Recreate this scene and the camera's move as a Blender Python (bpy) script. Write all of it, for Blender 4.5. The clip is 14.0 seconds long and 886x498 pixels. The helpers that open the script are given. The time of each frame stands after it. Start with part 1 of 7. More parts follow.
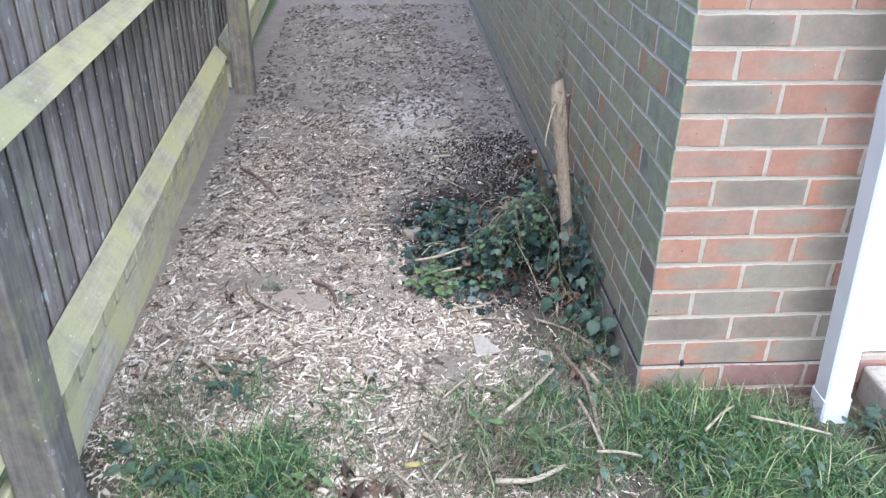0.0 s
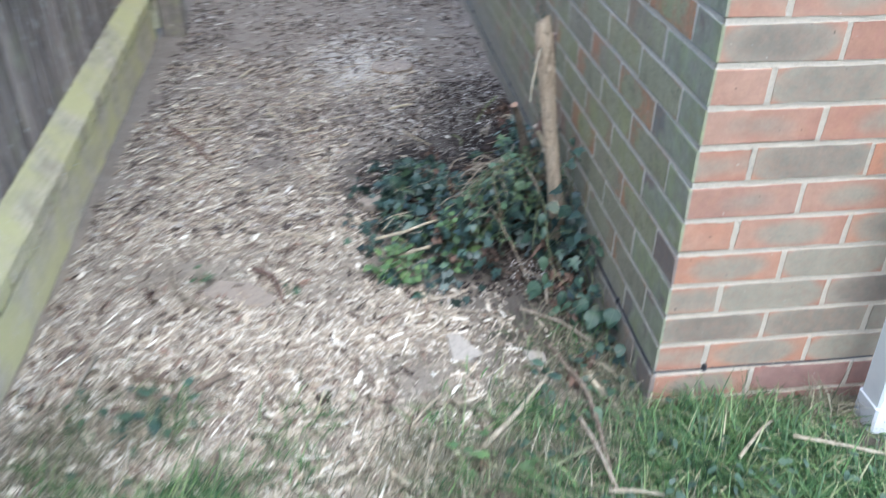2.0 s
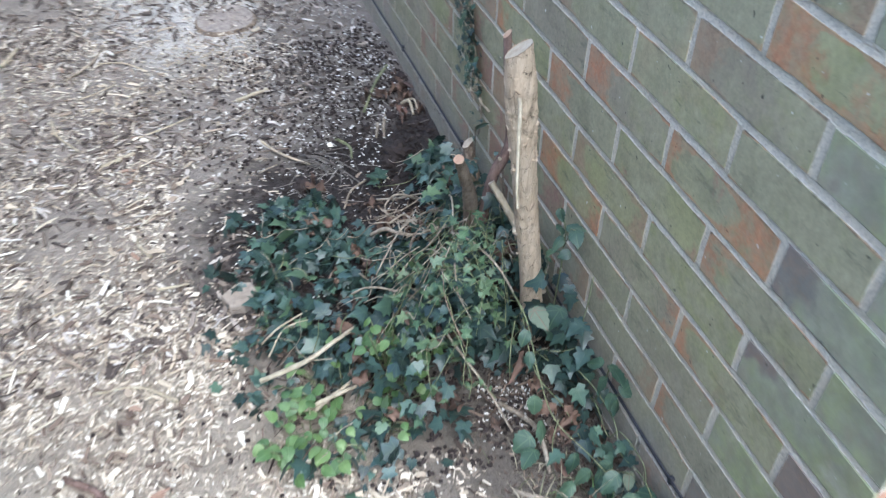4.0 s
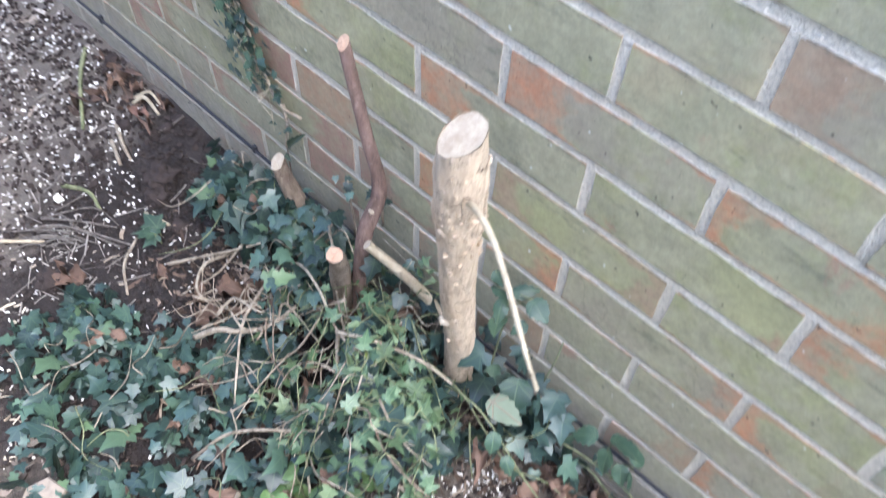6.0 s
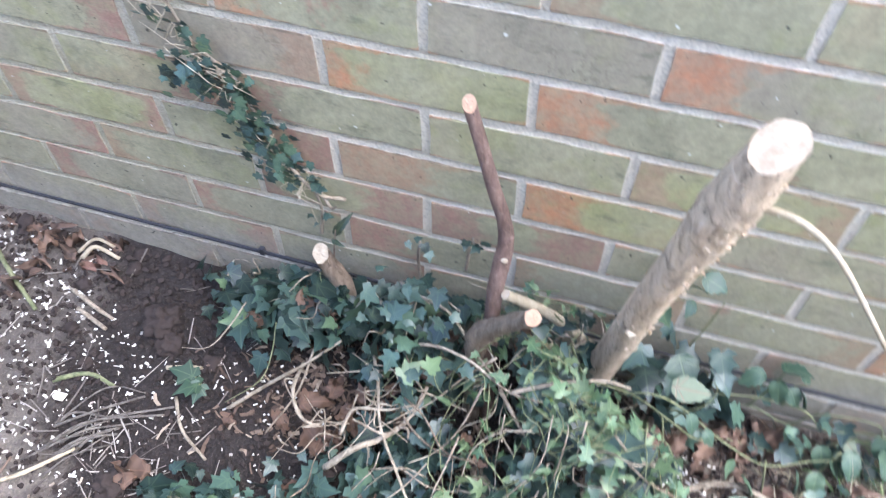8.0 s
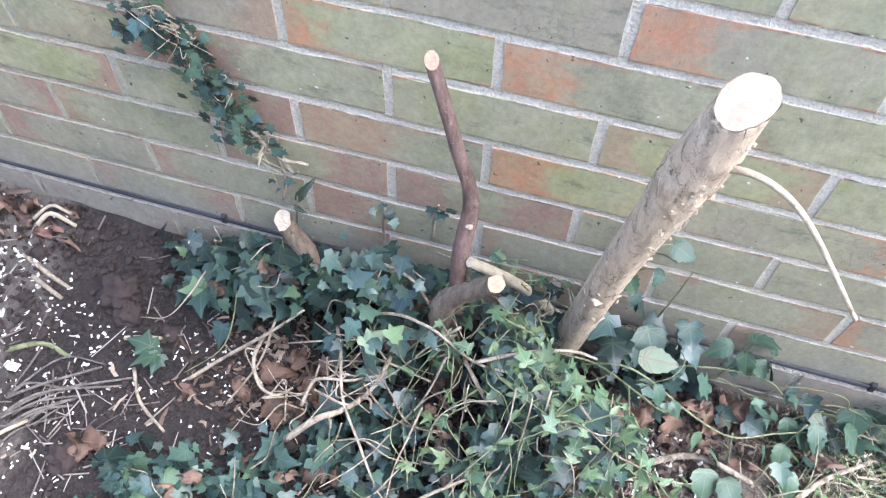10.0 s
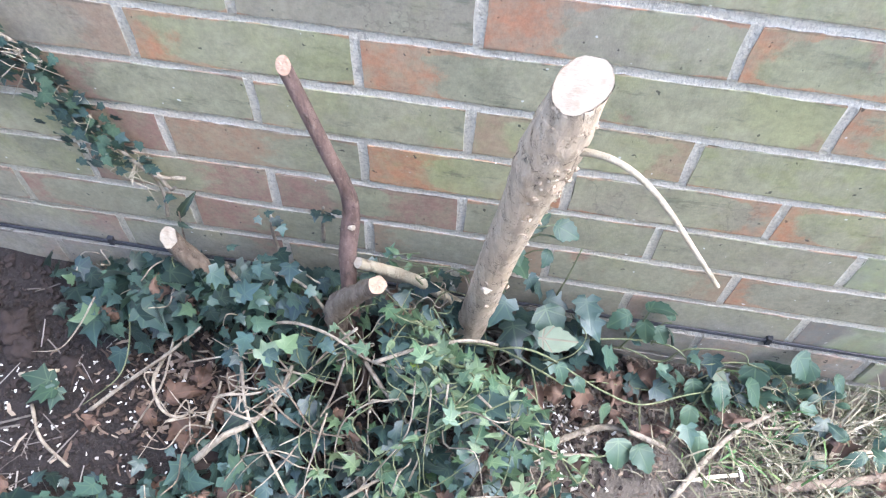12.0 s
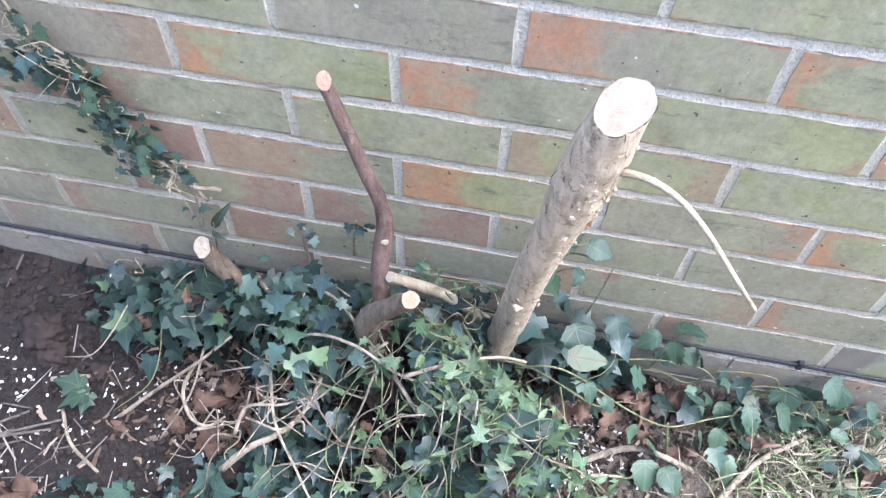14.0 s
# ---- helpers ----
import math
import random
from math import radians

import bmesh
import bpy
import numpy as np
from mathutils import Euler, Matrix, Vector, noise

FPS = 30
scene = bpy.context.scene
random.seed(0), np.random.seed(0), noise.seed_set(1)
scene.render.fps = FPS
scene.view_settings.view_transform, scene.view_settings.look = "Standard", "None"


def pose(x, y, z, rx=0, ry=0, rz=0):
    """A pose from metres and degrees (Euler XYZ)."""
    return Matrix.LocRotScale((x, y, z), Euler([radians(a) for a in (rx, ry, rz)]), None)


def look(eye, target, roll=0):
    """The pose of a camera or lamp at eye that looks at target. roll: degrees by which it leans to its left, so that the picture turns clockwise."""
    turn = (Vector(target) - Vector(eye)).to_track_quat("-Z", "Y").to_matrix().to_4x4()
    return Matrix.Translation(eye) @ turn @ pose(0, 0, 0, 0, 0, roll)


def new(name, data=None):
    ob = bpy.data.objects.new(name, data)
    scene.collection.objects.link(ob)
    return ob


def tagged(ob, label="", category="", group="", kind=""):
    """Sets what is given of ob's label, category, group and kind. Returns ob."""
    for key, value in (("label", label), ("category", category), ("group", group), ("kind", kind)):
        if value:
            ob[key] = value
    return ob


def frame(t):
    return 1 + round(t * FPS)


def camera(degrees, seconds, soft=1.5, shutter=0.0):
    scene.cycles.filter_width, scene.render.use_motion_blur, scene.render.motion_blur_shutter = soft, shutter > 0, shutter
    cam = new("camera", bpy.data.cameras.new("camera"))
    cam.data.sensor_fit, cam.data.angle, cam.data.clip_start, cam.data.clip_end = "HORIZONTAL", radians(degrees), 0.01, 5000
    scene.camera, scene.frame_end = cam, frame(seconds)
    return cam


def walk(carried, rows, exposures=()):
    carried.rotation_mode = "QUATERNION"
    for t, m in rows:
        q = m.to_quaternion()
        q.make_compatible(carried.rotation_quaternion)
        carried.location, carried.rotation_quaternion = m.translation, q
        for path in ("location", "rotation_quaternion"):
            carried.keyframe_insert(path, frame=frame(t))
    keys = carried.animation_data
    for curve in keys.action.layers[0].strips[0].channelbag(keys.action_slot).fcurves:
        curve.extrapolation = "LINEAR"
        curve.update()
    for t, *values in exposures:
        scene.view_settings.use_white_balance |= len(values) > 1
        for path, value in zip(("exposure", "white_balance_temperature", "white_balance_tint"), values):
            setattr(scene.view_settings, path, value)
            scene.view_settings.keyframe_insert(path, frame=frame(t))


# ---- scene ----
cam = camera(57.5, 14.0, 1.2, 0.7)

PATH = [
    (0, (-0.636, -1.648, 1.259), (-0.506, 0.103, 0.301), 0.9),
    (0.5, (-0.643, -1.644, 1.25), (-0.551, 0.09, 0.258), 1.4),
    (1, (-0.595, -1.614, 1.231), (-0.627, 0.089, 0.183), -1.1),
    (1.5, (-0.562, -1.514, 1.198), (-0.495, 0.146, 0.085), 1.8),
    (2, (-0.604, -1.219, 1.153), (-0.395, 0.44, 0.055), 0.6),
    (2.2, (-0.615, -1.116, 1.152), (-0.304, 0.507, 0.026), 1.0),
    (4.3, (-0.539, -0.147, 1.086), (0.02, 1.143, -0.336), 1.3),
    (4.5, (-0.528, -0.088, 1.076), (0.095, 1.135, -0.379), 2.0),
    (5, (-0.44, 0.119, 1.006), (0.329, 1.218, -0.478), 1.9),
    (5.5, (-0.404, 0.272, 1.005), (0.445, 1.188, -0.557), 2.5),
    (6, (-0.457, 0.331, 1.0), (0.412, 1.095, -0.631), 3.2),
    (6.5, (-0.509, 0.368, 0.979), (0.462, 0.946, -0.671), 8.7),
    (7, (-0.453, 0.512, 0.928), (0.442, 1.037, -0.781), -1.1),
    (7.5, (-0.491, 0.656, 0.944), (0.532, 1.075, -0.723), 3.1),
    (8, (-0.573, 0.707, 0.994), (0.513, 1.023, -0.655), 0.3),
    (8.2, (-0.587, 0.703, 0.993), (0.477, 0.956, -0.681), 1.6),
    (10.3, (-0.567, 0.692, 0.964), (0.495, 0.95, -0.711), 3.7),
    (10.5, (-0.593, 0.713, 0.973), (0.473, 0.995, -0.695), 4.1),
    (11, (-0.608, 0.716, 0.976), (0.461, 1.001, -0.689), 4.4),
    (11.5, (-0.576, 0.68, 0.988), (0.552, 0.935, -0.644), 3.0),
    (12, (-0.538, 0.638, 0.968), (0.523, 0.737, -0.725), 4.0),
    (12.5, (-0.532, 0.648, 0.962), (0.512, 0.771, -0.739), 4.8),
    (13, (-0.548, 0.668, 0.968), (0.512, 0.843, -0.719), 4.8),
    (13.5, (-0.544, 0.656, 0.969), (0.527, 0.826, -0.712), 3.6),
    (14, (-0.54, 0.65, 0.971), (0.541, 0.806, -0.704), 2.9),
]
walk(cam, [(t, look(eye, target, roll)) for t, eye, target, roll in PATH],
     [(0, 1.9, 5750, 9), (1.5, 1.9, 5750, 6), (2.2, 1.88, 5750, 4), (4.3, 2.33, 5750, 4), (5, 2.65, 5900, 4), (5.5, 2.91, 6050, 8), (6, 2.94, 6020, 10), (6.5, 3.07, 6000, 11), (7.5, 3.18, 6060, 11), (11, 3.30, 6040, 11), (12, 3.22, 5990, 11), (14, 3.22, 5970, 11)])

# ---- light ----
world = bpy.data.worlds.new("world")
scene.world = world
world.use_nodes = True
wn = world.node_tree
sky = wn.nodes.new("ShaderNodeTexSky")
sky.sky_type = "NISHITA"
sky.sun_disc = False
sky.sun_elevation = radians(62)
sky.sun_rotation = radians(175)
sky.air_density, sky.dust_density, sky.ozone_density = 1.0, 2.0, 1.0
wn.nodes["Background"].inputs["Strength"].default_value = 0.15
wn.links.new(sky.outputs[0], wn.nodes["Background"].inputs["Color"])

sun_data = bpy.data.lights.new("sun", "SUN")
sun_data.energy = 0.8
sun_data.angle = radians(60)
sun_data.color = (1.0, 0.96, 0.9)
sun = new("sun", sun_data)
sun.matrix_basis = look((0.16, -1.7, 3.4), (0, 0, 0))

# ---- node helpers ----


def material(name, rough=0.8):
    m = bpy.data.materials.new(name)
    m.use_nodes = True
    bsdf = m.node_tree.nodes["Principled BSDF"]
    bsdf.inputs["Roughness"].default_value = rough
    bsdf.inputs["Specular IOR Level"].default_value = 0.35
    return m, m.node_tree, bsdf


def put(t, socket, value):
    if isinstance(value, bpy.types.NodeSocket):
        t.links.new(value, socket)
    elif value is not None:
        if socket.type == "RGBA" and len(value) == 3:
            value = (*value, 1)
        if socket.type == "VECTOR" and isinstance(value, float):
            value = (value, value, value)
        socket.default_value = value


def calc(t, op, a, b=None, c=None, clamp=False):
    n = t.nodes.new("ShaderNodeMath")
    n.operation, n.use_clamp = op, clamp
    for i, v in enumerate((a, b, c)):
        put(t, n.inputs[i], v)
    return n.outputs[0]


def mix(t, f, a, b, blend="MIX"):
    n = t.nodes.new("ShaderNodeMix")
    n.data_type, n.blend_type = "RGBA", blend
    put(t, n.inputs[0], f), put(t, n.inputs[6], a), put(t, n.inputs[7], b)
    return n.outputs[2]


def grain(t, vec, scale, detail=4.0, rough=0.6, colour=False):
    n = t.nodes.new("ShaderNodeTexNoise")
    put(t, n.inputs["Vector"], vec)
    n.inputs["Scale"].default_value, n.inputs["Detail"].default_value, n.inputs["Roughness"].default_value = scale, detail, rough
    return n.outputs["Color" if colour else 0]


def cells(t, vec, scale):
    n = t.nodes.new("ShaderNodeTexVoronoi")
    put(t, n.inputs["Vector"], vec)
    n.inputs["Scale"].default_value = scale
    return n.outputs["Distance"]


def span(t, v, lo, hi, a=0.0, b=1.0):
    n = t.nodes.new("ShaderNodeMapRange")
    n.interpolation_type = "SMOOTHSTEP"
    put(t, n.inputs[0], v)
    for i, x in enumerate((lo, hi, a, b)):
        put(t, n.inputs[i + 1], x)
    return n.outputs[0]


def ramp(t, f, *stops):
    n = t.nodes.new("ShaderNodeValToRGB")
    e = n.color_ramp.elements
    while len(e) < len(stops):
        e.new(0.5)
    for i, (p, c) in enumerate(stops):
        e[i].position, e[i].color = p, (*c, 1)
    put(t, n.inputs[0], f)
    return n.outputs[0]


def bump(t, bsdf, height, strength=0.4, distance=0.004):
    n = t.nodes.new("ShaderNodeBump")
    n.inputs["Strength"].default_value, n.inputs["Distance"].default_value = strength, distance
    put(t, n.inputs["Height"], height)
    t.links.new(n.outputs[0], bsdf.inputs["Normal"])


def coords(t, kind="Object"):
    return t.nodes.new("ShaderNodeTexCoord").outputs[kind]


def place(t):
    return t.nodes.new("ShaderNodeNewGeometry").outputs["Position"]


def stretched(t, vec, scale):
    n = t.nodes.new("ShaderNodeMapping")
    put(t, n.inputs["Vector"], vec)
    n.inputs["Scale"].default_value = scale
    return n.outputs[0]


def shifted(t, vec, by):
    n = t.nodes.new("ShaderNodeVectorMath")
    n.operation = "ADD"
    put(t, n.inputs[0], vec), put(t, n.inputs[1], by)
    return n.outputs[0]


def axes(t, vec):
    n = t.nodes.new("ShaderNodeSeparateXYZ")
    put(t, n.inputs[0], vec)
    return n.outputs


def chance(t):
    """A random number for each object and each loose piece of a mesh."""
    a = t.nodes.new("ShaderNodeObjectInfo").outputs["Random"]
    b = t.nodes.new("ShaderNodeNewGeometry").outputs["Random Per Island"]
    return calc(t, "FRACT", calc(t, "ADD", a, b))


# ---- materials ----


def brick_material(name, algae, hue, tone=0.0):
    """Multi-coloured fired clay: orange-red edges and grey-brown hearts, with green algae on faces turned to the passage."""
    m, t, b = material(name, 0.85)
    pos, loc, r = place(t), coords(t), chance(t)
    off = calc(t, "MULTIPLY", r, 37.0)
    n1 = grain(t, shifted(t, pos, off), 8, 3.5)
    n2 = grain(t, shifted(t, pos, off), 55, 4, 0.7)
    n3 = grain(t, pos, 420, 2, 0.6)
    r2 = calc(t, "FRACT", calc(t, "MULTIPLY", r, 7.31))
    clay = ramp(t, r2, (0.0, (0.37, 0.165, 0.11)), (0.3, (0.41, 0.215, 0.155)), (0.6, (0.45, 0.20, 0.115)), (1.0, (0.35, 0.19, 0.145)))
    clay = mix(t, span(t, n2, 0.35, 0.75), clay, mix(t, 0.5, clay, (0.42, 0.24, 0.15)))
    u, _, v = axes(t, loc)
    # dark hearts left by the kiln
    heart = calc(t, "ADD", calc(t, "MULTIPLY", calc(t, "POWER", calc(t, "ABSOLUTE", u), 2.0), 85.0), calc(t, "MULTIPLY", calc(t, "POWER", calc(t, "ABSOLUTE", v), 2.0), 480.0))
    size = span(t, calc(t, "FRACT", calc(t, "MULTIPLY", r, 3.77)), 0.0, 0.7, 0.35, 1.45)
    heart = calc(t, "SUBTRACT", calc(t, "ADD", size, calc(t, "MULTIPLY", calc(t, "SUBTRACT", n1, 0.5), 0.9)), heart)
    core = span(t, heart, 0.35, 1.1)
    heart = span(t, heart, -0.05, 0.55)
    grey = mix(t, r2, (0.31, 0.28, 0.215), (0.29, 0.25, 0.195))
    grey = mix(t, calc(t, "MULTIPLY", core, r2), grey, (0.20, 0.175, 0.14))
    clay = mix(t, span(t, n1, 0.35, 0.65, 0.0, 0.6), clay, (0.43, 0.275, 0.20))
    front = mix(t, calc(t, "MULTIPLY", heart, span(t, n2, 0.3, 0.7, 0.75, 0.98)), clay, grey)
    front = mix(t, tone, front, hue)
    # algae on the shaded face
    px, _, _ = axes(t, pos)
    side = span(t, px, 0.0075, 0.003)
    # the clay shows first at the ends of a brick
    ends = calc(t, "MULTIPLY", span(t, calc(t, "MULTIPLY", u, calc(t, "SIGN", calc(t, "SUBTRACT", r2, 0.5))), 0.02, 0.10), span(t, grain(t, shifted(t, pos, off), 6, 3), 0.38, 0.6, 0.0, 0.36))
    rim = calc(t, "MULTIPLY", span(t, v, 0.002, 0.036), span(t, grain(t, shifted(t, pos, off), 11, 3), 0.48, 0.68, 0.0, 0.22))
    ends = calc(t, "MAXIMUM", ends, rim)
    ends = calc(t, "MULTIPLY", ends, span(t, calc(t, "FRACT", calc(t, "MULTIPLY", r, 11.3)), 0.4, 0.75))
    cover = span(t, calc(t, "ADD", calc(t, "SUBTRACT", n1, ends), calc(t, "MULTIPLY", calc(t, "SUBTRACT", n2, 0.5), 0.09)), 0.98 - algae, 1.13 - algae)
    green = ramp(t, grain(t, shifted(t, pos, off), 8, 5, 0.65), (0.25, (0.24, 0.235, 0.18)), (0.38, (0.35, 0.345, 0.265)), (0.48, (0.325, 0.34, 0.235)), (0.58, (0.33, 0.355, 0.20)), (0.70, (0.41, 0.395, 0.30)))
    mould = span(t, grain(t, pos, 11, 6, 0.72), 0.56, 0.68, 0.0, 0.5)
    green = mix(t, mould, green, (0.17, 0.185, 0.115))
    bare = mix(t, 0.8, front, hue)
    bare = mix(t, span(t, n2, 0.4, 0.7), bare, mix(t, 0.45, bare, (0.30, 0.20, 0.14)))
    col = mix(t, side, front, mix(t, calc(t, "MULTIPLY", cover, span(t, grain(t, pos, 30, 3), 0.3, 0.65, 0.55, 0.97)), bare, green))
    col = mix(t, 0.4, col, mix(t, span(t, grain(t, pos, 24, 6, 0.8), 0.25, 0.75), (0.55, 0.56, 0.58), (1.25, 1.22, 1.18)), "MULTIPLY")
    # soot spots and pale specks
    spots = span(t, grain(t, pos, 75, 2, 0.5), 0.70, 0.76)
    col = mix(t, calc(t, "MULTIPLY", spots, 0.6), col, (0.05, 0.05, 0.045))
    specks = span(t, grain(t, shifted(t, pos, 5.0), 130, 1, 0.4), 0.76, 0.80)
    col = mix(t, calc(t, "MULTIPLY", specks, 0.5), col, (0.6, 0.58, 0.52))
    # hairline cracks and dark streaks
    lines = calc(t, "ABSOLUTE", calc(t, "SUBTRACT", grain(t, shifted(t, pos, off), 11, 3, 0.55), 0.5))
    lines = calc(t, "MULTIPLY", span(t, lines, 0.010, 0.003), span(t, grain(t, pos, 6, 2), 0.56, 0.64))
    col = mix(t, calc(t, "MULTIPLY", lines, 0.12), col, (0.09, 0.09, 0.07))
    col = mix(t, 0.30, col, mix(t, n3, (0.5, 0.5, 0.5), (1.0, 1.0, 1.0)), "MULTIPLY")
    put(t, b.inputs["Base Color"], col)
    bump(t, b, calc(t, "ADD", n3, calc(t, "MULTIPLY", n2, 0.5)), 0.3, 0.0009)
    return m


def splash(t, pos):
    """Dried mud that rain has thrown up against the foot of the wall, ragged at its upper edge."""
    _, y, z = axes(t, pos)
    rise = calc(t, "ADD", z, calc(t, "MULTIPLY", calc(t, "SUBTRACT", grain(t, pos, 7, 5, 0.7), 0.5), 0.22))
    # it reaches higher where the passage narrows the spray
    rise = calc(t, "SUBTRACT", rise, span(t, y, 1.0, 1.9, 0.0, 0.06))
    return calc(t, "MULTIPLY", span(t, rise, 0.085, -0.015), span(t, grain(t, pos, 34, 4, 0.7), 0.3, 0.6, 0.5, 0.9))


def side_brick_material():
    """Passage-side brick under a film of algae. The object's colour tells how far the clay is bare: red at the end towards the corner, green at the other end, blue from orange to purple clay; its alpha from a grey to a green film."""
    m, t, b = material("brick_side", 0.87)
    b.inputs["Specular IOR Level"].default_value = 0.3
    pos, loc, r = place(t), coords(t), chance(t)
    off = shifted(t, pos, calc(t, "MULTIPLY", r, 37.0))
    u, _, v = axes(t, loc)
    told = t.nodes.new("ShaderNodeSeparateColor")
    info = t.nodes.new("ShaderNodeObjectInfo")
    t.links.new(info.outputs["Color"], told.inputs[0])
    near, far, hue = told.outputs
    rag = grain(t, off, 13, 6, 0.7)
    fray = calc(t, "MULTIPLY", calc(t, "SUBTRACT", rag, 0.5), 0.20)
    n2, n3 = grain(t, off, 55, 4, 0.7), grain(t, pos, 420, 2, 0.6)
    # the clay shows from an end inwards, and in a thin rim along the edges beside it
    masks = []
    for sign, much in ((1.0, near), (-1.0, far)):
        along = calc(t, "ADD", calc(t, "MULTIPLY", u, sign), fray)
        edge = calc(t, "SUBTRACT", 0.132, calc(t, "MULTIPLY", much, 0.15))
        body = span(t, calc(t, "SUBTRACT", along, edge), -0.010, 0.022)
        rim = span(t, calc(t, "ADD", calc(t, "SUBTRACT", along, edge), calc(t, "MULTIPLY", calc(t, "POWER", calc(t, "ABSOLUTE", calc(t, "MULTIPLY", v, 31.0)), 6.0), 0.07)), 0.0, 0.012)
        masks.append(calc(t, "MAXIMUM", body, calc(t, "MULTIPLY", rim, 0.8)))
    bare = calc(t, "MAXIMUM", masks[0], masks[1])
    bare = calc(t, "MULTIPLY", bare, span(t, n2, 0.25, 0.6, 0.38, 0.86))
    clay = ramp(t, hue, (0.0, (0.47, 0.215, 0.12)), (0.5, (0.33, 0.225, 0.155)), (1.0, (0.32, 0.175, 0.145)))
    clay = mix(t, span(t, grain(t, off, 34, 4, 0.7), 0.35, 0.68, 0.0, 0.75), clay, (0.36, 0.27, 0.19))
    # algae: grey-green film, olive moss and pale grey weathering
    film = ramp(t, grain(t, off, 9, 5, 0.68), (0.28, (0.23, 0.212, 0.142)), (0.42, (0.322, 0.308, 0.203)), (0.55, (0.353, 0.335, 0.222)), (0.72, (0.40, 0.372, 0.254)))
    moss = span(t, calc(t, "ADD", grain(t, off, 15, 5, 0.72), calc(t, "MULTIPLY", calc(t, "SUBTRACT", r, 0.5), 0.10)), 0.47, 0.66, 0.0, 0.7)
    film = mix(t, moss, film, mix(t, n2, (0.25, 0.265, 0.115), (0.345, 0.345, 0.185)))
    tan = calc(t, "MULTIPLY", span(t, calc(t, "FRACT", calc(t, "MULTIPLY", r, 5.7)), 0.6, 0.9), span(t, grain(t, off, 11, 4, 0.6), 0.4, 0.62, 0.0, 0.5))
    film = mix(t, tan, film, (0.40, 0.31, 0.20))
    # from brick to brick the film turns yellower, or thins to a purplish grey
    turn, patch = calc(t, "FRACT", calc(t, "MULTIPLY", r, 9.7)), span(t, grain(t, off, 7, 4, 0.65), 0.35, 0.62)
    film = mix(t, calc(t, "MULTIPLY", span(t, turn, 0.35, 0.05, 0.0, 0.6), patch), film, (0.335, 0.335, 0.155))
    film = mix(t, calc(t, "MULTIPLY", span(t, turn, 0.68, 0.95, 0.0, 0.65), patch), film, (0.285, 0.235, 0.20))
    smear = span(t, grain(t, stretched(t, off, (1, 0.45, 1.5)), 26, 6, 0.75), 0.57, 0.68, 0.0, 0.6)
    film = mix(t, smear, film, (0.13, 0.14, 0.095))
    film = mix(t, calc(t, "SUBTRACT", 1.0, info.outputs["Alpha"]), film, mix(t, n2, (0.24, 0.222, 0.165), (0.375, 0.35, 0.275)))
    dark = span(t, calc(t, "ADD", grain(t, shifted(t, off, 3.0), 9, 6, 0.74), calc(t, "MULTIPLY", calc(t, "SUBTRACT", calc(t, "FRACT", calc(t, "MULTIPLY", r, 13.1)), 0.5), 0.16)), 0.53, 0.68, 0.0, 0.42)
    film = mix(t, dark, film, mix(t, n2, (0.115, 0.115, 0.085), (0.20, 0.20, 0.14)))
    col = mix(t, bare, film, clay)
    reds = calc(t, "MULTIPLY", span(t, grain(t, stretched(t, off, (1, 1.4, 0.8)), 12, 5, 0.7), 0.60, 0.70, 0.0, 0.5), span(t, calc(t, "FRACT", calc(t, "MULTIPLY", r, 17.9)), 0.45, 0.6))
    col = mix(t, reds, col, (0.34, 0.165, 0.135))
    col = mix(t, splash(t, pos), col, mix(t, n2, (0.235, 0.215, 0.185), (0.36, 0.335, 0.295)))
    # broken dark line, joint shadow painted in where the face rounds off to the joint
    joint_shade = calc(t, "MULTIPLY", span(t, calc(t, "ABSOLUTE", v), 0.0285, 0.0315), span(t, grain(t, pos, 38, 4, 0.7), 0.42, 0.6, 0.0, 0.6))
    col = mix(t, joint_shade, col, (0.11, 0.095, 0.075))
    col = mix(t, 0.45, col, mix(t, span(t, grain(t, pos, 120, 5, 0.8), 0.3, 0.7), (0.66, 0.66, 0.67), (1.2, 1.19, 1.17)), "MULTIPLY")
    col = mix(t, 0.35, col, mix(t, span(t, grain(t, pos, 26, 6, 0.8), 0.25, 0.75), (0.55, 0.56, 0.58), (1.25, 1.22, 1.18)), "MULTIPLY")
    pits = span(t, grain(t, pos, 85, 2, 0.5), 0.70, 0.74)
    col = mix(t, calc(t, "MULTIPLY", pits, 0.75), col, (0.04, 0.04, 0.035))
    flecks = span(t, grain(t, shifted(t, pos, 5.0), 110, 1, 0.4), 0.775, 0.80)
    col = mix(t, calc(t, "MULTIPLY", flecks, 0.8), col, (0.66, 0.65, 0.60))
    lines = calc(t, "ABSOLUTE", calc(t, "SUBTRACT", grain(t, off, 10, 5, 0.6), 0.5))
    lines = calc(t, "MULTIPLY", span(t, lines, 0.009, 0.003), span(t, grain(t, pos, 6, 2), 0.57, 0.63))
    col = mix(t, calc(t, "MULTIPLY", lines, 0.22), col, (0.06, 0.06, 0.045))
    put(t, b.inputs["Base Color"], col)
    bump(t, b, calc(t, "ADD", calc(t, "ADD", n3, calc(t, "MULTIPLY", n2, 0.8)), calc(t, "MULTIPLY", pits, -2.0)), 0.45, 0.0011)
    return m


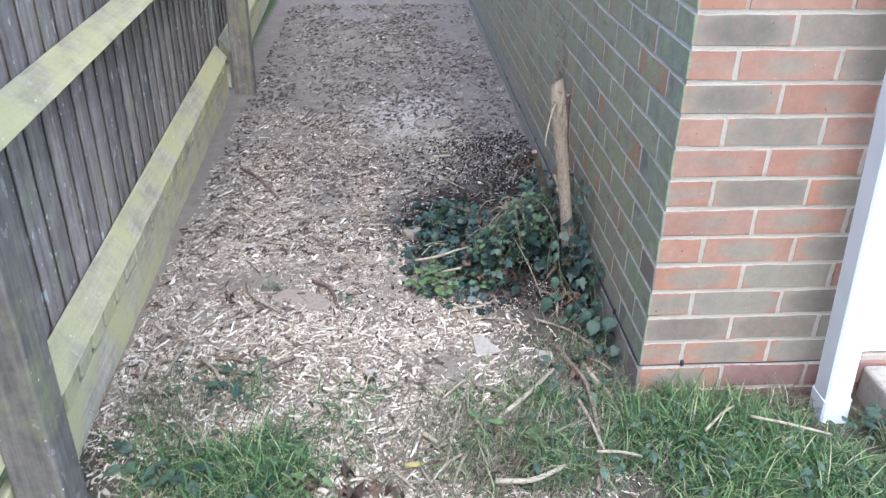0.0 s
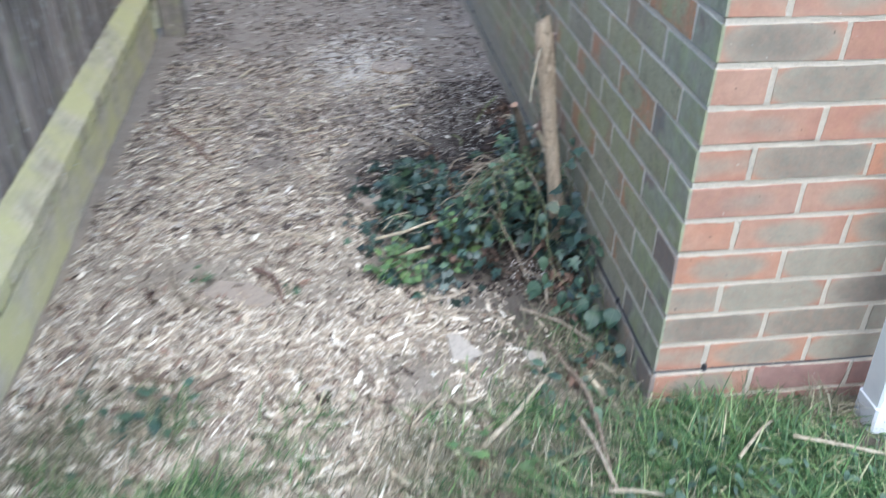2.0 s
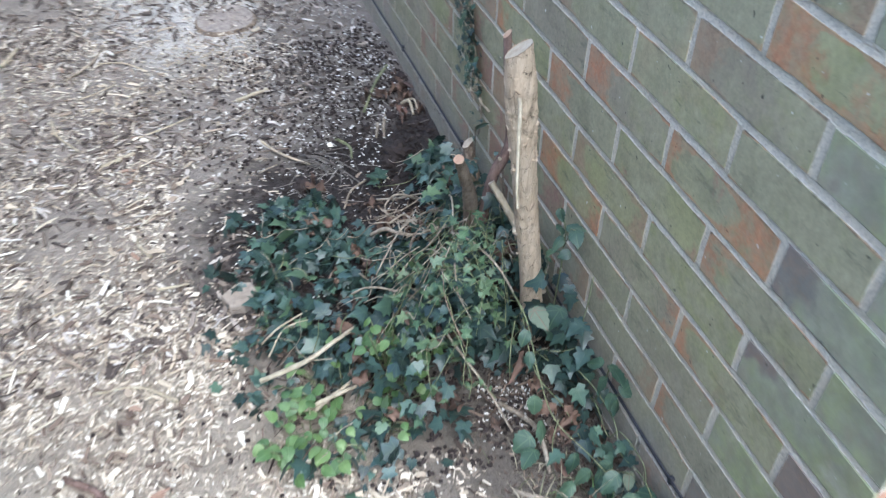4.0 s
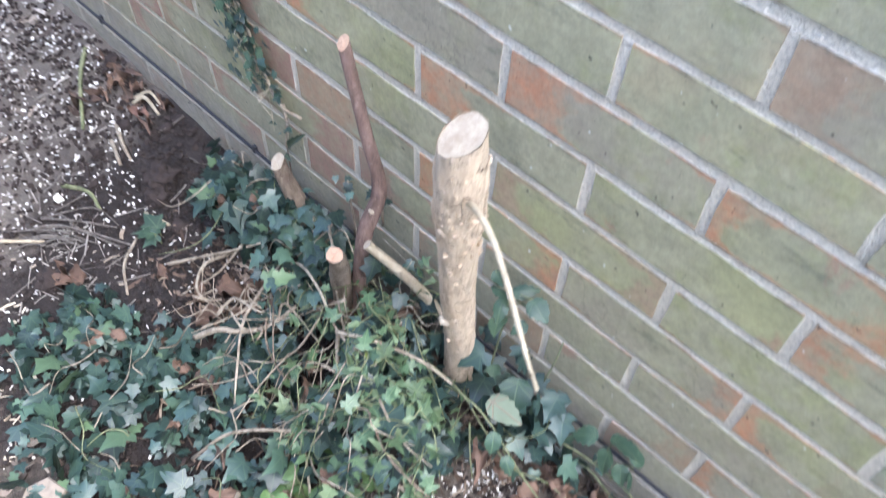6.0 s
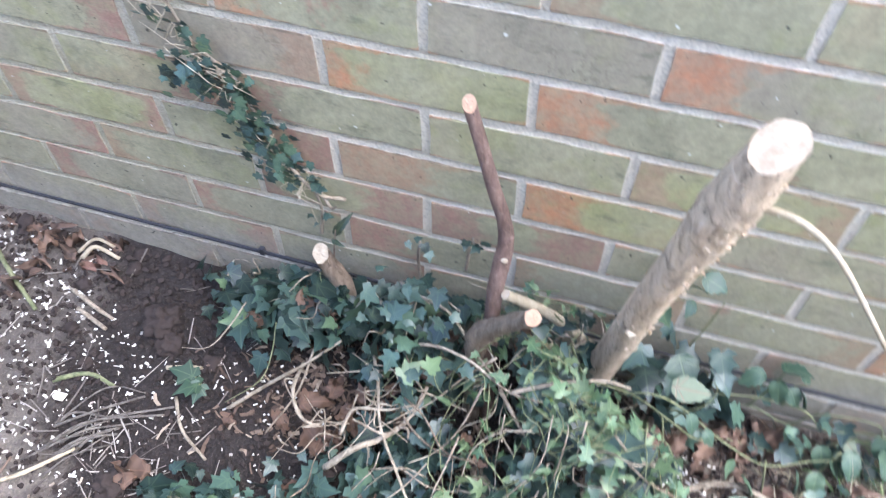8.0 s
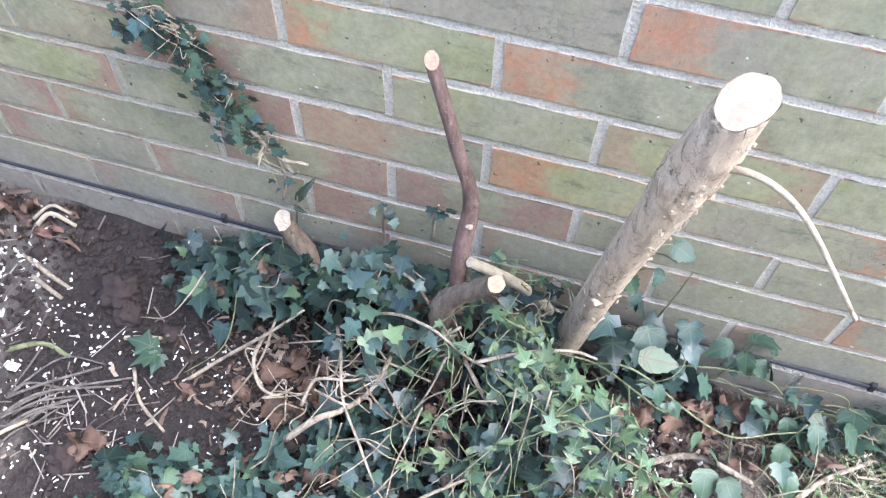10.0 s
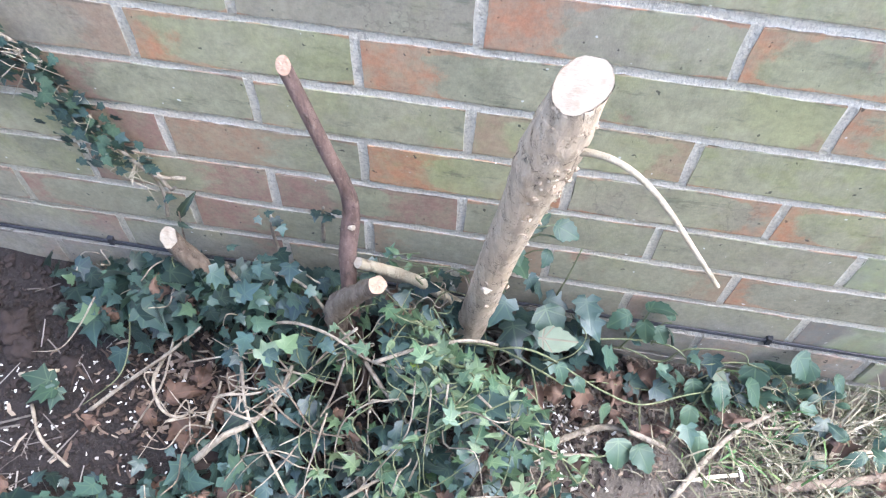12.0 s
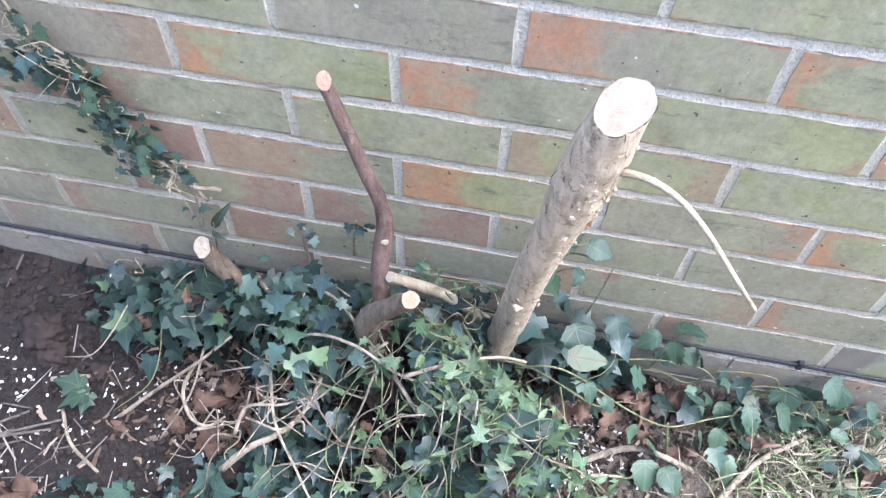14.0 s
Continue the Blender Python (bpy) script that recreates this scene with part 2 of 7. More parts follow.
def mortar_material():
    m, t, b = material("mortar", 0.95)
    pos = place(t)
    n1, n2, n3 = grain(t, pos, 5, 4), grain(t, pos, 60, 4, 0.7), grain(t, pos, 500, 2)
    col = ramp(t, n2, (0.25, (0.50, 0.455, 0.395)), (0.5, (0.62, 0.565, 0.49)), (0.8, (0.71, 0.65, 0.57)))
    b.inputs["Specular IOR Level"].default_value = 0.07
    px, _, _ = axes(t, pos)
    side = span(t, px, 0.0075, 0.003)
    # the front is pointed with a paler mortar; the passage side is weathered
    col = mix(t, calc(t, "MULTIPLY", calc(t, "SUBTRACT", 1.0, side), 0.8), col, (0.56, 0.48, 0.38))
    col = mix(t, calc(t, "MULTIPLY", side, span(t, n1, 0.38, 0.62, 0.05, 0.5)), col, (0.38, 0.37, 0.31))
    col = mix(t, calc(t, "MULTIPLY", side, 0.5), col, (0.72, 0.675, 0.585))
    # algae has crept over the joints further along the passage
    _, py, _ = axes(t, pos)
    crept = calc(t, "MULTIPLY", span(t, calc(t, "ADD", py, calc(t, "MULTIPLY", n1, 0.6)), 1.05, 1.75), span(t, n2, 0.3, 0.65, 0.5, 0.85))
    col = mix(t, calc(t, "MULTIPLY", side, crept), col, (0.375, 0.355, 0.255))
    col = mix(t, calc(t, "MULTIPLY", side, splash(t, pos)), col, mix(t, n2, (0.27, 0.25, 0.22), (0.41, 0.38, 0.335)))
    col = mix(t, 0.7, col, mix(t, span(t, grain(t, pos, 130, 5, 0.85), 0.25, 0.75), (0.84, 0.83, 0.82), (1.14, 1.13, 1.11)), "MULTIPLY")
    col = mix(t, span(t, n3, 0.64, 0.72, 0.0, 0.45), col, (0.16, 0.155, 0.145))
    grit = cells(t, pos, 330)
    col = mix(t, calc(t, "MULTIPLY", side, span(t, grit, 0.5, 0.75, 0.0, 0.3)), col, (0.20, 0.19, 0.165))
    put(t, b.inputs["Base Color"], col)
    bump(t, b, calc(t, "ADD", n3, calc(t, "MULTIPLY", grain(t, pos, 160, 4, 0.8), 2.2)), 1.0, 0.0024)
    return m


def ground_material():
    m, t, b = material("soil", 0.97)
    pos = place(t)
    x, y, z = axes(t, pos)
    n0, n1, n2, n3 = grain(t, pos, 2.2, 4), grain(t, pos, 14, 5, 0.65), grain(t, pos, 70, 4, 0.7), grain(t, pos, 320, 3, 0.7)
    dust = mix(t, n1, (0.20, 0.168, 0.135), (0.50, 0.43, 0.355))
    far = span(t, y, 0.55, 1.5)
    dust = mix(t, calc(t, "MULTIPLY", far, 0.8), dust, mix(t, n1, (0.175, 0.150, 0.136), (0.355, 0.313, 0.283)))
    # damp dark earth along the foot of the wall
    dx, dy = calc(t, "DIVIDE", calc(t, "ADD", x, 0.02), 0.66), calc(t, "DIVIDE", calc(t, "SUBTRACT", y, 1.02), 0.46)
    d = calc(t, "ADD", calc(t, "MULTIPLY", dx, dx), calc(t, "MULTIPLY", dy, dy))
    damp = span(t, calc(t, "ADD", d, calc(t, "MULTIPLY", calc(t, "SUBTRACT", n1, 0.5), 0.9)), 1.25, 0.55)
    foot = calc(t, "MULTIPLY", span(t, calc(t, "ADD", x, calc(t, "MULTIPLY", calc(t, "SUBTRACT", n1, 0.5), 0.3)), -0.46, -0.22), span(t, y, 0.0, 0.3))
    damp = calc(t, "MAXIMUM", damp, calc(t, "MULTIPLY", foot, span(t, y, 2.4, 1.35, 0.0, 0.66)))
    earth = mix(t, n2, (0.014, 0.011, 0.0112), (0.056, 0.045, 0.044))
    col = mix(t, damp, dust, earth)
    # sawdust round the flush stump
    sx, sy = calc(t, "ADD", x, 0.52), calc(t, "SUBTRACT", y, 2.2)
    saw = span(t, calc(t, "ADD", calc(t, "ADD", calc(t, "MULTIPLY", sx, sx), calc(t, "MULTIPLY", calc(t, "MULTIPLY", sy, sy), 0.5)), calc(t, "MULTIPLY", calc(t, "SUBTRACT", n1, 0.5), 0.16)), 0.09, 0.0)
    col = mix(t, saw, col, (0.60, 0.57, 0.54))
    # dark turf soil where the lawn begins
    apart = calc(t, "ABSOLUTE", calc(t, "ADD", x, 0.66))
    turf = calc(t, "MULTIPLY", span(t, calc(t, "ADD", y, calc(t, "MULTIPLY", calc(t, "SUBTRACT", n1, 0.5), 0.35)), 0.10, -0.08), span(t, calc(t, "ADD", apart, calc(t, "MULTIPLY", calc(t, "SUBTRACT", n1, 0.5), 0.4)), 0.30, 0.55, 0.0, 0.85))
    col = mix(t, turf, col, mix(t, n2, (0.045, 0.04, 0.028), (0.12, 0.105, 0.075)))
    lawn = calc(t, "MAXIMUM", span(t, calc(t, "ADD", y, calc(t, "MULTIPLY", n1, 0.2)), -0.62, -0.85), span(t, x, -1.46, -1.52))
    col = mix(t, lawn, col, mix(t, n1, (0.05, 0.085, 0.03), (0.11, 0.135, 0.06)))
    bits = span(t, n3, 0.60, 0.68)
    col = mix(t, calc(t, "MULTIPLY", calc(t, "MULTIPLY", bits, 0.55), span(t, damp, 0.3, 0.9, 1.0, 0.35)), col, mix(t, n0, (0.42, 0.36, 0.30), (0.25, 0.20, 0.16)))
    col = mix(t, span(t, n3, 0.42, 0.34, 0.0, 0.42), col, (0.05, 0.038, 0.03))
    put(t, b.inputs["Base Color"], col)
    bump(t, b, calc(t, "ADD", calc(t, "MULTIPLY", n2, 2.5), n3), 0.8, 0.012)
    return m


def pieces_material(name, stops, rough=0.85, fine=120):
    """Loose pieces, each with a tone of its own."""
    m, t, b = material(name, rough)
    pos = place(t)
    col = ramp(t, chance(t), *stops)
    n = grain(t, pos, fine, 3, 0.7)
    col = mix(t, 0.55, col, mix(t, n, (0.35, 0.35, 0.35), (1.25, 1.25, 1.25)), "MULTIPLY")
    put(t, b.inputs["Base Color"], col)
    bump(t, b, n, 0.3, 0.002)
    return m


def leaf_material(name, stops, rough=0.42, veins=0.35, pale=(0.25, 0.33, 0.16)):
    m, t, b = material(name, rough)
    uv = coords(t, "UV")
    u, v, _ = axes(t, uv)
    au = calc(t, "ABSOLUTE", u)
    mid = span(t, au, 0.035, 0.01)
    low = span(t, calc(t, "ABSOLUTE", calc(t, "SUBTRACT", calc(t, "SUBTRACT", v, 0.1), calc(t, "MULTIPLY", au, 0.1))), 0.03, 0.008)
    top = span(t, calc(t, "ABSOLUTE", calc(t, "SUBTRACT", calc(t, "SUBTRACT", v, 0.12), calc(t, "MULTIPLY", au, 0.75))), 0.035, 0.01)
    vein = calc(t, "MULTIPLY", calc(t, "MAXIMUM", calc(t, "MAXIMUM", mid, low), top), veins)
    pos = place(t)
    col = ramp(t, chance(t), *stops)
    n = grain(t, pos, 60, 3)
    col = mix(t, 0.5, col, mix(t, n, (0.5, 0.5, 0.5), (1.3, 1.3, 1.3)), "MULTIPLY")
    col = mix(t, vein, col, pale)
    put(t, b.inputs["Base Color"], col)
    b.inputs["Specular IOR Level"].default_value = 0.5
    b.inputs["Transmission Weight"].default_value = 0.0
    b.inputs["Subsurface Weight"].default_value = 0.0
    bump(t, b, calc(t, "ADD", n, calc(t, "MULTIPLY", vein, -1.5)), 0.35, 0.002)
    return m


def bark_material(name, dark, light, scale=1.0, crack=0.6):
    m, t, b = material(name, 0.92)
    loc = coords(t)
    long_way = stretched(t, loc, (1, 1, 0.2))
    n1, n2 = grain(t, long_way, 45 * scale, 5, 0.7), grain(t, loc, 260 * scale, 3, 0.6)
    plates = cells(t, shifted(t, long_way, calc(t, "MULTIPLY", n1, 0.02)), 70 * scale)
    col = mix(t, span(t, n1, 0.3, 0.7), dark, light)
    col = mix(t, 0.4, col, mix(t, n2, (0.5, 0.5, 0.5), (1.3, 1.3, 1.3)), "MULTIPLY")
    blotch = span(t, grain(t, stretched(t, loc, (1, 1, 0.45)), 75 * scale, 4, 0.75), 0.5, 0.66)
    col = mix(t, calc(t, "MULTIPLY", blotch, crack * 0.6, clamp=True), col, mix(t, 0.55, col, dark))
    flake = span(t, grain(t, shifted(t, loc, 4.0), 110 * scale, 3, 0.6), 0.62, 0.68)
    col = mix(t, calc(t, "MULTIPLY", flake, crack), col, mix(t, 0.25, light, (0.72, 0.64, 0.54)))
    vor = t.nodes.new("ShaderNodeTexVoronoi")
    vor.feature = "DISTANCE_TO_EDGE"
    put(t, vor.inputs["Vector"], shifted(t, stretched(t, loc, (1, 1, 0.32)), calc(t, "MULTIPLY", grain(t, loc, 120 * scale, 4, 0.7), 0.05 / scale)))
    vor.inputs["Scale"].default_value = 48 * scale
    fissure = calc(t, "MULTIPLY", span(t, vor.outputs["Distance"], 0.045, 0.008), span(t, grain(t, loc, 34 * scale, 4), 0.46, 0.60))
    gaps = span(t, plates, 0.5, 0.75)
    col = mix(t, calc(t, "MULTIPLY", gaps, crack * 0.6), col, (0.10, 0.07, 0.055))
    col = mix(t, calc(t, "MULTIPLY", fissure, min(1.0, crack * 3.2), clamp=True), col, (0.085, 0.06, 0.045))
    put(t, b.inputs["Base Color"], col)
    bump(t, b, calc(t, "ADD", calc(t, "ADD", calc(t, "MULTIPLY", fissure, -2.5), flake), calc(t, "ADD", calc(t, "MULTIPLY", n1, 0.5), n2)), 0.75, 0.0018)
    return m


def cut_material(name, a, c):
    m, t, b = material(name, 0.8)
    loc = coords(t)
    n1, n2 = grain(t, loc, 60, 4, 0.7), grain(t, stretched(t, loc, (1, 0.12, 1)), 380, 3, 0.6)
    col = mix(t, span(t, n1, 0.3, 0.75), a, c)
    col = mix(t, 0.5, col, mix(t, n2, (0.6, 0.55, 0.5), (1.15, 1.15, 1.15)), "MULTIPLY")
    put(t, b.inputs["Base Color"], col)
    bump(t, b, n2, 0.5, 0.002)
    return m


def timber_material(name, base, light, green, amount, fine=90):
    """Weathered sawn timber with green algae."""
    m, t, b = material(name, 0.9)
    loc, pos, r = coords(t), place(t), chance(t)
    off = calc(t, "MULTIPLY", r, 19.0)
    long_way = stretched(t, shifted(t, pos, off), (1, 1, 0.06)) if amount < 0.5 else stretched(t, shifted(t, pos, off), (1, 0.06, 1))
    n1, n2 = grain(t, long_way, fine, 5, 0.7), grain(t, pos, 5, 5, 0.65)
    col = mix(t, span(t, n1, 0.28, 0.72), base, light)
    col = mix(t, 0.8, col, mix(t, r, (0.66, 0.655, 0.65), (1.14, 1.11, 1.08)), "MULTIPLY")
    col = mix(t, 0.6, col, mix(t, span(t, grain(t, shifted(t, pos, off), 13, 4, 0.7), 0.3, 0.7), (0.62, 0.62, 0.62), (1.2, 1.2, 1.2)), "MULTIPLY")
    col = mix(t, calc(t, "MULTIPLY", span(t, n2, 0.62 - 0.45 * amount, 0.85 - 0.35 * amount), min(1.0, amount + 0.35)), col, green)
    col = mix(t, 0.35, col, mix(t, grain(t, pos, 150, 3, 0.7), (0.5, 0.5, 0.5), (1.3, 1.3, 1.3)), "MULTIPLY")
    drop = span(t, grain(t, stretched(t, shifted(t, pos, 3.0), (1, 1, 0.6)), 30, 3, 0.6), 0.64, 0.67)
    col = mix(t, calc(t, "MULTIPLY", drop, 0.8 if amount < 0.3 else 0.2), col, (0.7, 0.7, 0.67))
    paint = span(t, grain(t, shifted(t, pos, 8.0), 62, 2, 0.5), 0.735, 0.75)
    col = mix(t, calc(t, "MULTIPLY", paint, 0.9), col, (0.82, 0.82, 0.80))
    put(t, b.inputs["Base Color"], col)
    bump(t, b, n1, 0.5, 0.003)
    return m


def plain_material(name, colour, rough=0.4, spot=0.12, scale=40):
    m, t, b = material(name, rough)
    n = grain(t, place(t), scale, 4, 0.6)
    d = tuple(c * (1 - 3 * spot) for c in colour)
    put(t, b.inputs["Base Color"], mix(t, span(t, n, 0.45, 0.8), colour, d))
    bump(t, b, n, 0.15, 0.002)
    return m


M_ALGAE = brick_material("brick_algae", 0.82, (0.43, 0.225, 0.135))
M_RED = brick_material("brick_red", 0.62, (0.29, 0.145, 0.125), 0.7)
M_SIDE = side_brick_material()
M_DULL = brick_material("brick_dull", 0.68, (0.28, 0.185, 0.15))
M_LIME = leaf_material("lime_leaf", [(0.0, (0.20, 0.26, 0.04)), (1.0, (0.32, 0.36, 0.07))], 0.5, 0.2)
M_QUOIN = brick_material("brick_quoin", 0.76, (0.20, 0.20, 0.188))
M_MORTAR = mortar_material()
M_SOIL = ground_material()
M_CHIP = pieces_material("chip_wood", [(0.0, (0.13, 0.09, 0.07)), (0.18, (0.30, 0.235, 0.18)), (0.45, (0.46, 0.38, 0.285)), (0.75, (0.66, 0.575, 0.46)), (1.0, (0.86, 0.81, 0.71))])
M_FINE_CHIP = pieces_material("chip_fine", [(0.0, (0.13, 0.10, 0.08)), (0.2, (0.29, 0.235, 0.19)), (0.5, (0.45, 0.38, 0.30)), (0.8, (0.63, 0.555, 0.45)), (1.0, (0.82, 0.76, 0.67))])
M_WHITE_CHIP = pieces_material("chip_white", [(0.0, (0.34, 0.31, 0.28)), (0.4, (0.56, 0.53, 0.49)), (0.8, (0.74, 0.72, 0.69)), (1.0, (0.84, 0.83, 0.80))])
M_GRASS = pieces_material("grass_blade", [(0.0, (0.018, 0.046, 0.020)), (0.35, (0.050, 0.115, 0.040)), (0.7, (0.12, 0.215, 0.075)), (0.86, (0.22, 0.29, 0.12)), (1.0, (0.42, 0.38, 0.25))], 0.5)
M_STRAW = pieces_material("straw_blade", [(0.0, (0.07, 0.07, 0.042)), (0.35, (0.14, 0.138, 0.085)), (0.7, (0.21, 0.195, 0.13)), (1.0, (0.36, 0.32, 0.24))], 0.8)
M_IVY = leaf_material("ivy_leaf", [(0.0, (0.009, 0.020, 0.019)), (0.35, (0.021, 0.043, 0.040)), (0.75, (0.042, 0.078, 0.070)), (0.93, (0.06, 0.108, 0.075)), (1.0, (0.10, 0.155, 0.08))], 0.40, 0.09)
M_DARK_LEAF = leaf_material("dark_leaf", [(0.0, (0.012, 0.022, 0.013)), (1.0, (0.022, 0.036, 0.020))], 0.45, 0.1)
M_YOUNG = leaf_material("young_leaf", [(0.0, (0.048, 0.088, 0.042)), (0.5, (0.072, 0.118, 0.058)), (1.0, (0.12, 0.165, 0.085))], 0.5, 0.2)
M_FRESH = leaf_material("fresh_ivy_leaf", [(0.0, (0.030, 0.066, 0.040)), (0.5, (0.055, 0.105, 0.055)), (1.0, (0.085, 0.150, 0.070))], 0.42, 0.2)
M_BRIGHT = leaf_material("bright_weed_leaf", [(0.0, (0.044, 0.094, 0.031)), (0.5, (0.078, 0.142, 0.045)), (1.0, (0.125, 0.195, 0.066))], 0.5, 0.18)
M_WEED = leaf_material("weed_leaf", [(0.0, (0.020, 0.045, 0.032)), (0.5, (0.036, 0.072, 0.047)), (1.0, (0.066, 0.112, 0.068))], 0.5, 0.14)
M_PALE_LEAF = leaf_material("pale_leaf", [(0.0, (0.11, 0.14, 0.095)), (1.0, (0.13, 0.16, 0.11))], 0.7, 0.55, (0.17, 0.115, 0.085))
M_DEAD = leaf_material("dead_leaf", [(0.0, (0.055, 0.036, 0.028)), (0.4, (0.095, 0.056, 0.040)), (0.8, (0.165, 0.104, 0.074)), (1.0, (0.12, 0.062, 0.047))], 0.75, 0.2, (0.25, 0.14, 0.09))
M_STEM = bark_material("stem_bark", (0.20, 0.16, 0.12), (0.42, 0.36, 0.285), 1.6, 0.2)
M_DARK_STEM = bark_material("dark_stem", (0.13, 0.095, 0.07), (0.30, 0.235, 0.18), 1.6, 0.35)
M_GREY_STICK = bark_material("grey_stick", (0.075, 0.067, 0.061), (0.195, 0.175, 0.16), 1.6, 0.3)
M_GREEN_STEM = bark_material("green_stem", (0.115, 0.135, 0.07), (0.235, 0.245, 0.14), 1.5, 0.1)
M_BARK = bark_material("trunk_bark", (0.51, 0.39, 0.28), (0.64, 0.51, 0.38), 2.0, 0.38)
M_SMOOTH_BARK = bark_material("smooth_bark", (0.10, 0.062, 0.052), (0.24, 0.16, 0.135), 1.6, 0.3)
M_TWIG = bark_material("peeled_twig", (0.36, 0.30, 0.215), (0.47, 0.41, 0.31), 1.4, 0.08)
M_CUT = cut_material("cut_wood", (0.47, 0.405, 0.32), (0.33, 0.265, 0.20))
M_CUT_ORANGE = cut_material("cut_wood_fresh", (0.35, 0.215, 0.15), (0.38, 0.27, 0.195))
M_CUT_OLD = cut_material("cut_wood_old", (0.20, 0.17, 0.15), (0.35, 0.305, 0.272))
M_PALE = timber_material("fence_pale", (0.235, 0.202, 0.186), (0.52, 0.45, 0.41), (0.42, 0.42, 0.26), 0.24, 30)
M_RAIL = timber_material("fence_rail", (0.42, 0.375, 0.27), (0.63, 0.57, 0.435), (0.53, 0.495, 0.262), 0.63, 60)
M_BOARD = timber_material("gravel_board", (0.52, 0.46, 0.355), (0.74, 0.665, 0.53), (0.62, 0.57, 0.30), 0.60, 50)
M_POST = timber_material("fence_post", (0.135, 0.12, 0.108), (0.28, 0.25, 0.22), (0.34, 0.345, 0.165), 0.30, 38)
M_UPVC = plain_material("white_plastic", (0.80, 0.81, 0.83), 0.3, 0.03, 12)
M_CABLE = plain_material("black_cable", (0.035, 0.035, 0.042), 0.45, 0.1)
M_STONE = plain_material("pale_stone", (0.36, 0.32, 0.275), 0.9, 0.12, 60)
M_EARTHY = plain_material("dusty_stone", (0.27, 0.225, 0.185), 0.95, 0.12, 70)
M_CLOD = plain_material("soil_clod", (0.034, 0.025, 0.023), 0.97, 0.15, 90)

# ---- building helpers ----


def mesh_of(name, bm, mat, smooth=False):
    me = bpy.data.meshes.new(name)
    bm.to_mesh(me)
    bm.free()
    if smooth:
        me.polygons.foreach_set("use_smooth", [True] * len(me.polygons))
    me.materials.append(mat)
    return me


def thing(name, at, label, category, group="", kind=""):
    ob = new(name)
    ob.empty_display_size = 0.05
    ob.matrix_basis = Matrix.Translation(at)
    return tagged(ob, label, category, group, kind)


def under(ob, parent):
    ob.parent = parent
    m = parent.matrix_basis.copy()
    up = parent.parent
    if up:
        m = up.matrix_basis @ parent.matrix_parent_inverse @ m
    ob.matrix_parent_inverse = m.inverted()
    return ob


def part(name, bm, mat, parent, label="", smooth=False):
    me = bm if isinstance(bm, bpy.types.Mesh) else mesh_of(name, bm, mat, smooth)
    ob = under(new(name, me), parent)
    return tagged(ob, label)


def solid(name, bm, mat, label, category, group="", kind="", smooth=False):
    return tagged(new(name, mesh_of(name, bm, mat, smooth)), label, category, group, kind)


def box(bm, lo, hi, bevel=0.0, seg=1):
    made = bmesh.ops.create_cube(bm, size=1.0)["verts"]
    for v in made:
        v.co = Vector([lo[i] + (v.co[i] + 0.5) * (hi[i] - lo[i]) for i in range(3)])
    if bevel:
        bmesh.ops.bevel(bm, geom=list({e for v in made for e in v.link_edges}), offset=bevel, segments=seg, affect="EDGES", profile=0.5)
    return bm


def curve(points, steps=6):
    """A smooth line through the points."""
    p = [Vector(q) for q in points]
    if len(p) < 3:
        return [p[0].lerp(p[-1], i / steps) for i in range(steps + 1)]
    p = [2 * p[0] - p[1]] + p + [2 * p[-1] - p[-2]]
    out = []
    for i in range(1, len(p) - 2):
        a, b, c, d = p[i - 1:i + 3]
        for k in range(steps):
            s = k / steps
            out.append(0.5 * (2 * b + (c - a) * s + (2 * a - 5 * b + 4 * c - d) * s * s + (3 * b - a - 3 * c + d) * s ** 3))
    return out + [p[-2]]


def tube(bm, line, radii, sides=8, rough=0.0, seed=0, caps=True):
    """A round rod along a line; radii is a number or one for each end or a list to spread along it."""
    rnd = random.Random(seed)
    radii = radii if isinstance(radii, (list, tuple)) else (radii, radii)
    n = len(line)
    side = None
    rings = []
    for i, p in enumerate(line):
        d = (line[min(i + 1, n - 1)] - line[max(i - 1, 0)]).normalized()
        if side is None:
            side = d.orthogonal().normalized()
        side = (side - d * side.dot(d)).normalized()
        other = d.cross(side)
        s = i / (n - 1) * (len(radii) - 1)
        k = min(int(s), len(radii) - 2)
        r = radii[k] + (radii[k + 1] - radii[k]) * (s - k)
        ring = []
        for j in range(sides):
            a = 2 * math.pi * j / sides
            rr = r * (1 + rough * (noise.noise(Vector((math.cos(a) * 2 + seed, math.sin(a) * 2, i * 0.6))) + rnd.uniform(-0.25, 0.25)))
            ring.append(bm.verts.new(p + rr * (math.cos(a) * side + math.sin(a) * other)))
        rings.append(ring)
    for a, b in zip(rings, rings[1:]):
        for j in range(sides):
            bm.faces.new((a[j], a[(j + 1) % sides], b[(j + 1) % sides], b[j]))
    if caps:
        bm.faces.new(rings[0][::-1]), bm.faces.new(rings[-1])
    return rings


def rod(line, radii, sides=8, rough=0.0, seed=0, caps=True):
    bm = bmesh.new()
    tube(bm, line, radii, sides, rough, seed, caps)
    return bm


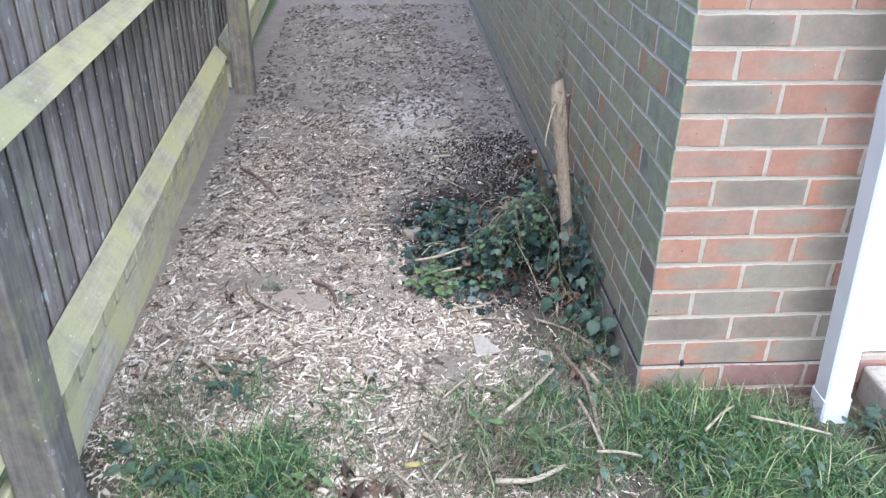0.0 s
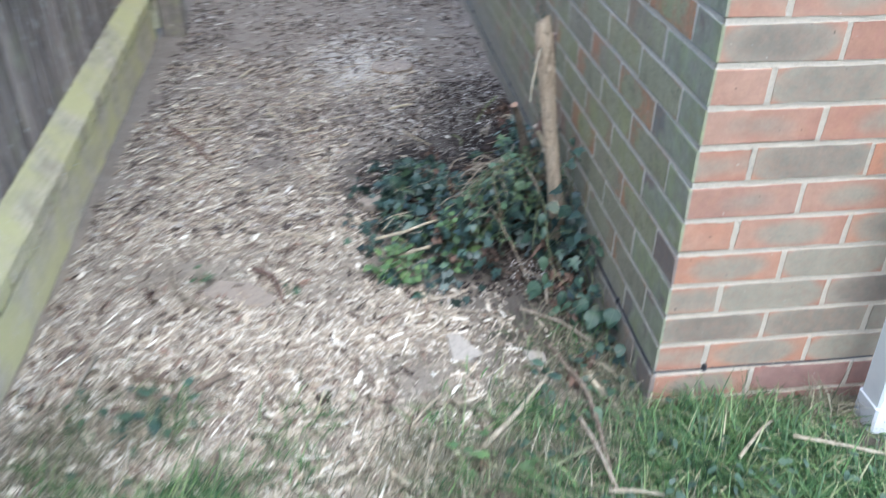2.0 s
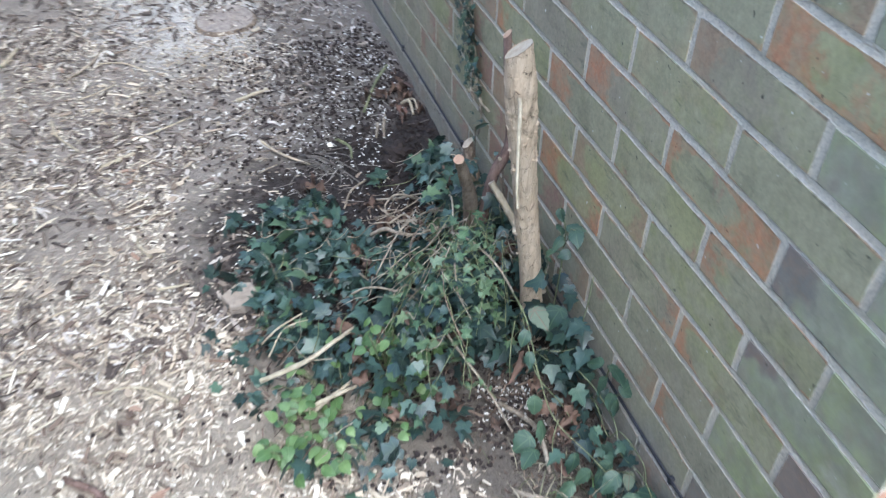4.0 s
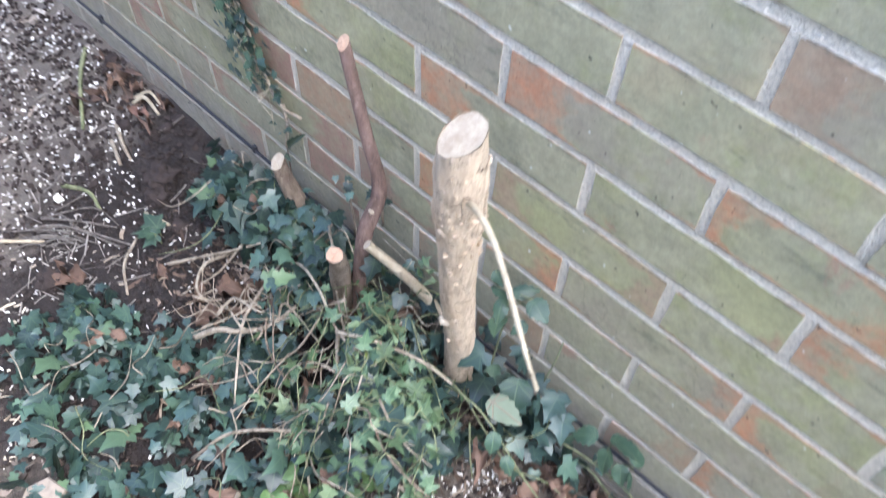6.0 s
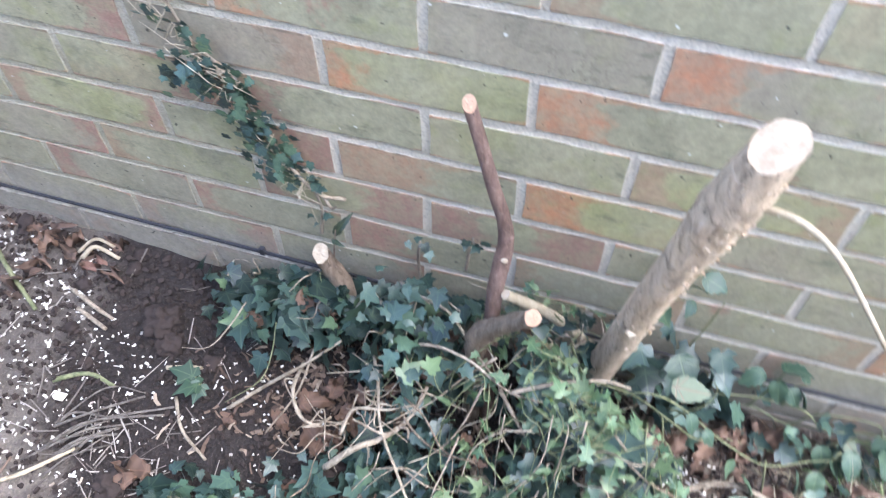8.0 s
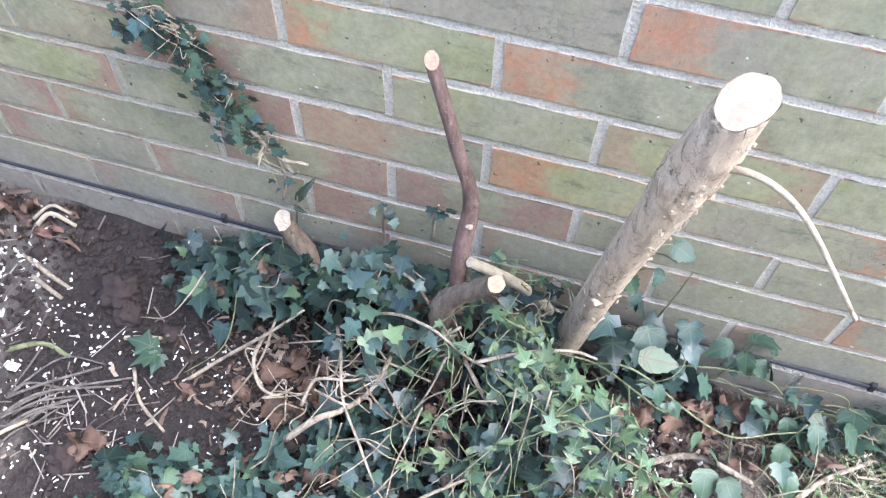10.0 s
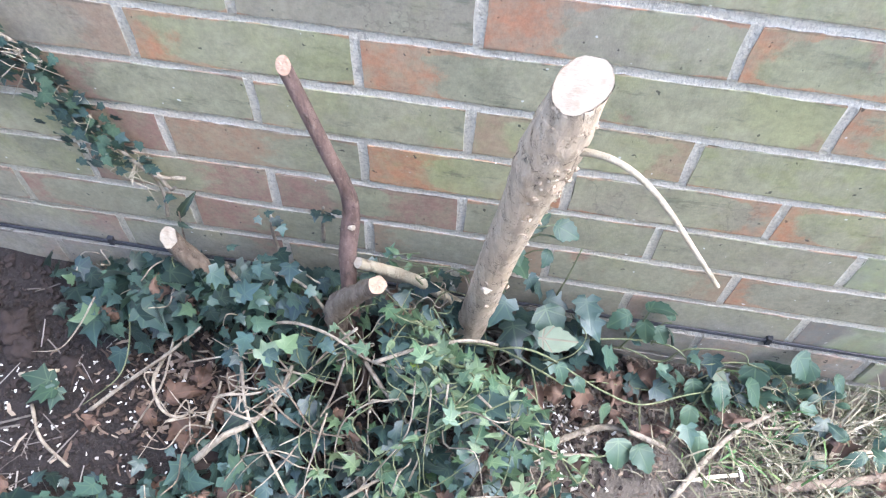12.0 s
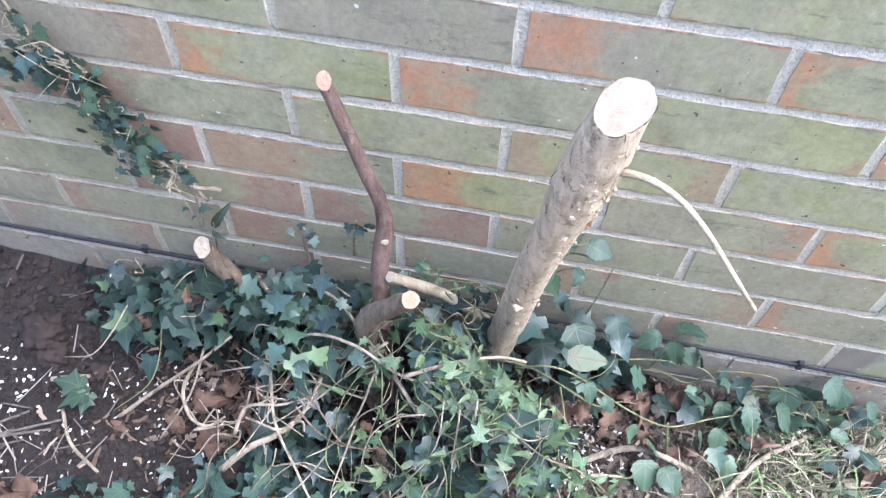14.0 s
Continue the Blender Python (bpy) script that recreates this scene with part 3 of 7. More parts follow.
def disc(ring, rise=0.001, rough=0.0, seed=0):
    """A cut face over a ring of points, with some saw marks."""
    bm = bmesh.new()
    rnd = random.Random(seed)
    mid = sum((Vector(p) for p in ring), Vector()) / len(ring)
    nrm = (Vector(ring[1]) - mid).cross(Vector(ring[len(ring) // 3 + 1]) - mid).normalized()
    loops = []
    for f in (1.0, 0.66, 0.33):
        loops.append([bm.verts.new(mid + (Vector(p) - mid) * f + nrm * (rise + (0 if f == 1 else rnd.uniform(-rough, rough)))) for p in ring])
    c = bm.verts.new(mid + nrm * rise)
    n = len(ring)
    for a, b in zip(loops, loops[1:]):
        for j in range(n):
            bm.faces.new((a[j], a[(j + 1) % n], b[(j + 1) % n], b[j]))
    for j in range(n):
        bm.faces.new((loops[-1][j], loops[-1][(j + 1) % n], c))
    return bm


def ground_z(x, y):
    z = -0.092 + 0.012 * noise.noise(Vector((x * 2.3, y * 2.3, 0.0))) + 0.006 * noise.noise(Vector((x * 9, y * 9, 3.0)))
    z += 0.004 * noise.noise(Vector((x * 27, y * 27, 7.0)))
    z += 0.02 * math.exp(-((x + 0.38) ** 2 + (y - 0.45) ** 2) / 0.03)
    z += 0.045 * math.exp(-(x / 0.09) ** 2) * min(1.0, max(0.0, (y - 1.15) / 0.25)) * (1.0 + 0.5 * noise.noise(Vector((x * 20, y * 14, 1.0))))
    z -= 0.012 * math.exp(-(y + 0.05) ** 2 / 0.05) * (1 if x > 0 else math.exp(-x * x / 0.02))
    return z


def on_ground(x, y, lift=0.0):
    return Vector((x, y, ground_z(x, y) + lift))


def strewn(name, count, where, size, mat, label, category, seed, tilt=0.35, lift=0.0, bend=0.0, base=None):
    """Many small loose flat pieces lying on the ground as one mesh. size: length, width, thickness ranges."""
    rnd = random.Random(seed)
    verts, faces = [], []
    for _ in range(count):
        x, y = where(rnd)
        if x is None:
            continue
        l, w, h = (rnd.uniform(*s) for s in size)
        m = Matrix.Translation((x, y, (base or ground_z)(x, y) + lift + rnd.uniform(0, 0.006))) @ Euler((rnd.gauss(0, tilt), rnd.gauss(0, tilt * 0.6), rnd.uniform(0, 6.3))).to_matrix().to_4x4()
        k = len(verts)
        taper, skew, sag = rnd.uniform(0.35, 1.0), rnd.uniform(-0.4, 0.4) * w, rnd.uniform(-bend, bend) * l
        for dz in (0, h):
            for px, py, pz in ((-l / 2, -w / 2, 0), (0, -w / 2 + skew, sag), (l / 2, -w * taper / 2, 0), (l / 2, w * taper / 2, 0), (0, w / 2 + skew, sag), (-l / 2, w / 2, 0)):
                verts.append(m @ Vector((px, py, pz + dz)))
        faces += [(k, k + 5, k + 4, k + 1), (k + 1, k + 4, k + 3, k + 2), (k + 6, k + 7, k + 10, k + 11), (k + 7, k + 8, k + 9, k + 10)]
        faces += [(k + a, k + b, k + 6 + b, k + 6 + a) for a, b in ((0, 1), (1, 2), (2, 3), (3, 4), (4, 5), (5, 0))]
    me = bpy.data.meshes.new(name)
    me.from_pydata(verts, [], faces)
    me.materials.append(mat)
    return tagged(new(name, me), label, category, kind="stuff")


def blades(name, spots, mat, label, category, seed, long=(0.05, 0.14), wide=(0.0015, 0.004), lean=0.7):
    """Grass: each blade a bent, pointed strip."""
    rnd = random.Random(seed)
    verts, faces = [], []
    for x, y, scale in spots:
        l, w = rnd.uniform(*long) * scale, rnd.uniform(*wide)
        a, tip = rnd.uniform(0, 6.3), rnd.uniform(0.2, 1.0) * lean
        d, s = Vector((math.cos(a), math.sin(a), 0)), Vector((-math.sin(a), math.cos(a), 0))
        p = on_ground(x, y, -0.004)
        k = len(verts)
        ang = tip * 0.4
        for i in range(5):
            ww = w * (1.0, 1.0, 0.85, 0.5, 0.0)[i]
            verts += [p - s * ww, p + s * ww]
            p = p + (d * math.sin(ang) + Vector((0, 0, math.cos(ang)))) * l / 4
            ang += tip * 0.55
            p.z = max(p.z, ground_z(p.x, p.y) + 0.002)
        faces += [(k + 2 * i, k + 2 * i + 1, k + 2 * i + 3, k + 2 * i + 2) for i in range(4)]
    me = bpy.data.meshes.new(name)
    me.from_pydata(verts, [], faces)
    me.materials.append(mat)
    return tagged(new(name, me), label, category, kind="stuff")


LOBED = [(0.20, -0.11), (0.45, 0.05), (0.30, 0.21), (0.50, 0.43), (0.23, 0.53), (0.11, 0.78)]
STAR = [(0.13, -0.08), (0.40, 0.03), (0.20, 0.20), (0.44, 0.46), (0.15, 0.50), (0.075, 0.78)]
OVAL = [(0.20, 0.02), (0.36, 0.22), (0.40, 0.42), (0.30, 0.66), (0.18, 0.82), (0.08, 0.93)]
ROUND = [(0.24, -0.06), (0.36, 0.10), (0.42, 0.36), (0.36, 0.60), (0.22, 0.80), (0.09, 0.92)]


def leaf_shape(outline, rnd, fold=0.18, droop=0.22, curl=0.0):
    """Vertices and faces of one leaf of unit length, its stalk at the origin, tip along y."""
    mids = [(0, 0.0), (0, 0.14), (0, 0.42), (0, 0.68), (0, 1.0)]
    pts = []
    for x, y in mids:
        pts.append((x, y))
    right = [(x * rnd.uniform(0.88, 1.12), y + rnd.uniform(-0.04, 0.04)) for x, y in outline]
    left = [(-x * rnd.uniform(0.88, 1.12), y + rnd.uniform(-0.04, 0.04)) for x, y in outline]
    pts += right + left
    verts = []
    for x, y in pts:
        z = fold * abs(x) - droop * (y - 0.3) ** 2 - droop * 0.9 * x * x + curl * x * y + rnd.uniform(-0.025, 0.025)
        verts.append((x, y, z))
    r, l = 5, 11
    tri = [(0, r, r + 1), (0, r + 1, 1), (1, r + 1, r + 2), (1, r + 2, 2), (2, r + 2, r + 3), (2, r + 3, r + 4), (2, r + 4, 3), (3, r + 4, r + 5), (3, r + 5, 4)]
    faces = tri + [(a + 6 if a >= r else a, c + 6 if c >= r else c, b + 6 if b >= r else b) for a, b, c in tri]
    return verts, faces, pts


def toothed_mesh(name, mat, seed, width=0.42, teeth=0.10, fold=0.2, droop=0.3, curl=0.0, wave=0.03):
    """A broad leaf with a saw-toothed margin, of unit length."""
    rnd = random.Random(seed)
    rows = 11
    verts, uv, faces = [], [], []
    for j in range(rows):
        y = j / (rows - 1)
        w = width * math.sin(math.pi * min(1, (0.06 + 0.94 * y)) ** 0.72) ** 0.85 if j < rows - 1 else 0.0
        for s in (-1, -0.5, 0, 0.5, 1):
            k = 1 + (teeth * (1 if j % 2 else -1) if abs(s) == 1 else 0) + rnd.uniform(-0.05, 0.05)
            x, yy = s * w * k, y + (0.03 if abs(s) == 1 and j % 2 else 0.0)
            verts.append((x, yy, fold * abs(x) - droop * (y - 0.25) ** 2 - droop * 1.2 * x * x + curl * x * y + wave * math.sin(9 * y + 5 * s + seed) * abs(s)))
            uv.append((x, yy))
    for j in range(rows - 1):
        for i in range(4):
            a = j * 5 + i
            faces.append((a, a + 1, a + 6, a + 5))
    me = bpy.data.meshes.new(name)
    me.from_pydata(verts, [], faces)
    layer = me.uv_layers.new(name="leaf")
    for loop in me.loops:
        layer.data[loop.index].uv = uv[loop.vertex_index]
    me.polygons.foreach_set("use_smooth", [True] * len(me.polygons))
    me.materials.append(mat)
    return me


def leaf_mesh(name, outline, mat, seed, **shape):
    rnd = random.Random(seed)
    verts, faces, uv = leaf_shape(outline, rnd, **shape)
    me = bpy.data.meshes.new(name)
    me.from_pydata(verts, [], faces)
    layer = me.uv_layers.new(name="leaf")
    for loop in me.loops:
        layer.data[loop.index].uv = uv[loop.vertex_index]
    me.polygons.foreach_set("use_smooth", [True] * len(me.polygons))
    me.materials.append(mat)
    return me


def leaves_joined(name, poses, outline, mat, seed, **shape):
    rnd = random.Random(seed)
    V, Fc, U = [], [], []
    for m in poses:
        verts, faces, uv = leaf_shape(outline, rnd, **shape)
        k = len(V)
        V += [m @ Vector(v) for v in verts]
        Fc += [tuple(k + i for i in f) for f in faces]
        U += uv
    me = bpy.data.meshes.new(name)
    me.from_pydata(V, [], Fc)
    layer = me.uv_layers.new(name="leaf")
    for loop in me.loops:
        layer.data[loop.index].uv = U[loop.vertex_index]
    me.polygons.foreach_set("use_smooth", [True] * len(me.polygons))
    me.materials.append(mat)
    return me


def leaf_pose(p, size, heading, tilt, roll=0.0):
    """A leaf at p: heading of its tip about z, tilt of the tip upwards, roll about its midrib, in degrees."""
    return Matrix.Translation(p) @ Euler((radians(tilt), radians(roll), radians(heading)), "YXZ").to_matrix().to_4x4() @ Matrix.Scale(size, 4)


# ---- ground: one sheet to the horizon ----


def ground():
    xs = [-80, -30, -12, -6, -3.5, -2.4, -2.0] + [-1.8 + 0.025 * i for i in range(112)] + [1.1, 1.5, 2.2, 4, 8, 20, 80]
    ys = [-80, -30, -12, -6, -3.5, -2.2, -1.6, -1.2] + [-0.9 + 0.025 * i for i in range(232)] + [5.2, 6, 7.5, 10, 16, 30, 80]
    verts = [(x, y, ground_z(x, y)) for y in ys for x in xs]
    n = len(xs)
    faces = [(j * n + i, j * n + i + 1, (j + 1) * n + i + 1, (j + 1) * n + i) for j in range(len(ys) - 1) for i in range(n - 1)]
    me = bpy.data.meshes.new("ground")
    me.from_pydata(verts, [], faces)
    me.polygons.foreach_set("use_smooth", [True] * len(me.polygons))
    me.materials.append(M_SOIL)
    return tagged(new("ground", me), "bare brown garden soil strewn with wood chips and dust", "ground", kind="structure")


ground()

# ---- fence along the passage ----


def fence_x(y):
    return -1.36 - 0.035 * y


def fence_panel(y0, y1, back=0.0):
    f = thing("garden_fence", (fence_x(y0), y0, -0.1), "weathered grey feather-edge fence panel with mossy rails", "fence", "fence panels")
    rnd = random.Random(int(y0 * 10) + 50)
    xm = fence_x((y0 + y1) / 2) - back
    turn = math.atan(0.035)
    place_it = Matrix.Translation((xm, (y0 + y1) / 2, 0)) @ Matrix.Rotation(turn, 4, "Z")
    half = (y1 - y0) / 2

    def settle(bm):
        bmesh.ops.transform(bm, matrix=place_it, verts=bm.verts)
        return bm
    # feather-edge boards: thick at one edge, thin at the other, lapped
    y = -half - 0.054
    while y < half + 0.03:
        w = min(0.138 + rnd.uniform(-0.004, 0.004), half - y + 0.054)
        dz = rnd.uniform(-0.010, 0.010)
        lean = rnd.uniform(-0.004, 0.004)
        bm = bmesh.new()
        # the thick edge stands proud of the next board's thin one
        ring = [(-0.066, y + 0.001), (-0.0685, y + 0.016), (-0.078, y + w), (-0.084, y + w), (-0.079, y + 0.022), (-0.073, y + 0.003), (-0.068, y)]
        lo = [bm.verts.new((a, b, 0.020 + 0.6 * dz + (0.040 if b < y + 0.01 else 0.0))) for a, b in ring]
        hi = [bm.verts.new((a, b + lean, 1.55 + dz)) for a, b in ring]
        bm.faces.new(lo[::-1]), bm.faces.new(hi)
        for i in range(7):
            bm.faces.new((lo[i], lo[(i + 1) % 7], hi[(i + 1) % 7], hi[i]))
        bmesh.ops.recalc_face_normals(bm, faces=bm.faces)
        part("pale", settle(bm), M_PALE, f)
        y += 0.112 + rnd.uniform(-0.005, 0.005)
    # three-sided rails
    for z in (0.178, 0.742, 1.34):
        bm = bmesh.new()
        ring = [(-0.065, z), (-0.058, z - 0.004), (-0.011, z - 0.068), (-0.014, z - 0.074), (-0.065, z - 0.080)] if z < 0.5 else [(-0.065, z), (-0.008, z - 0.044), (0.0, z - 0.052), (-0.008, z - 0.060), (-0.065, z - 0.100)]
        a = [bm.verts.new((p, -half, q)) for p, q in ring]
        b = [bm.verts.new((p, half, q)) for p, q in ring]
        bm.faces.new(a), bm.faces.new(b[::-1])
        for i in range(5):
            bm.faces.new((a[i], b[i], b[(i + 1) % 5], a[(i + 1) % 5]))
        bmesh.ops.recalc_face_normals(bm, faces=bm.faces)
        part("rail", settle(bm), M_RAIL, f, "mossy green three-sided rail")
    # feet of the boards showing below the low rail
    y = -half + 0.01
    while y < half - 0.08:
        w = 0.094 + rnd.uniform(-0.008, 0.004)
        bm = box(bmesh.new(), (-0.060, y, 0.061 + rnd.uniform(-0.005, 0.005)), (-0.0105 + rnd.uniform(-0.003, 0.001), y + w, 0.112), 0.002)
        part("board_foot", settle(bm), M_RAIL, f)
        y += 0.112
    bm = box(bmesh.new(), (-0.042, -half, -0.16), (-0.019, half, 0.043), 0.005, 2)
    part("gravel_board", settle(bm), M_BOARD, f, "green-stained gravel board on the soil")
    return f


def fence_post(x, y, lean):
    p = thing("fence_post", (x, y, -0.12), "square weathered timber fence post, green with algae", "post", "fence posts")
    bm = box(bmesh.new(), (x - 0.05, y - 0.05, -0.25), (x + 0.05, y + 0.05, 1.68), 0.006, 2)
    for v in bm.verts:
        v.co.x += lean * (v.co.z + 0.1) + 0.003 * noise.noise(v.co * 3)
    part("shaft", bm, M_POST, p)
    # slanted cap
    bm = box(bmesh.new(), (x - 0.062, y - 0.062, 1.68), (x + 0.062, y + 0.062, 1.70), 0.004)
    for v in bm.verts:
        v.co.x += lean * 1.78
    part("cap", bm, M_POST, p)
    return p


fence_panel(-3.25, -0.36, 0.045)
fence_panel(-0.295, 2.565)
fence_panel(2.675, 5.35)
fence_post(-1.357, -0.352, 0.002)
fence_post(-1.392, 2.620, 0.0)
fence_post(-1.50, 5.40, 0.0)

# ---- things on the soil ----


def stump_trunk():
    base, top = Vector((-0.040, 0.657, -0.12)), Vector((-0.149, 0.589, 0.575))
    t = thing("tree_stump", (base.x, base.y, -0.09), "tall thin sawn-off trunk with rough brown bark among ivy", "tree stump")
    line = curve([base, base.lerp(top, 0.3) + Vector((0.004, -0.002, 0)), base.lerp(top, 0.6) + Vector((0.002, 0.003, 0)), base.lerp(top, 0.86), top], 85)
    bm = bmesh.new()
    rings = tube(bm, line, [0.025, 0.0205, 0.0190, 0.0188, 0.0192, 0.0205, 0.0215, 0.0185], 48, 0.0, 4, caps=False)
    # slanting saw cut
    nrm = Vector((-0.50, 0.36, 0.78)).normalized()
    axis = (line[-1] - line[-3]).normalized()
    for k, ring in enumerate(rings[-28:]):
        for v in ring:
            over = (v.co - top).dot(nrm)
            if over > -0.001 or k == 27:
                v.co -= axis * (over / axis.dot(nrm) + 0.0001 * (27 - k))
    mid = sum((v.co for v in rings[-1]), Vector()) / len(rings[-1])
    for i, ring in enumerate(rings[-8:]):
        for v, rim in zip(ring, [q.co.copy() for q in rings[-1]]):
            v.co += (rim - mid).normalized() * (0.0016 * noise.noise(rim * 70) + 0.0012 * noise.noise(rim * 190)) * (i + 1) / 8
    top_ring = [mid + (v.co - mid) * 0.985 for v in rings[-1]]
    for ring, k in ((rings[-1], 1.0), (rings[-2], 0.6), (rings[-3], 0.3)):
        for v in ring:
            torn = max(0.0, noise.noise(v.co * 130) + 0.9 * (v.co - mid).y / 0.02)
            v.co += k * (axis * 0.0028 * torn + (v.co - mid).normalized() * 0.0012 * noise.noise(v.co * 240))
    # burr below the cut
    for v in bm.verts:
        s = (v.co - base).length / (top - base).length
        lump = math.exp(-((s - 0.85) / 0.075) ** 2)
        p = base.lerp(top, min(max(s, 0), 1))
        out = (v.co - p)
        q = Vector((v.co.x, v.co.y, v.co.z * 0.28))
        ridges = 0.5 - abs(noise.noise(q * 150)) * 1.6
        n = 1.1 * ridges + 0.7 * noise.noise(v.co * 45) + 0.5 * noise.noise(q * 260) + 0.2 * noise.noise(v.co * 420)
        if s < 0.955:
            v.co += out.normalized() * (0.0007 * n + lump * 0.0035 * max(0.0, out.normalized().y) + lump * (0.0008 + 0.0026 * noise.noise(Vector((v.co.x, v.co.y, v.co.z * 0.5)) * 95 + Vector((3, 1, 0))) + 0.0012 * noise.noise(q * 210)))
    trunk = part("trunk", bm, M_BARK, t, smooth=True)
    part("cut_face", disc(top_ring, 0.0005, 0.0, 2), M_CUT, t, "pale cream freshly sawn wood")
    # loose flakes of bark, thickest at the burr
    rnd = random.Random(44)
    up = (top - base).normalized()
    e1 = up.orthogonal().normalized()
    e2 = up.cross(e1)
    verts, faces = [], []
    for i in range(210):
        s = min(0.955, max(0.25, rnd.gauss(0.84, 0.06) if i < 170 else rnd.uniform(0.4, 0.95)))
        a = rnd.uniform(0, 2 * math.pi)
        d = math.cos(a) * e1 + math.sin(a) * e2
        r = 0.0195 + 0.0022 * math.exp(-((s - 0.85) / 0.075) ** 2)
        p = base.lerp(top, s) + d * r
        across = up.cross(d)
        lift, twist = rnd.gauss(0.25, 0.35), rnd.uniform(-0.7, 0.7)
        t1 = (up * math.cos(twist) + across * math.sin(twist))
        t2 = d.cross(t1)
        t1 = (t1 * math.cos(lift) + d * math.sin(lift))
        n = t1.cross(t2).normalized()
        l, w, h = rnd.uniform(0.003, 0.009), rnd.uniform(0.002, 0.0055), rnd.uniform(0.0005, 0.0012)
        k = len(verts)
        for z in (-h, h):
            for x, y in ((-1, -0.7), (0.2, -1), (1, -0.3), (0.7, 0.8), (-0.4, 1)):
                verts.append(p + t1 * l * x * 0.5 * rnd.uniform(0.8, 1.2) + t2 * w * y * 0.5 * rnd.uniform(0.8, 1.2) + n * z)
        faces += [(k + 4, k + 3, k + 2, k + 1, k), tuple(range(k + 5, k + 10))] + [(k + j, k + (j + 1) % 5, k + 5 + (j + 1) % 5, k + 5 + j) for j in range(5)]
    me = bpy.data.meshes.new("flaky_bark")
    me.from_pydata(verts, [], faces)
    me.materials.append(M_BARK)
    tagged(part("flaky_bark", me, M_BARK, trunk), "ragged loose bark flakes", kind="stuff")
    # curved pale shoot from the burr
    shoot = curve([(-0.144, 0.588, 0.500), (-0.152, 0.570, 0.512), (-0.159, 0.551, 0.514), (-0.168, 0.531, 0.508), (-0.177, 0.510, 0.492), (-0.190, 0.479, 0.459), (-0.198, 0.454, 0.430)], 5)
    part("side_shoot", rod(shoot, [0.0036, 0.0029, 0.0026, 0.0023, 0.0019], 8, 0.05, 3), M_TWIG, t, "curved pale dead shoot", smooth=True)
    # torn bark scar low on the trunk
    bm = rod(curve([(-0.1115, 0.634, 0.222), (-0.1105, 0.629, 0.217), (-0.107, 0.622, 0.213)], 3), [0.002, 0.004, 0.0015], 6, 0.3, 8)
    part("bark_scar", bm, M_CUT, trunk, "small pale nick in the bark")
    return t


def cut_stem(points, radii, bark, cut, label, category, seed, rough=0.08, name="cut_stem", category_group="cut stems", notch=0.0):
    line = curve(points, 7)
    t = thing(name, tuple(line[0]), label, category, category_group)
    bm = bmesh.new()
    rings = tube(bm, line, radii, 12, rough, seed, caps=False)
    for i, v in enumerate(rings[-1]):
        v.co += (line[-1] - line[-2]).normalized() * notch * math.cos(2 * math.pi * i / 12 + 0.6)
    ring = [v.co.copy() for v in rings[-1]]
    stem = part("stem", bm, bark, t, smooth=True)
    part("cut_face", disc(ring, 0.0004, 0.0006, seed), cut, stem, "pale sawn end")
    return t


def split_stem():
    t = cut_stem([(-0.115, 0.775, -0.12), (-0.105, 0.782, 0.08), (-0.088, 0.785, 0.20), (-0.060, 0.784, 0.270), (-0.058, 0.804, 0.35), (-0.055, 0.833, 0.455)], [0.012, 0.010, 0.0095, 0.0105, 0.008, 0.0075, 0.007], M_SMOOTH_BARK, M_CUT_ORANGE,
                 "thin dark red-brown stem cut off at the top by the wall", "stem", 11, 0.06, notch=0.006)
    # nodes and a side stub
    for z, p in ((0, (-0.060, 0.784, 0.270)), (1, (-0.072, 0.786, 0.245))):
        part("bud", rod(curve([p, (p[0] - 0.006, p[1] - 0.008, p[2] + 0.004)], 3), [0.007, 0.003], 7, 0.1, z), M_SMOOTH_BARK if z == 0 else M_CUT, t)
    return t


stump_trunk()
split_stem()
cut_stem([(-0.125, 0.795, -0.12), (-0.122, 0.797, 0.06), (-0.124, 0.793, 0.150), (-0.146, 0.762, 0.230), (-0.172, 0.732, 0.304)], [0.012, 0.012, 0.0140, 0.0105, 0.0088], M_DARK_STEM, M_CUT_ORANGE,
         "knobbly short cut branch with a fresh orange end in ivy", "stem", 12, 0.22)
cut_stem([(-0.026, 1.000, -0.11), (-0.029, 1.008, 0.0), (-0.036, 1.034, 0.098)], [0.020, 0.0165, 0.0120], M_DARK_STEM, M_CUT,
         "short cut stub with a white sawn top by the wall", "stem", 13, 0.16, notch=0.008)
cut_stem([(-0.030, 0.655, 0.02), (-0.050, 0.695, 0.095), (-0.064, 0.725, 0.140), (-0.094, 0.772, 0.206)], [0.008, 0.007, 0.0068, 0.0062], M_TWIG, M_CUT,
         "pale yellowish cut twig leaning out of ivy", "twig", 14, 0.1)
cut_stem([(-0.285, 0.655, -0.10), (-0.255, 0.700, -0.075), (-0.212, 0.766, -0.040)], [0.0075, 0.0075, 0.0085], M_STEM, M_CUT_OLD,
         "grey cut stick lying in the ivy", "stick", 15, 0.12)


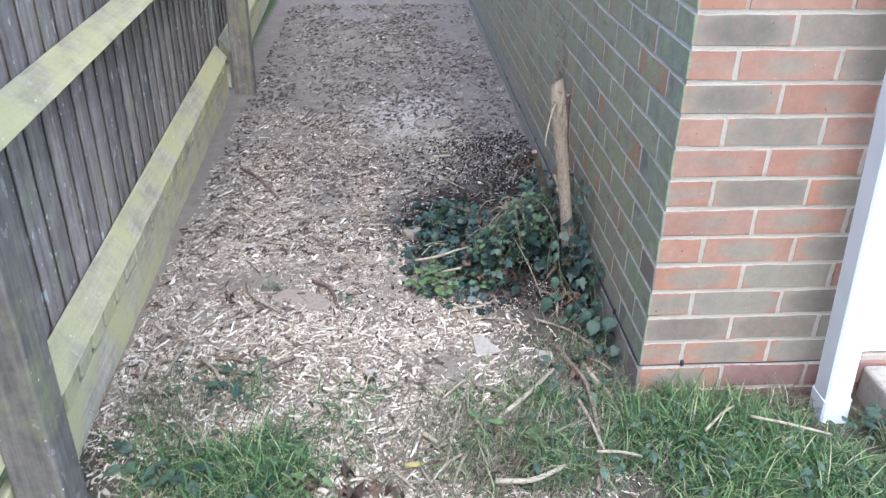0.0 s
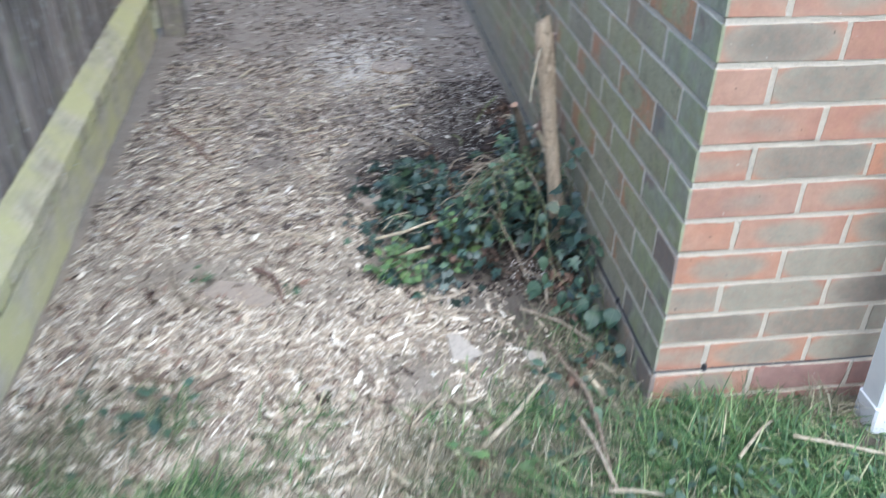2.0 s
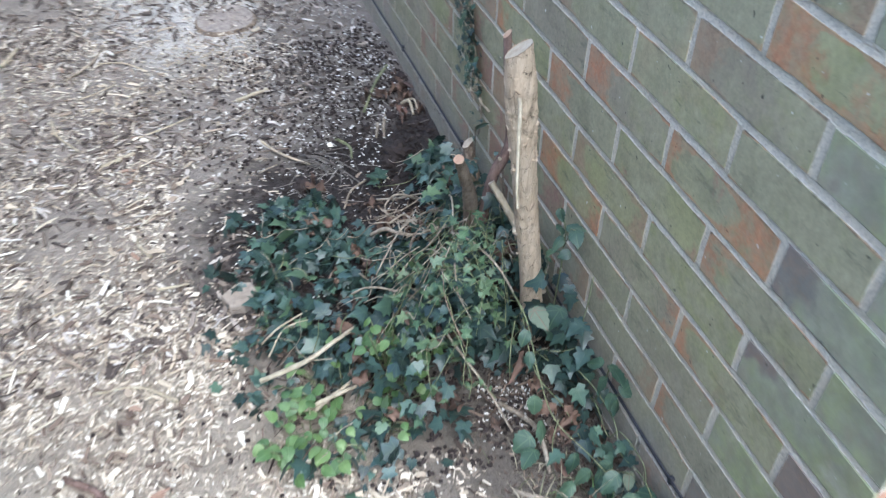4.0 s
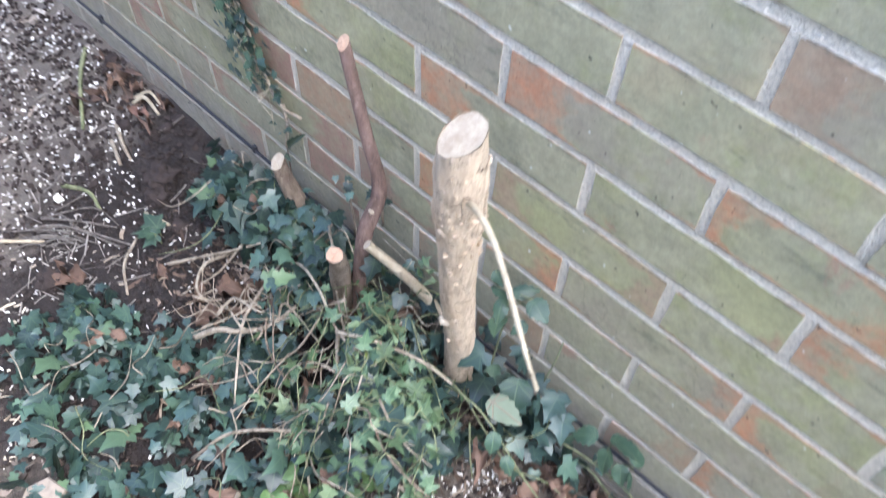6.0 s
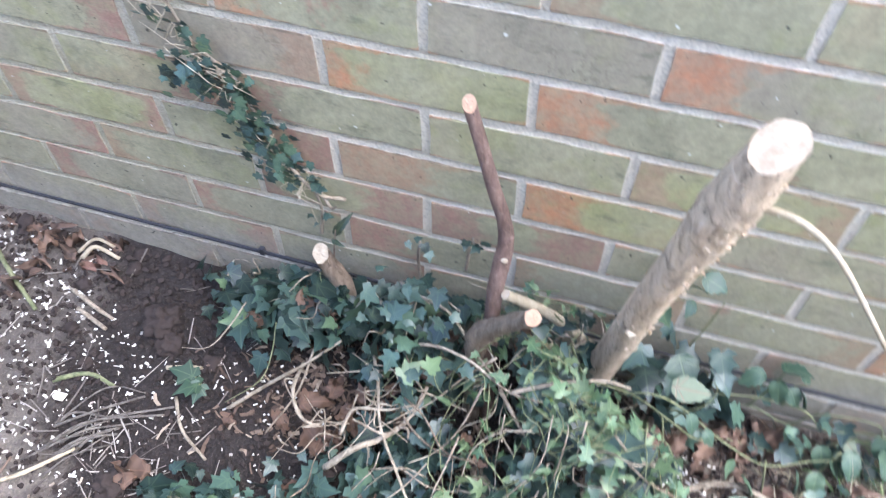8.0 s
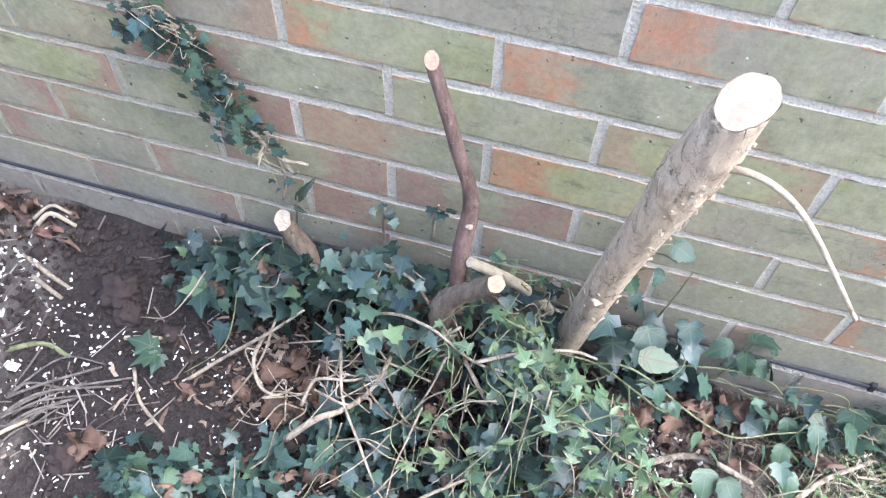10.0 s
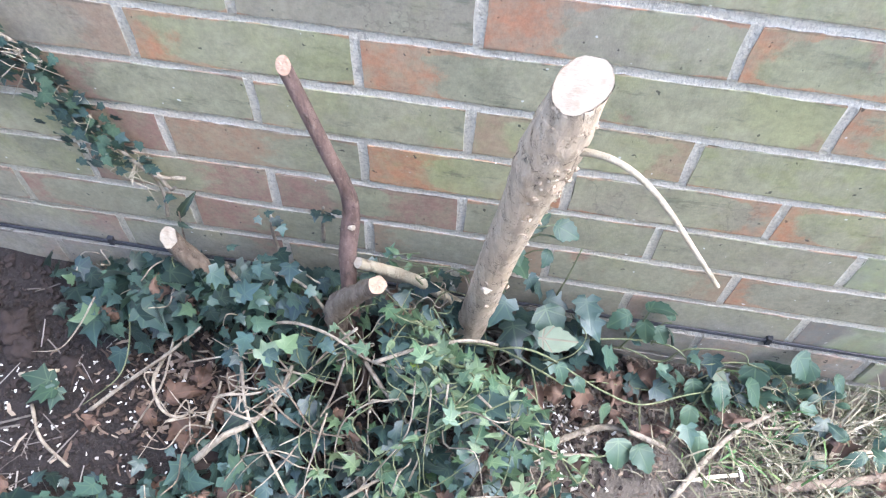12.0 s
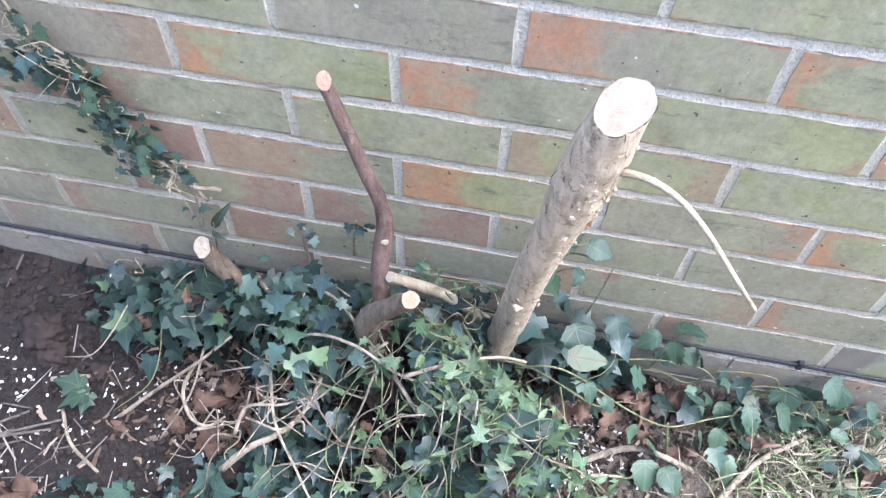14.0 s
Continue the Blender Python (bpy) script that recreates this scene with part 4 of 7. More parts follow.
def flush_stump(x, y, r, label):
    t = thing("flush_stump", (x, y, -0.1), label, "tree stump", "stumps cut level with the soil")
    z = ground_z(x, y)
    bm = bmesh.new()
    n = 26
    rings = []
    for zz, f in ((-0.05, 1.10), (0.001, 1.06), (0.008, 1.0), (0.010, 0.94)):
        rings.append([bm.verts.new((x + r * f * math.cos(a) * (1 + 0.09 * noise.noise(Vector((math.cos(a), math.sin(a), 5 * r)))), y + r * f * math.sin(a) * (1 + 0.09 * noise.noise(Vector((math.cos(a), math.sin(a), 5 * r)))), z + zz)) for a in [2 * math.pi * i / n for i in range(n)]])
    for a, b in zip(rings, rings[1:]):
        for j in range(n):
            bm.faces.new((a[j], a[(j + 1) % n], b[(j + 1) % n], b[j]))
    top = [v.co.copy() for v in rings[-1]]
    part("bark_ring", bm, M_DARK_STEM, t, smooth=True)
    part("cut_face", disc(top, 0.0, 0.003, 7), M_CUT_OLD, t, "grey dusty sawn wood")
    return t


flush_stump(-0.412, 2.10, 0.092, "wide dusty tree stump cut level with the soil")
flush_stump(-0.595, 3.46, 0.062, "small dusty tree stump cut level with the soil")


def flat_stone(points, z, h, label, seed, name="stone", mat=None):
    bm = bmesh.new()
    rnd = random.Random(seed)
    lo = [bm.verts.new((x, y, z - h)) for x, y in points]
    mid = [bm.verts.new((x, y, z - 0.004)) for x, y in points]
    cx, cy = sum(p[0] for p in points) / len(points), sum(p[1] for p in points) / len(points)
    top = [bm.verts.new((x + (cx - x) * 0.08, y + (cy - y) * 0.08, z + rnd.uniform(-0.002, 0.003))) for x, y in points]
    n = len(points)
    bm.faces.new(lo[::-1]), bm.faces.new(top)
    for a, b in ((lo, mid), (mid, top)):
        for i in range(n):
            bm.faces.new((a[i], a[(i + 1) % n], b[(i + 1) % n], b[i]))
    bmesh.ops.recalc_face_normals(bm, faces=bm.faces)
    return solid(name, bm, mat or M_STONE, label, "stone", "stones on the soil")


flat_stone([(-0.409, 0.270), (-0.378, 0.262), (-0.352, 0.218), (-0.330, 0.190), (-0.365, 0.168), (-0.404, 0.170)], -0.071, 0.04, "broken pale concrete piece lying on the soil", 1)
flat_stone([(-0.235, 0.195), (-0.19, 0.18), (-0.185, 0.15), (-0.225, 0.145)], -0.078, 0.03, "small pale concrete chip on the soil", 2)
flat_stone([(-1.02, 0.515), (-0.97, 0.565), (-0.88, 0.545), (-0.815, 0.475), (-0.84, 0.435), (-0.94, 0.45)], -0.082, 0.05, "flat dusty stone half sunk in the soil", 3, mat=M_EARTHY)
flat_stone([(-0.592, 0.925), (-0.556, 0.952), (-0.528, 0.944), (-0.520, 0.912), (-0.552, 0.886), (-0.580, 0.890)], -0.066, 0.05, "rounded brown stone at the edge of the ivy", 4, mat=M_EARTHY)
flat_stone([(-0.625, 4.80), (-0.51, 4.79), (-0.505, 4.97), (-0.62, 4.98)], -0.045, 0.06, "pale square slab on the dusty soil", 5)
flat_stone([(-0.715, 0.115), (-0.69, 0.127), (-0.668, 0.112), (-0.672, 0.092), (-0.70, 0.090)], -0.078, 0.02, "small pale stone among wood chips", 6)

# ---- ivy ----


def ivy_height(x, y):
    """How high the ivy stands over the soil."""
    h = 0.225 * math.exp(-((x + 0.10) / 0.17) ** 2 - ((y - 0.68) / 0.26) ** 2)
    h += 0.13 * math.exp(-((x + 0.25) / 0.10) ** 2 - ((y - 0.60) / 0.10) ** 2)
    h += 0.11 * math.exp(-((x + 0.07) / 0.12) ** 2 - ((y - 1.05) / 0.18) ** 2) - 0.025 * math.exp(-((x + 0.08) / 0.08) ** 2 - ((y - 0.985) / 0.045) ** 2)
    h -= 0.20 * math.exp(-((x + 0.10) / 0.07) ** 2 - ((y - 0.595) / 0.07) ** 2)
    h += 0.03 * math.exp(-((x + 0.38) / 0.2) ** 2 - ((y - 0.85) / 0.4) ** 2)
    return max(0.0, h)


def ivy_density(x, y):
    d = 1.25 * math.exp(-((x + 0.15) / 0.22) ** 2 - ((y - 0.70) / 0.30) ** 2)
    d += 0.9 * math.exp(-((x + 0.10) / 0.13) ** 2 - ((y - 1.08) / 0.16) ** 2)
    d += 0.6 * math.exp(-((x + 0.42) / 0.15) ** 2 - ((y - 0.98) / 0.18) ** 2)
    d += 0.65 * math.exp(-((x + 0.45) / 0.15) ** 2 - ((y - 0.70) / 0.20) ** 2)
    d += 0.6 * math.exp(-((x + 0.05) / 0.06) ** 2 - ((y - 1.04) / 0.10) ** 2)
    d -= 1.1 * math.exp(-((x + 0.19) / 0.10) ** 2 - ((y - 1.19) / 0.13) ** 2)
    d += 1.1 * math.exp(-((x + 0.355) / 0.07) ** 2 - ((y - 1.11) / 0.075) ** 2)
    d -= 0.9 * math.exp(-((x + 0.15) / 0.06) ** 2 - ((y - 1.045) / 0.05) ** 2)
    d -= 0.9 * math.exp(-((x + 0.17) / 0.06) ** 2 - ((y - 0.965) / 0.05) ** 2)
    d -= 0.8 * math.exp(-((x + 0.15) / 0.10) ** 2 - ((y - 0.42) / 0.09) ** 2)
    d -= 0.7 * math.exp(-((x + 0.27) / 0.06) ** 2 - ((y - 1.10) / 0.10) ** 2)
    d -= 1.2 * math.exp(-((x + 0.15) / 0.07) ** 2 - ((y - 0.505) / 0.07) ** 2)
    d -= 0.5 * math.exp(-((x + 0.46) / 0.10) ** 2 - ((y - 0.62) / 0.08) ** 2)
    d -= 0.9 * math.exp(-((x + 0.165) / 0.045) ** 2 - ((y - 0.775) / 0.04) ** 2)
    if x > -0.012 or y < 0.36 or y > 1.33:
        return 0
    return max(0, d - 0.12) * (0.75 + 0.9 * noise.noise(Vector((x * 11, y * 11, 5))))


def ivy_patch():
    rnd = random.Random(21)
    ivy = thing("ivy", (-0.15, 0.75, -0.09), "dark green ivy spreading over soil at the wall", "ivy")
    poses = []
    while len(poses) < 1900:
        x, y = rnd.uniform(-0.66, -0.01), rnd.uniform(0.36, 1.34)
        if rnd.random() > ivy_density(x, y):
            continue
        h = ivy_height(x, y)
        level = rnd.random() ** 0.6
        p = on_ground(x, y, 0.012 + h * level)
        # tips point outwards from the wall and down the mound
        head = 115 + rnd.gauss(0, 60) + (0 if y > 0.6 else 30)
        poses.append((leaf_pose(p, rnd.choice((0.011, 0.013, 0.016, 0.019, 0.023, 0.027, 0.034)) * rnd.uniform(0.85, 1.2) * (1.3 if y > 0.86 or y < 0.6 else 1.12), head, rnd.gauss(-24, 38), rnd.gauss(0, 42)), level * h + 0.02))
    for _ in range(60):
        x, y = rnd.gauss(-0.13, 0.035), rnd.gauss(0.865, 0.04)
        x = min(x, -0.03)
        poses.append((leaf_pose(Vector((x, y, rnd.uniform(0.06, 0.185))), rnd.uniform(0.014, 0.034), rnd.uniform(60, 250), rnd.gauss(-20, 22), rnd.gauss(0, 22)), 0.2))
    # larger leaves trailing along the foot of the wall towards the corner
    for _ in range(26):
        x, y = -0.02 - abs(rnd.gauss(0, 0.045)), rnd.uniform(0.20, 0.52)
        poses.append((leaf_pose(on_ground(x, y, rnd.uniform(0.015, 0.04 + 0.12 * max(0.0, y - 0.2) / 0.3)), rnd.uniform(0.020, 0.040), rnd.uniform(60, 250), rnd.gauss(-25, 25), rnd.gauss(0, 25)), 0.2))
    # broad dark leaves pressed to the wall behind the trunk's foot
    for _ in range(30):
        x, y = -0.015 - abs(rnd.gauss(0, 0.03)), rnd.uniform(0.49, 0.64)
        poses.append((leaf_pose(Vector((x, y, rnd.uniform(-0.05, 0.12))), rnd.uniform(0.026, 0.044), rnd.uniform(60, 200), rnd.gauss(-40, 22), rnd.gauss(0, 25)), 0.2))
    for _ in range(26):
        x, y = -0.015 - abs(rnd.gauss(0, 0.035)), rnd.uniform(0.12, 0.50)
        poses.append((leaf_pose(on_ground(x, y, rnd.uniform(0.012, 0.05)), rnd.uniform(0.022, 0.038), rnd.uniform(60, 220), rnd.gauss(-25, 22), rnd.gauss(0, 25)), 0.2))
    poses.sort(key=lambda q: -q[1])
    kinds = [leaf_mesh("ivy_leaf", LOBED, M_IVY, s, fold=f, droop=d, curl=c) for s, f, d, c in ((1, 0.18, 0.25, 0.0), (2, -0.10, 0.35, 0.2), (3, 0.30, 0.2, -0.15), (4, 0.05, 0.45, 0.1), (5, 0.22, 0.1, 0.0))]
    for i, (m, _) in enumerate(poses[:300]):
        ob = under(new("leaf", kinds[i % 5]), ivy)
        ob.matrix_basis = m
    ob = part("low_leaves", leaves_joined("low_leaves", [m for m, _ in poses[300:]], LOBED, M_IVY, 6, fold=0.15, droop=0.3), M_IVY, ivy)
    tagged(ob, "smaller dark leaves beneath", kind="stuff")
    # woody stems, creeping and arching
    lines = [
        ([(-0.13, 0.93, 0.02), (-0.14, 0.86, 0.12), (-0.155, 0.80, 0.145), (-0.175, 0.74, 0.13), (-0.17, 0.68, 0.12)], 0.0035, 0.0025),
        ([(-0.18, 0.74, 0.14), (-0.16, 0.69, 0.155), (-0.135, 0.64, 0.14), (-0.115, 0.605, 0.10)], 0.004, 0.003),
        ([(-0.06, 0.93, 0.0), (-0.05, 0.88, 0.09), (-0.07, 0.83, 0.10)], 0.003, 0.002),
        ([(-0.38, 0.83, -0.07), (-0.33, 0.79, 0.0), (-0.28, 0.72, 0.04), (-0.25, 0.66, 0.06)], 0.004, 0.003),
        ([(-0.25, 0.58, 0.08), (-0.23, 0.545, 0.05), (-0.20, 0.50, 0.0), (-0.17, 0.45, -0.07)], 0.0042, 0.003),
        ([(-0.215, 1.13, -0.085), (-0.18, 1.08, -0.05), (-0.15, 1.02, 0.0), (-0.12, 0.98, 0.03)], 0.005, 0.003),
        ([(-0.13, 1.02, 0.0), (-0.18, 1.03, -0.04), (-0.235, 1.06, -0.075)], 0.003, 0.002),
        ([(-0.02, 0.98, 0.02), (-0.05, 0.95, 0.035), (-0.07, 0.90, 0.02)], 0.007, 0.004),
        ([(-0.35, 0.62, -0.08), (-0.31, 0.66, -0.02), (-0.27, 0.72, 0.02), (-0.26, 0.78, 0.0)], 0.0035, 0.0025),
    ]
    for i, (pts, a, b) in enumerate(lines):
        part("stem", rod(curve(pts, 6), (a * 0.62, b * 0.6), 7, 0.18, i), M_STEM, ivy, smooth=True)
    net = [
        ([(-0.275, 0.950, -0.02), (-0.254, 0.915, 0.02), (-0.236, 0.885, 0.03), (-0.205, 0.858, 0.04), (-0.165, 0.845, 0.06)], 0.0048),
        ([(-0.130, 0.930, 0.03), (-0.170, 0.910, 0.045), (-0.225, 0.888, 0.04), (-0.262, 0.858, 0.02), (-0.300, 0.825, -0.01)], 0.0026),
        ([(-0.140, 1.035, -0.03), (-0.195, 1.022, 0.01), (-0.228, 1.000, 0.01), (-0.232, 0.976, 0.005), (-0.215, 0.962, 0.0)], 0.0028),
        ([(-0.238, 0.940, 0.01), (-0.210, 0.929, 0.035), (-0.203, 0.887, 0.045), (-0.188, 0.853, 0.05)], 0.0026),
        ([(-0.020, 0.932, 0.05), (-0.070, 0.880, 0.11), (-0.100, 0.835, 0.14), (-0.135, 0.790, 0.12), (-0.160, 0.750, 0.10)], 0.0024),
        ([(-0.165, 0.755, 0.11), (-0.190, 0.730, 0.10), (-0.212, 0.700, 0.07), (-0.235, 0.672, 0.05)], 0.0030),
    ]
    for i, (pts, a) in enumerate(net):
        part("stem", rod(curve(pts, 6), (a, a * 0.55), 7, 0.2, 40 + i), M_STEM, ivy, "pale dry ivy stem", smooth=True)
        line = curve(pts, 6)
        for k in range(3):
            q = line[rnd.randrange(3, len(line) - 3)]
            tip = [q, q + Vector((rnd.gauss(0, 0.012), rnd.gauss(0, 0.014), rnd.uniform(-0.004, 0.012))), q + Vector((rnd.gauss(0, 0.03), rnd.gauss(0, 0.03), rnd.uniform(-0.01, 0.012)))]
            part("stem", rod(curve(tip, 4), (a * 0.5, a * 0.3), 5, 0.2, 60 + 3 * i + k), M_STEM, ivy, "pale dry ivy stem", smooth=True)
    for i in range(78):
        while True:
            x, y = rnd.uniform(-0.5, -0.03), rnd.uniform(0.45, 1.2)
            if rnd.random() < ivy_density(x, y):
                break
        a, l = rnd.uniform(0, 6.3), rnd.uniform(0.03, 0.12)
        pts = []
        for k in range(4):
            px, py = min(-0.015, x + math.cos(a) * l * k / 3), y + math.sin(a) * l * k / 3
            a += rnd.gauss(0, 0.35)
            pts.append(on_ground(px, py, 0.006 + ivy_height(px, py) * rnd.uniform(0.75, 1.12) + rnd.uniform(0, 0.018)))
        part("stem", rod(curve(pts, 4), (rnd.uniform(0.0008, 0.0016), 0.0006), 5, 0.2, i), M_STEM if i % 3 else M_GREEN_STEM, ivy, smooth=True)
    # dry tangle where the ivy has been torn out
    for i in range(20):
        x, y = rnd.gauss(-0.225, 0.05), rnd.gauss(0.82, 0.10)
        a, l = rnd.uniform(0, 6.3), rnd.uniform(0.05, 0.13)
        pts = []
        for k in range(4):
            px, py = x + math.cos(a) * l * (k / 3 - 0.5), y + math.sin(a) * l * (k / 3 - 0.5)
            a += rnd.gauss(0, 0.25)
            pts.append(on_ground(px, py, 0.014 + ivy_height(px, py) * rnd.uniform(0.85, 1.1) + rnd.uniform(0, 0.025)))
        part("stem", rod(curve(pts, 4), (rnd.uniform(0.0010, 0.0019), 0.0008), 5, 0.2, 300 + i), M_STEM if i % 4 else M_DARK_STEM, ivy, smooth=True)
    # fine pale green runners
    for i in range(15):
        x, y = rnd.gauss(-0.19, 0.05), rnd.gauss(0.69, 0.09)
        a = rnd.uniform(0, 6.3)
        pts = []
        for k in range(5):
            px, py = min(-0.02, x + math.cos(a) * 0.022 * k), y + math.sin(a) * 0.022 * k
            a += rnd.gauss(0, 0.5)
            pts.append(on_ground(px, py, 0.02 + ivy_height(px, py) * rnd.uniform(0.9, 1.15)))
        part("stem", rod(curve(pts, 4), (rnd.uniform(0.0007, 0.0012), 0.0005), 5, 0.2, 400 + i), M_GREEN_STEM, ivy, smooth=True)
    # young yellow-green shoots
    young = [leaf_mesh("young_leaf", STAR, m, s, fold=0.2, droop=0.3) for m, s in ((M_YOUNG, 11), (M_FRESH, 12), (M_YOUNG, 13))]
    for i in range(104):
        x, y = rnd.gauss(-0.235, 0.045), rnd.gauss(0.615, 0.05)
        if i > 40:
            x, y = rnd.gauss(-0.19, 0.06), rnd.gauss(0.70, 0.09)
        x = min(x, -0.03)
        ob = under(new("leaf", young[i % 3]), ivy)
        ob.matrix_basis = leaf_pose(on_ground(x, y, 0.02 + ivy_height(x, y) * rnd.uniform(0.7, 1.15)), rnd.uniform(0.013, 0.031), rnd.uniform(0, 360), rnd.gauss(0, 36), rnd.gauss(0, 36))
        tagged(ob, "yellow-green young leaf")
    lime = toothed_mesh("lime_leaf", M_LIME, 17, 0.30, 0.04, 0.3, 0.3)
    for p, size, head in (((-0.110, 0.806, 0.062), 0.016, 70), ((-0.116, 0.776, 0.058), 0.022, 30), ((-0.165, 0.700, 0.125), 0.014, 140), ((-0.225, 0.615, 0.15), 0.016, 200)):
        ob = under(new("leaf", lime), ivy)
        ob.matrix_basis = leaf_pose(Vector(p), size, head, 10, 20)
        tagged(ob, "lime-yellow young leaf")
    # slim yellowish shoots with many narrow leaves
    slim = [toothed_mesh("slim_leaf", M_YOUNG, 14 + s, 0.22, 0.04, 0.3, 0.3) for s in range(2)] + [leaf_mesh("young_leaf", STAR, M_FRESH, 16, fold=0.2, droop=0.3)]
    for k in range(17):
        x, y = rnd.gauss(-0.185, 0.05), rnd.gauss(0.675, 0.09)
        a = rnd.uniform(0, 6.3)
        pts = []
        for j in range(5):
            px, py = min(-0.02, x + math.cos(a) * 0.028 * j), y + math.sin(a) * 0.028 * j
            a += rnd.gauss(0, 0.6)
            pts.append(on_ground(px, py, 0.02 + ivy_height(px, py) * rnd.uniform(0.9, 1.1)))
        line = curve(pts, 4)
        part("stem", rod(line, (0.0011, 0.0007), 5, 0.1, k), M_GREEN_STEM, ivy, smooth=True)
        for j in range(11):
            ob = under(new("leaf", slim[j % 3]), ivy)
            ob.matrix_basis = leaf_pose(line[min(len(line) - 1, 2 + 15 * j // 11)], rnd.uniform(0.009, 0.022), rnd.uniform(0, 360), rnd.gauss(10, 25), rnd.gauss(0, 25))
    return ivy


def wall_ivy():
    rnd = random.Random(31)
    ivy = thing("ivy", (-0.01, 1.10, 0.2), "small ivy runner clinging to the brick wall", "ivy")
    lines = [
        [(-0.006, 1.00, 0.190), (-0.018, 1.03, 0.205), (-0.012, 1.065, 0.240), (-0.008, 1.085, 0.280), (-0.008, 1.103, 0.335), (-0.007, 1.120, 0.375), (-0.007, 1.150, 0.405), (-0.007, 1.165, 0.45), (-0.007, 1.190, 0.52), (-0.007, 1.215, 0.62)],
        [(-0.012, 1.03, 0.202), (-0.020, 1.015, 0.185), (-0.024, 1.005, 0.195)],
        [(-0.007, 1.12, 0.375), (-0.012, 1.16, 0.365), (-0.010, 1.195, 0.352)],
        [(-0.012, 1.04, 0.11), (-0.008, 1.035, 0.16), (-0.010, 1.04, 0.205), (-0.014, 1.03, 0.235)],
        [(-0.008, 0.90, 0.02), (-0.010, 0.905, 0.10), (-0.014, 0.90, 0.15)],
        [(-0.008, 0.84, 0.10), (-0.012, 0.835, 0.16), (-0.018, 0.83, 0.19)],
    ]
    for i, pts in enumerate(lines):
        part("stem", rod(curve(pts, 5), (0.0028, 0.0016), 6, 0.15, i), M_STEM, ivy, smooth=True)
    kinds = [leaf_mesh("ivy_leaf", LOBED, M_IVY, s, fold=0.15, droop=0.3) for s in (7, 8, 9)]
    main = curve(lines[0], 10)
    for i in range(44):
        p = main[rnd.randrange(14, len(main) - 4)]
        pts = [p + Vector((-0.004 - 0.010 * abs(rnd.gauss(0, 1)), rnd.gauss(0, 0.006) * k, rnd.gauss(-0.004, 0.008) * k)) for k in range(1, 4)]
        part("tendril", rod(curve([p] + pts, 4), (0.0006, 0.0004), 5, 0.1, i), M_TWIG, ivy, smooth=True)
    fresh = [leaf_mesh("young_leaf", LOBED, M_WEED, 17 + k, fold=0.15, droop=0.3) for k in range(2)]
    for i in range(230):
        p = main[rnd.randrange(16, len(main))] if i < 100 else main[rnd.randrange(22, 46)]
        q = p + Vector((-abs(rnd.gauss(0.008, 0.010)), rnd.gauss(0, 0.016), rnd.gauss(0, 0.013)))
        ob = under(new("leaf", fresh[i % 2] if i % 5 < 2 else kinds[i % 3]), ivy)
        # leaves lie against the wall, tips down
        face = Matrix.Rotation(radians(rnd.gauss(180, 45)), 4, "X")
        m = Matrix.Translation(q) @ Matrix.Rotation(radians(-90 + rnd.gauss(0, 22)), 4, "Y") @ Matrix.Rotation(radians(rnd.gauss(90, 50)), 4, "Z") @ Matrix.Scale(rnd.uniform(0.008, 0.020), 4)
        ob.matrix_basis = m
    side = curve(lines[2], 8)
    for i in range(30):
        q = side[rnd.randrange(len(side))] + Vector((-abs(rnd.gauss(0.006, 0.008)), rnd.gauss(0, 0.012), rnd.gauss(0, 0.010)))
        ob = under(new("leaf", kinds[i % 3]), ivy)
        ob.matrix_basis = Matrix.Translation(q) @ Matrix.Rotation(radians(-90 + rnd.gauss(0, 30)), 4, "Y") @ Matrix.Rotation(radians(rnd.gauss(90, 60)), 4, "Z") @ Matrix.Scale(rnd.uniform(0.010, 0.022), 4)
    # narrow dark leaf standing over the white-topped stub
    part("stem", rod(curve([(-0.020, 1.030, 0.02), (-0.026, 1.018, 0.10), (-0.032, 1.008, 0.155)], 4), (0.0016, 0.001), 5, 0.1, 90), M_DARK_STEM, ivy, smooth=True)
    dark = toothed_mesh("dark_leaf", M_DARK_LEAF, 93, 0.15, 0.05, 0.5, 0.5)
    for p, size, head, tilt in (((-0.030, 1.012, 0.14), 0.040, 215, 55), ((-0.028, 1.018, 0.125), 0.024, 150, 20)):
        ob = under(new("leaf", dark), ivy)
        ob.matrix_basis = leaf_pose(Vector(p), size, head, tilt, 40)
        tagged(ob, "narrow dark curled leaf")
    for p in ((-0.014, 0.90, 0.15), (-0.018, 0.83, 0.19), (-0.014, 1.03, 0.235), (-0.012, 1.035, 0.15)):
        for k in range(4):
            ob = under(new("leaf", kinds[k % 3]), ivy)
            ob.matrix_basis = leaf_pose(Vector(p) + Vector((rnd.gauss(-0.006, 0.004), rnd.gauss(0, 0.01), rnd.gauss(0, 0.008))), rnd.uniform(0.010, 0.018), rnd.uniform(0, 360), rnd.gauss(0, 25))
    return ivy


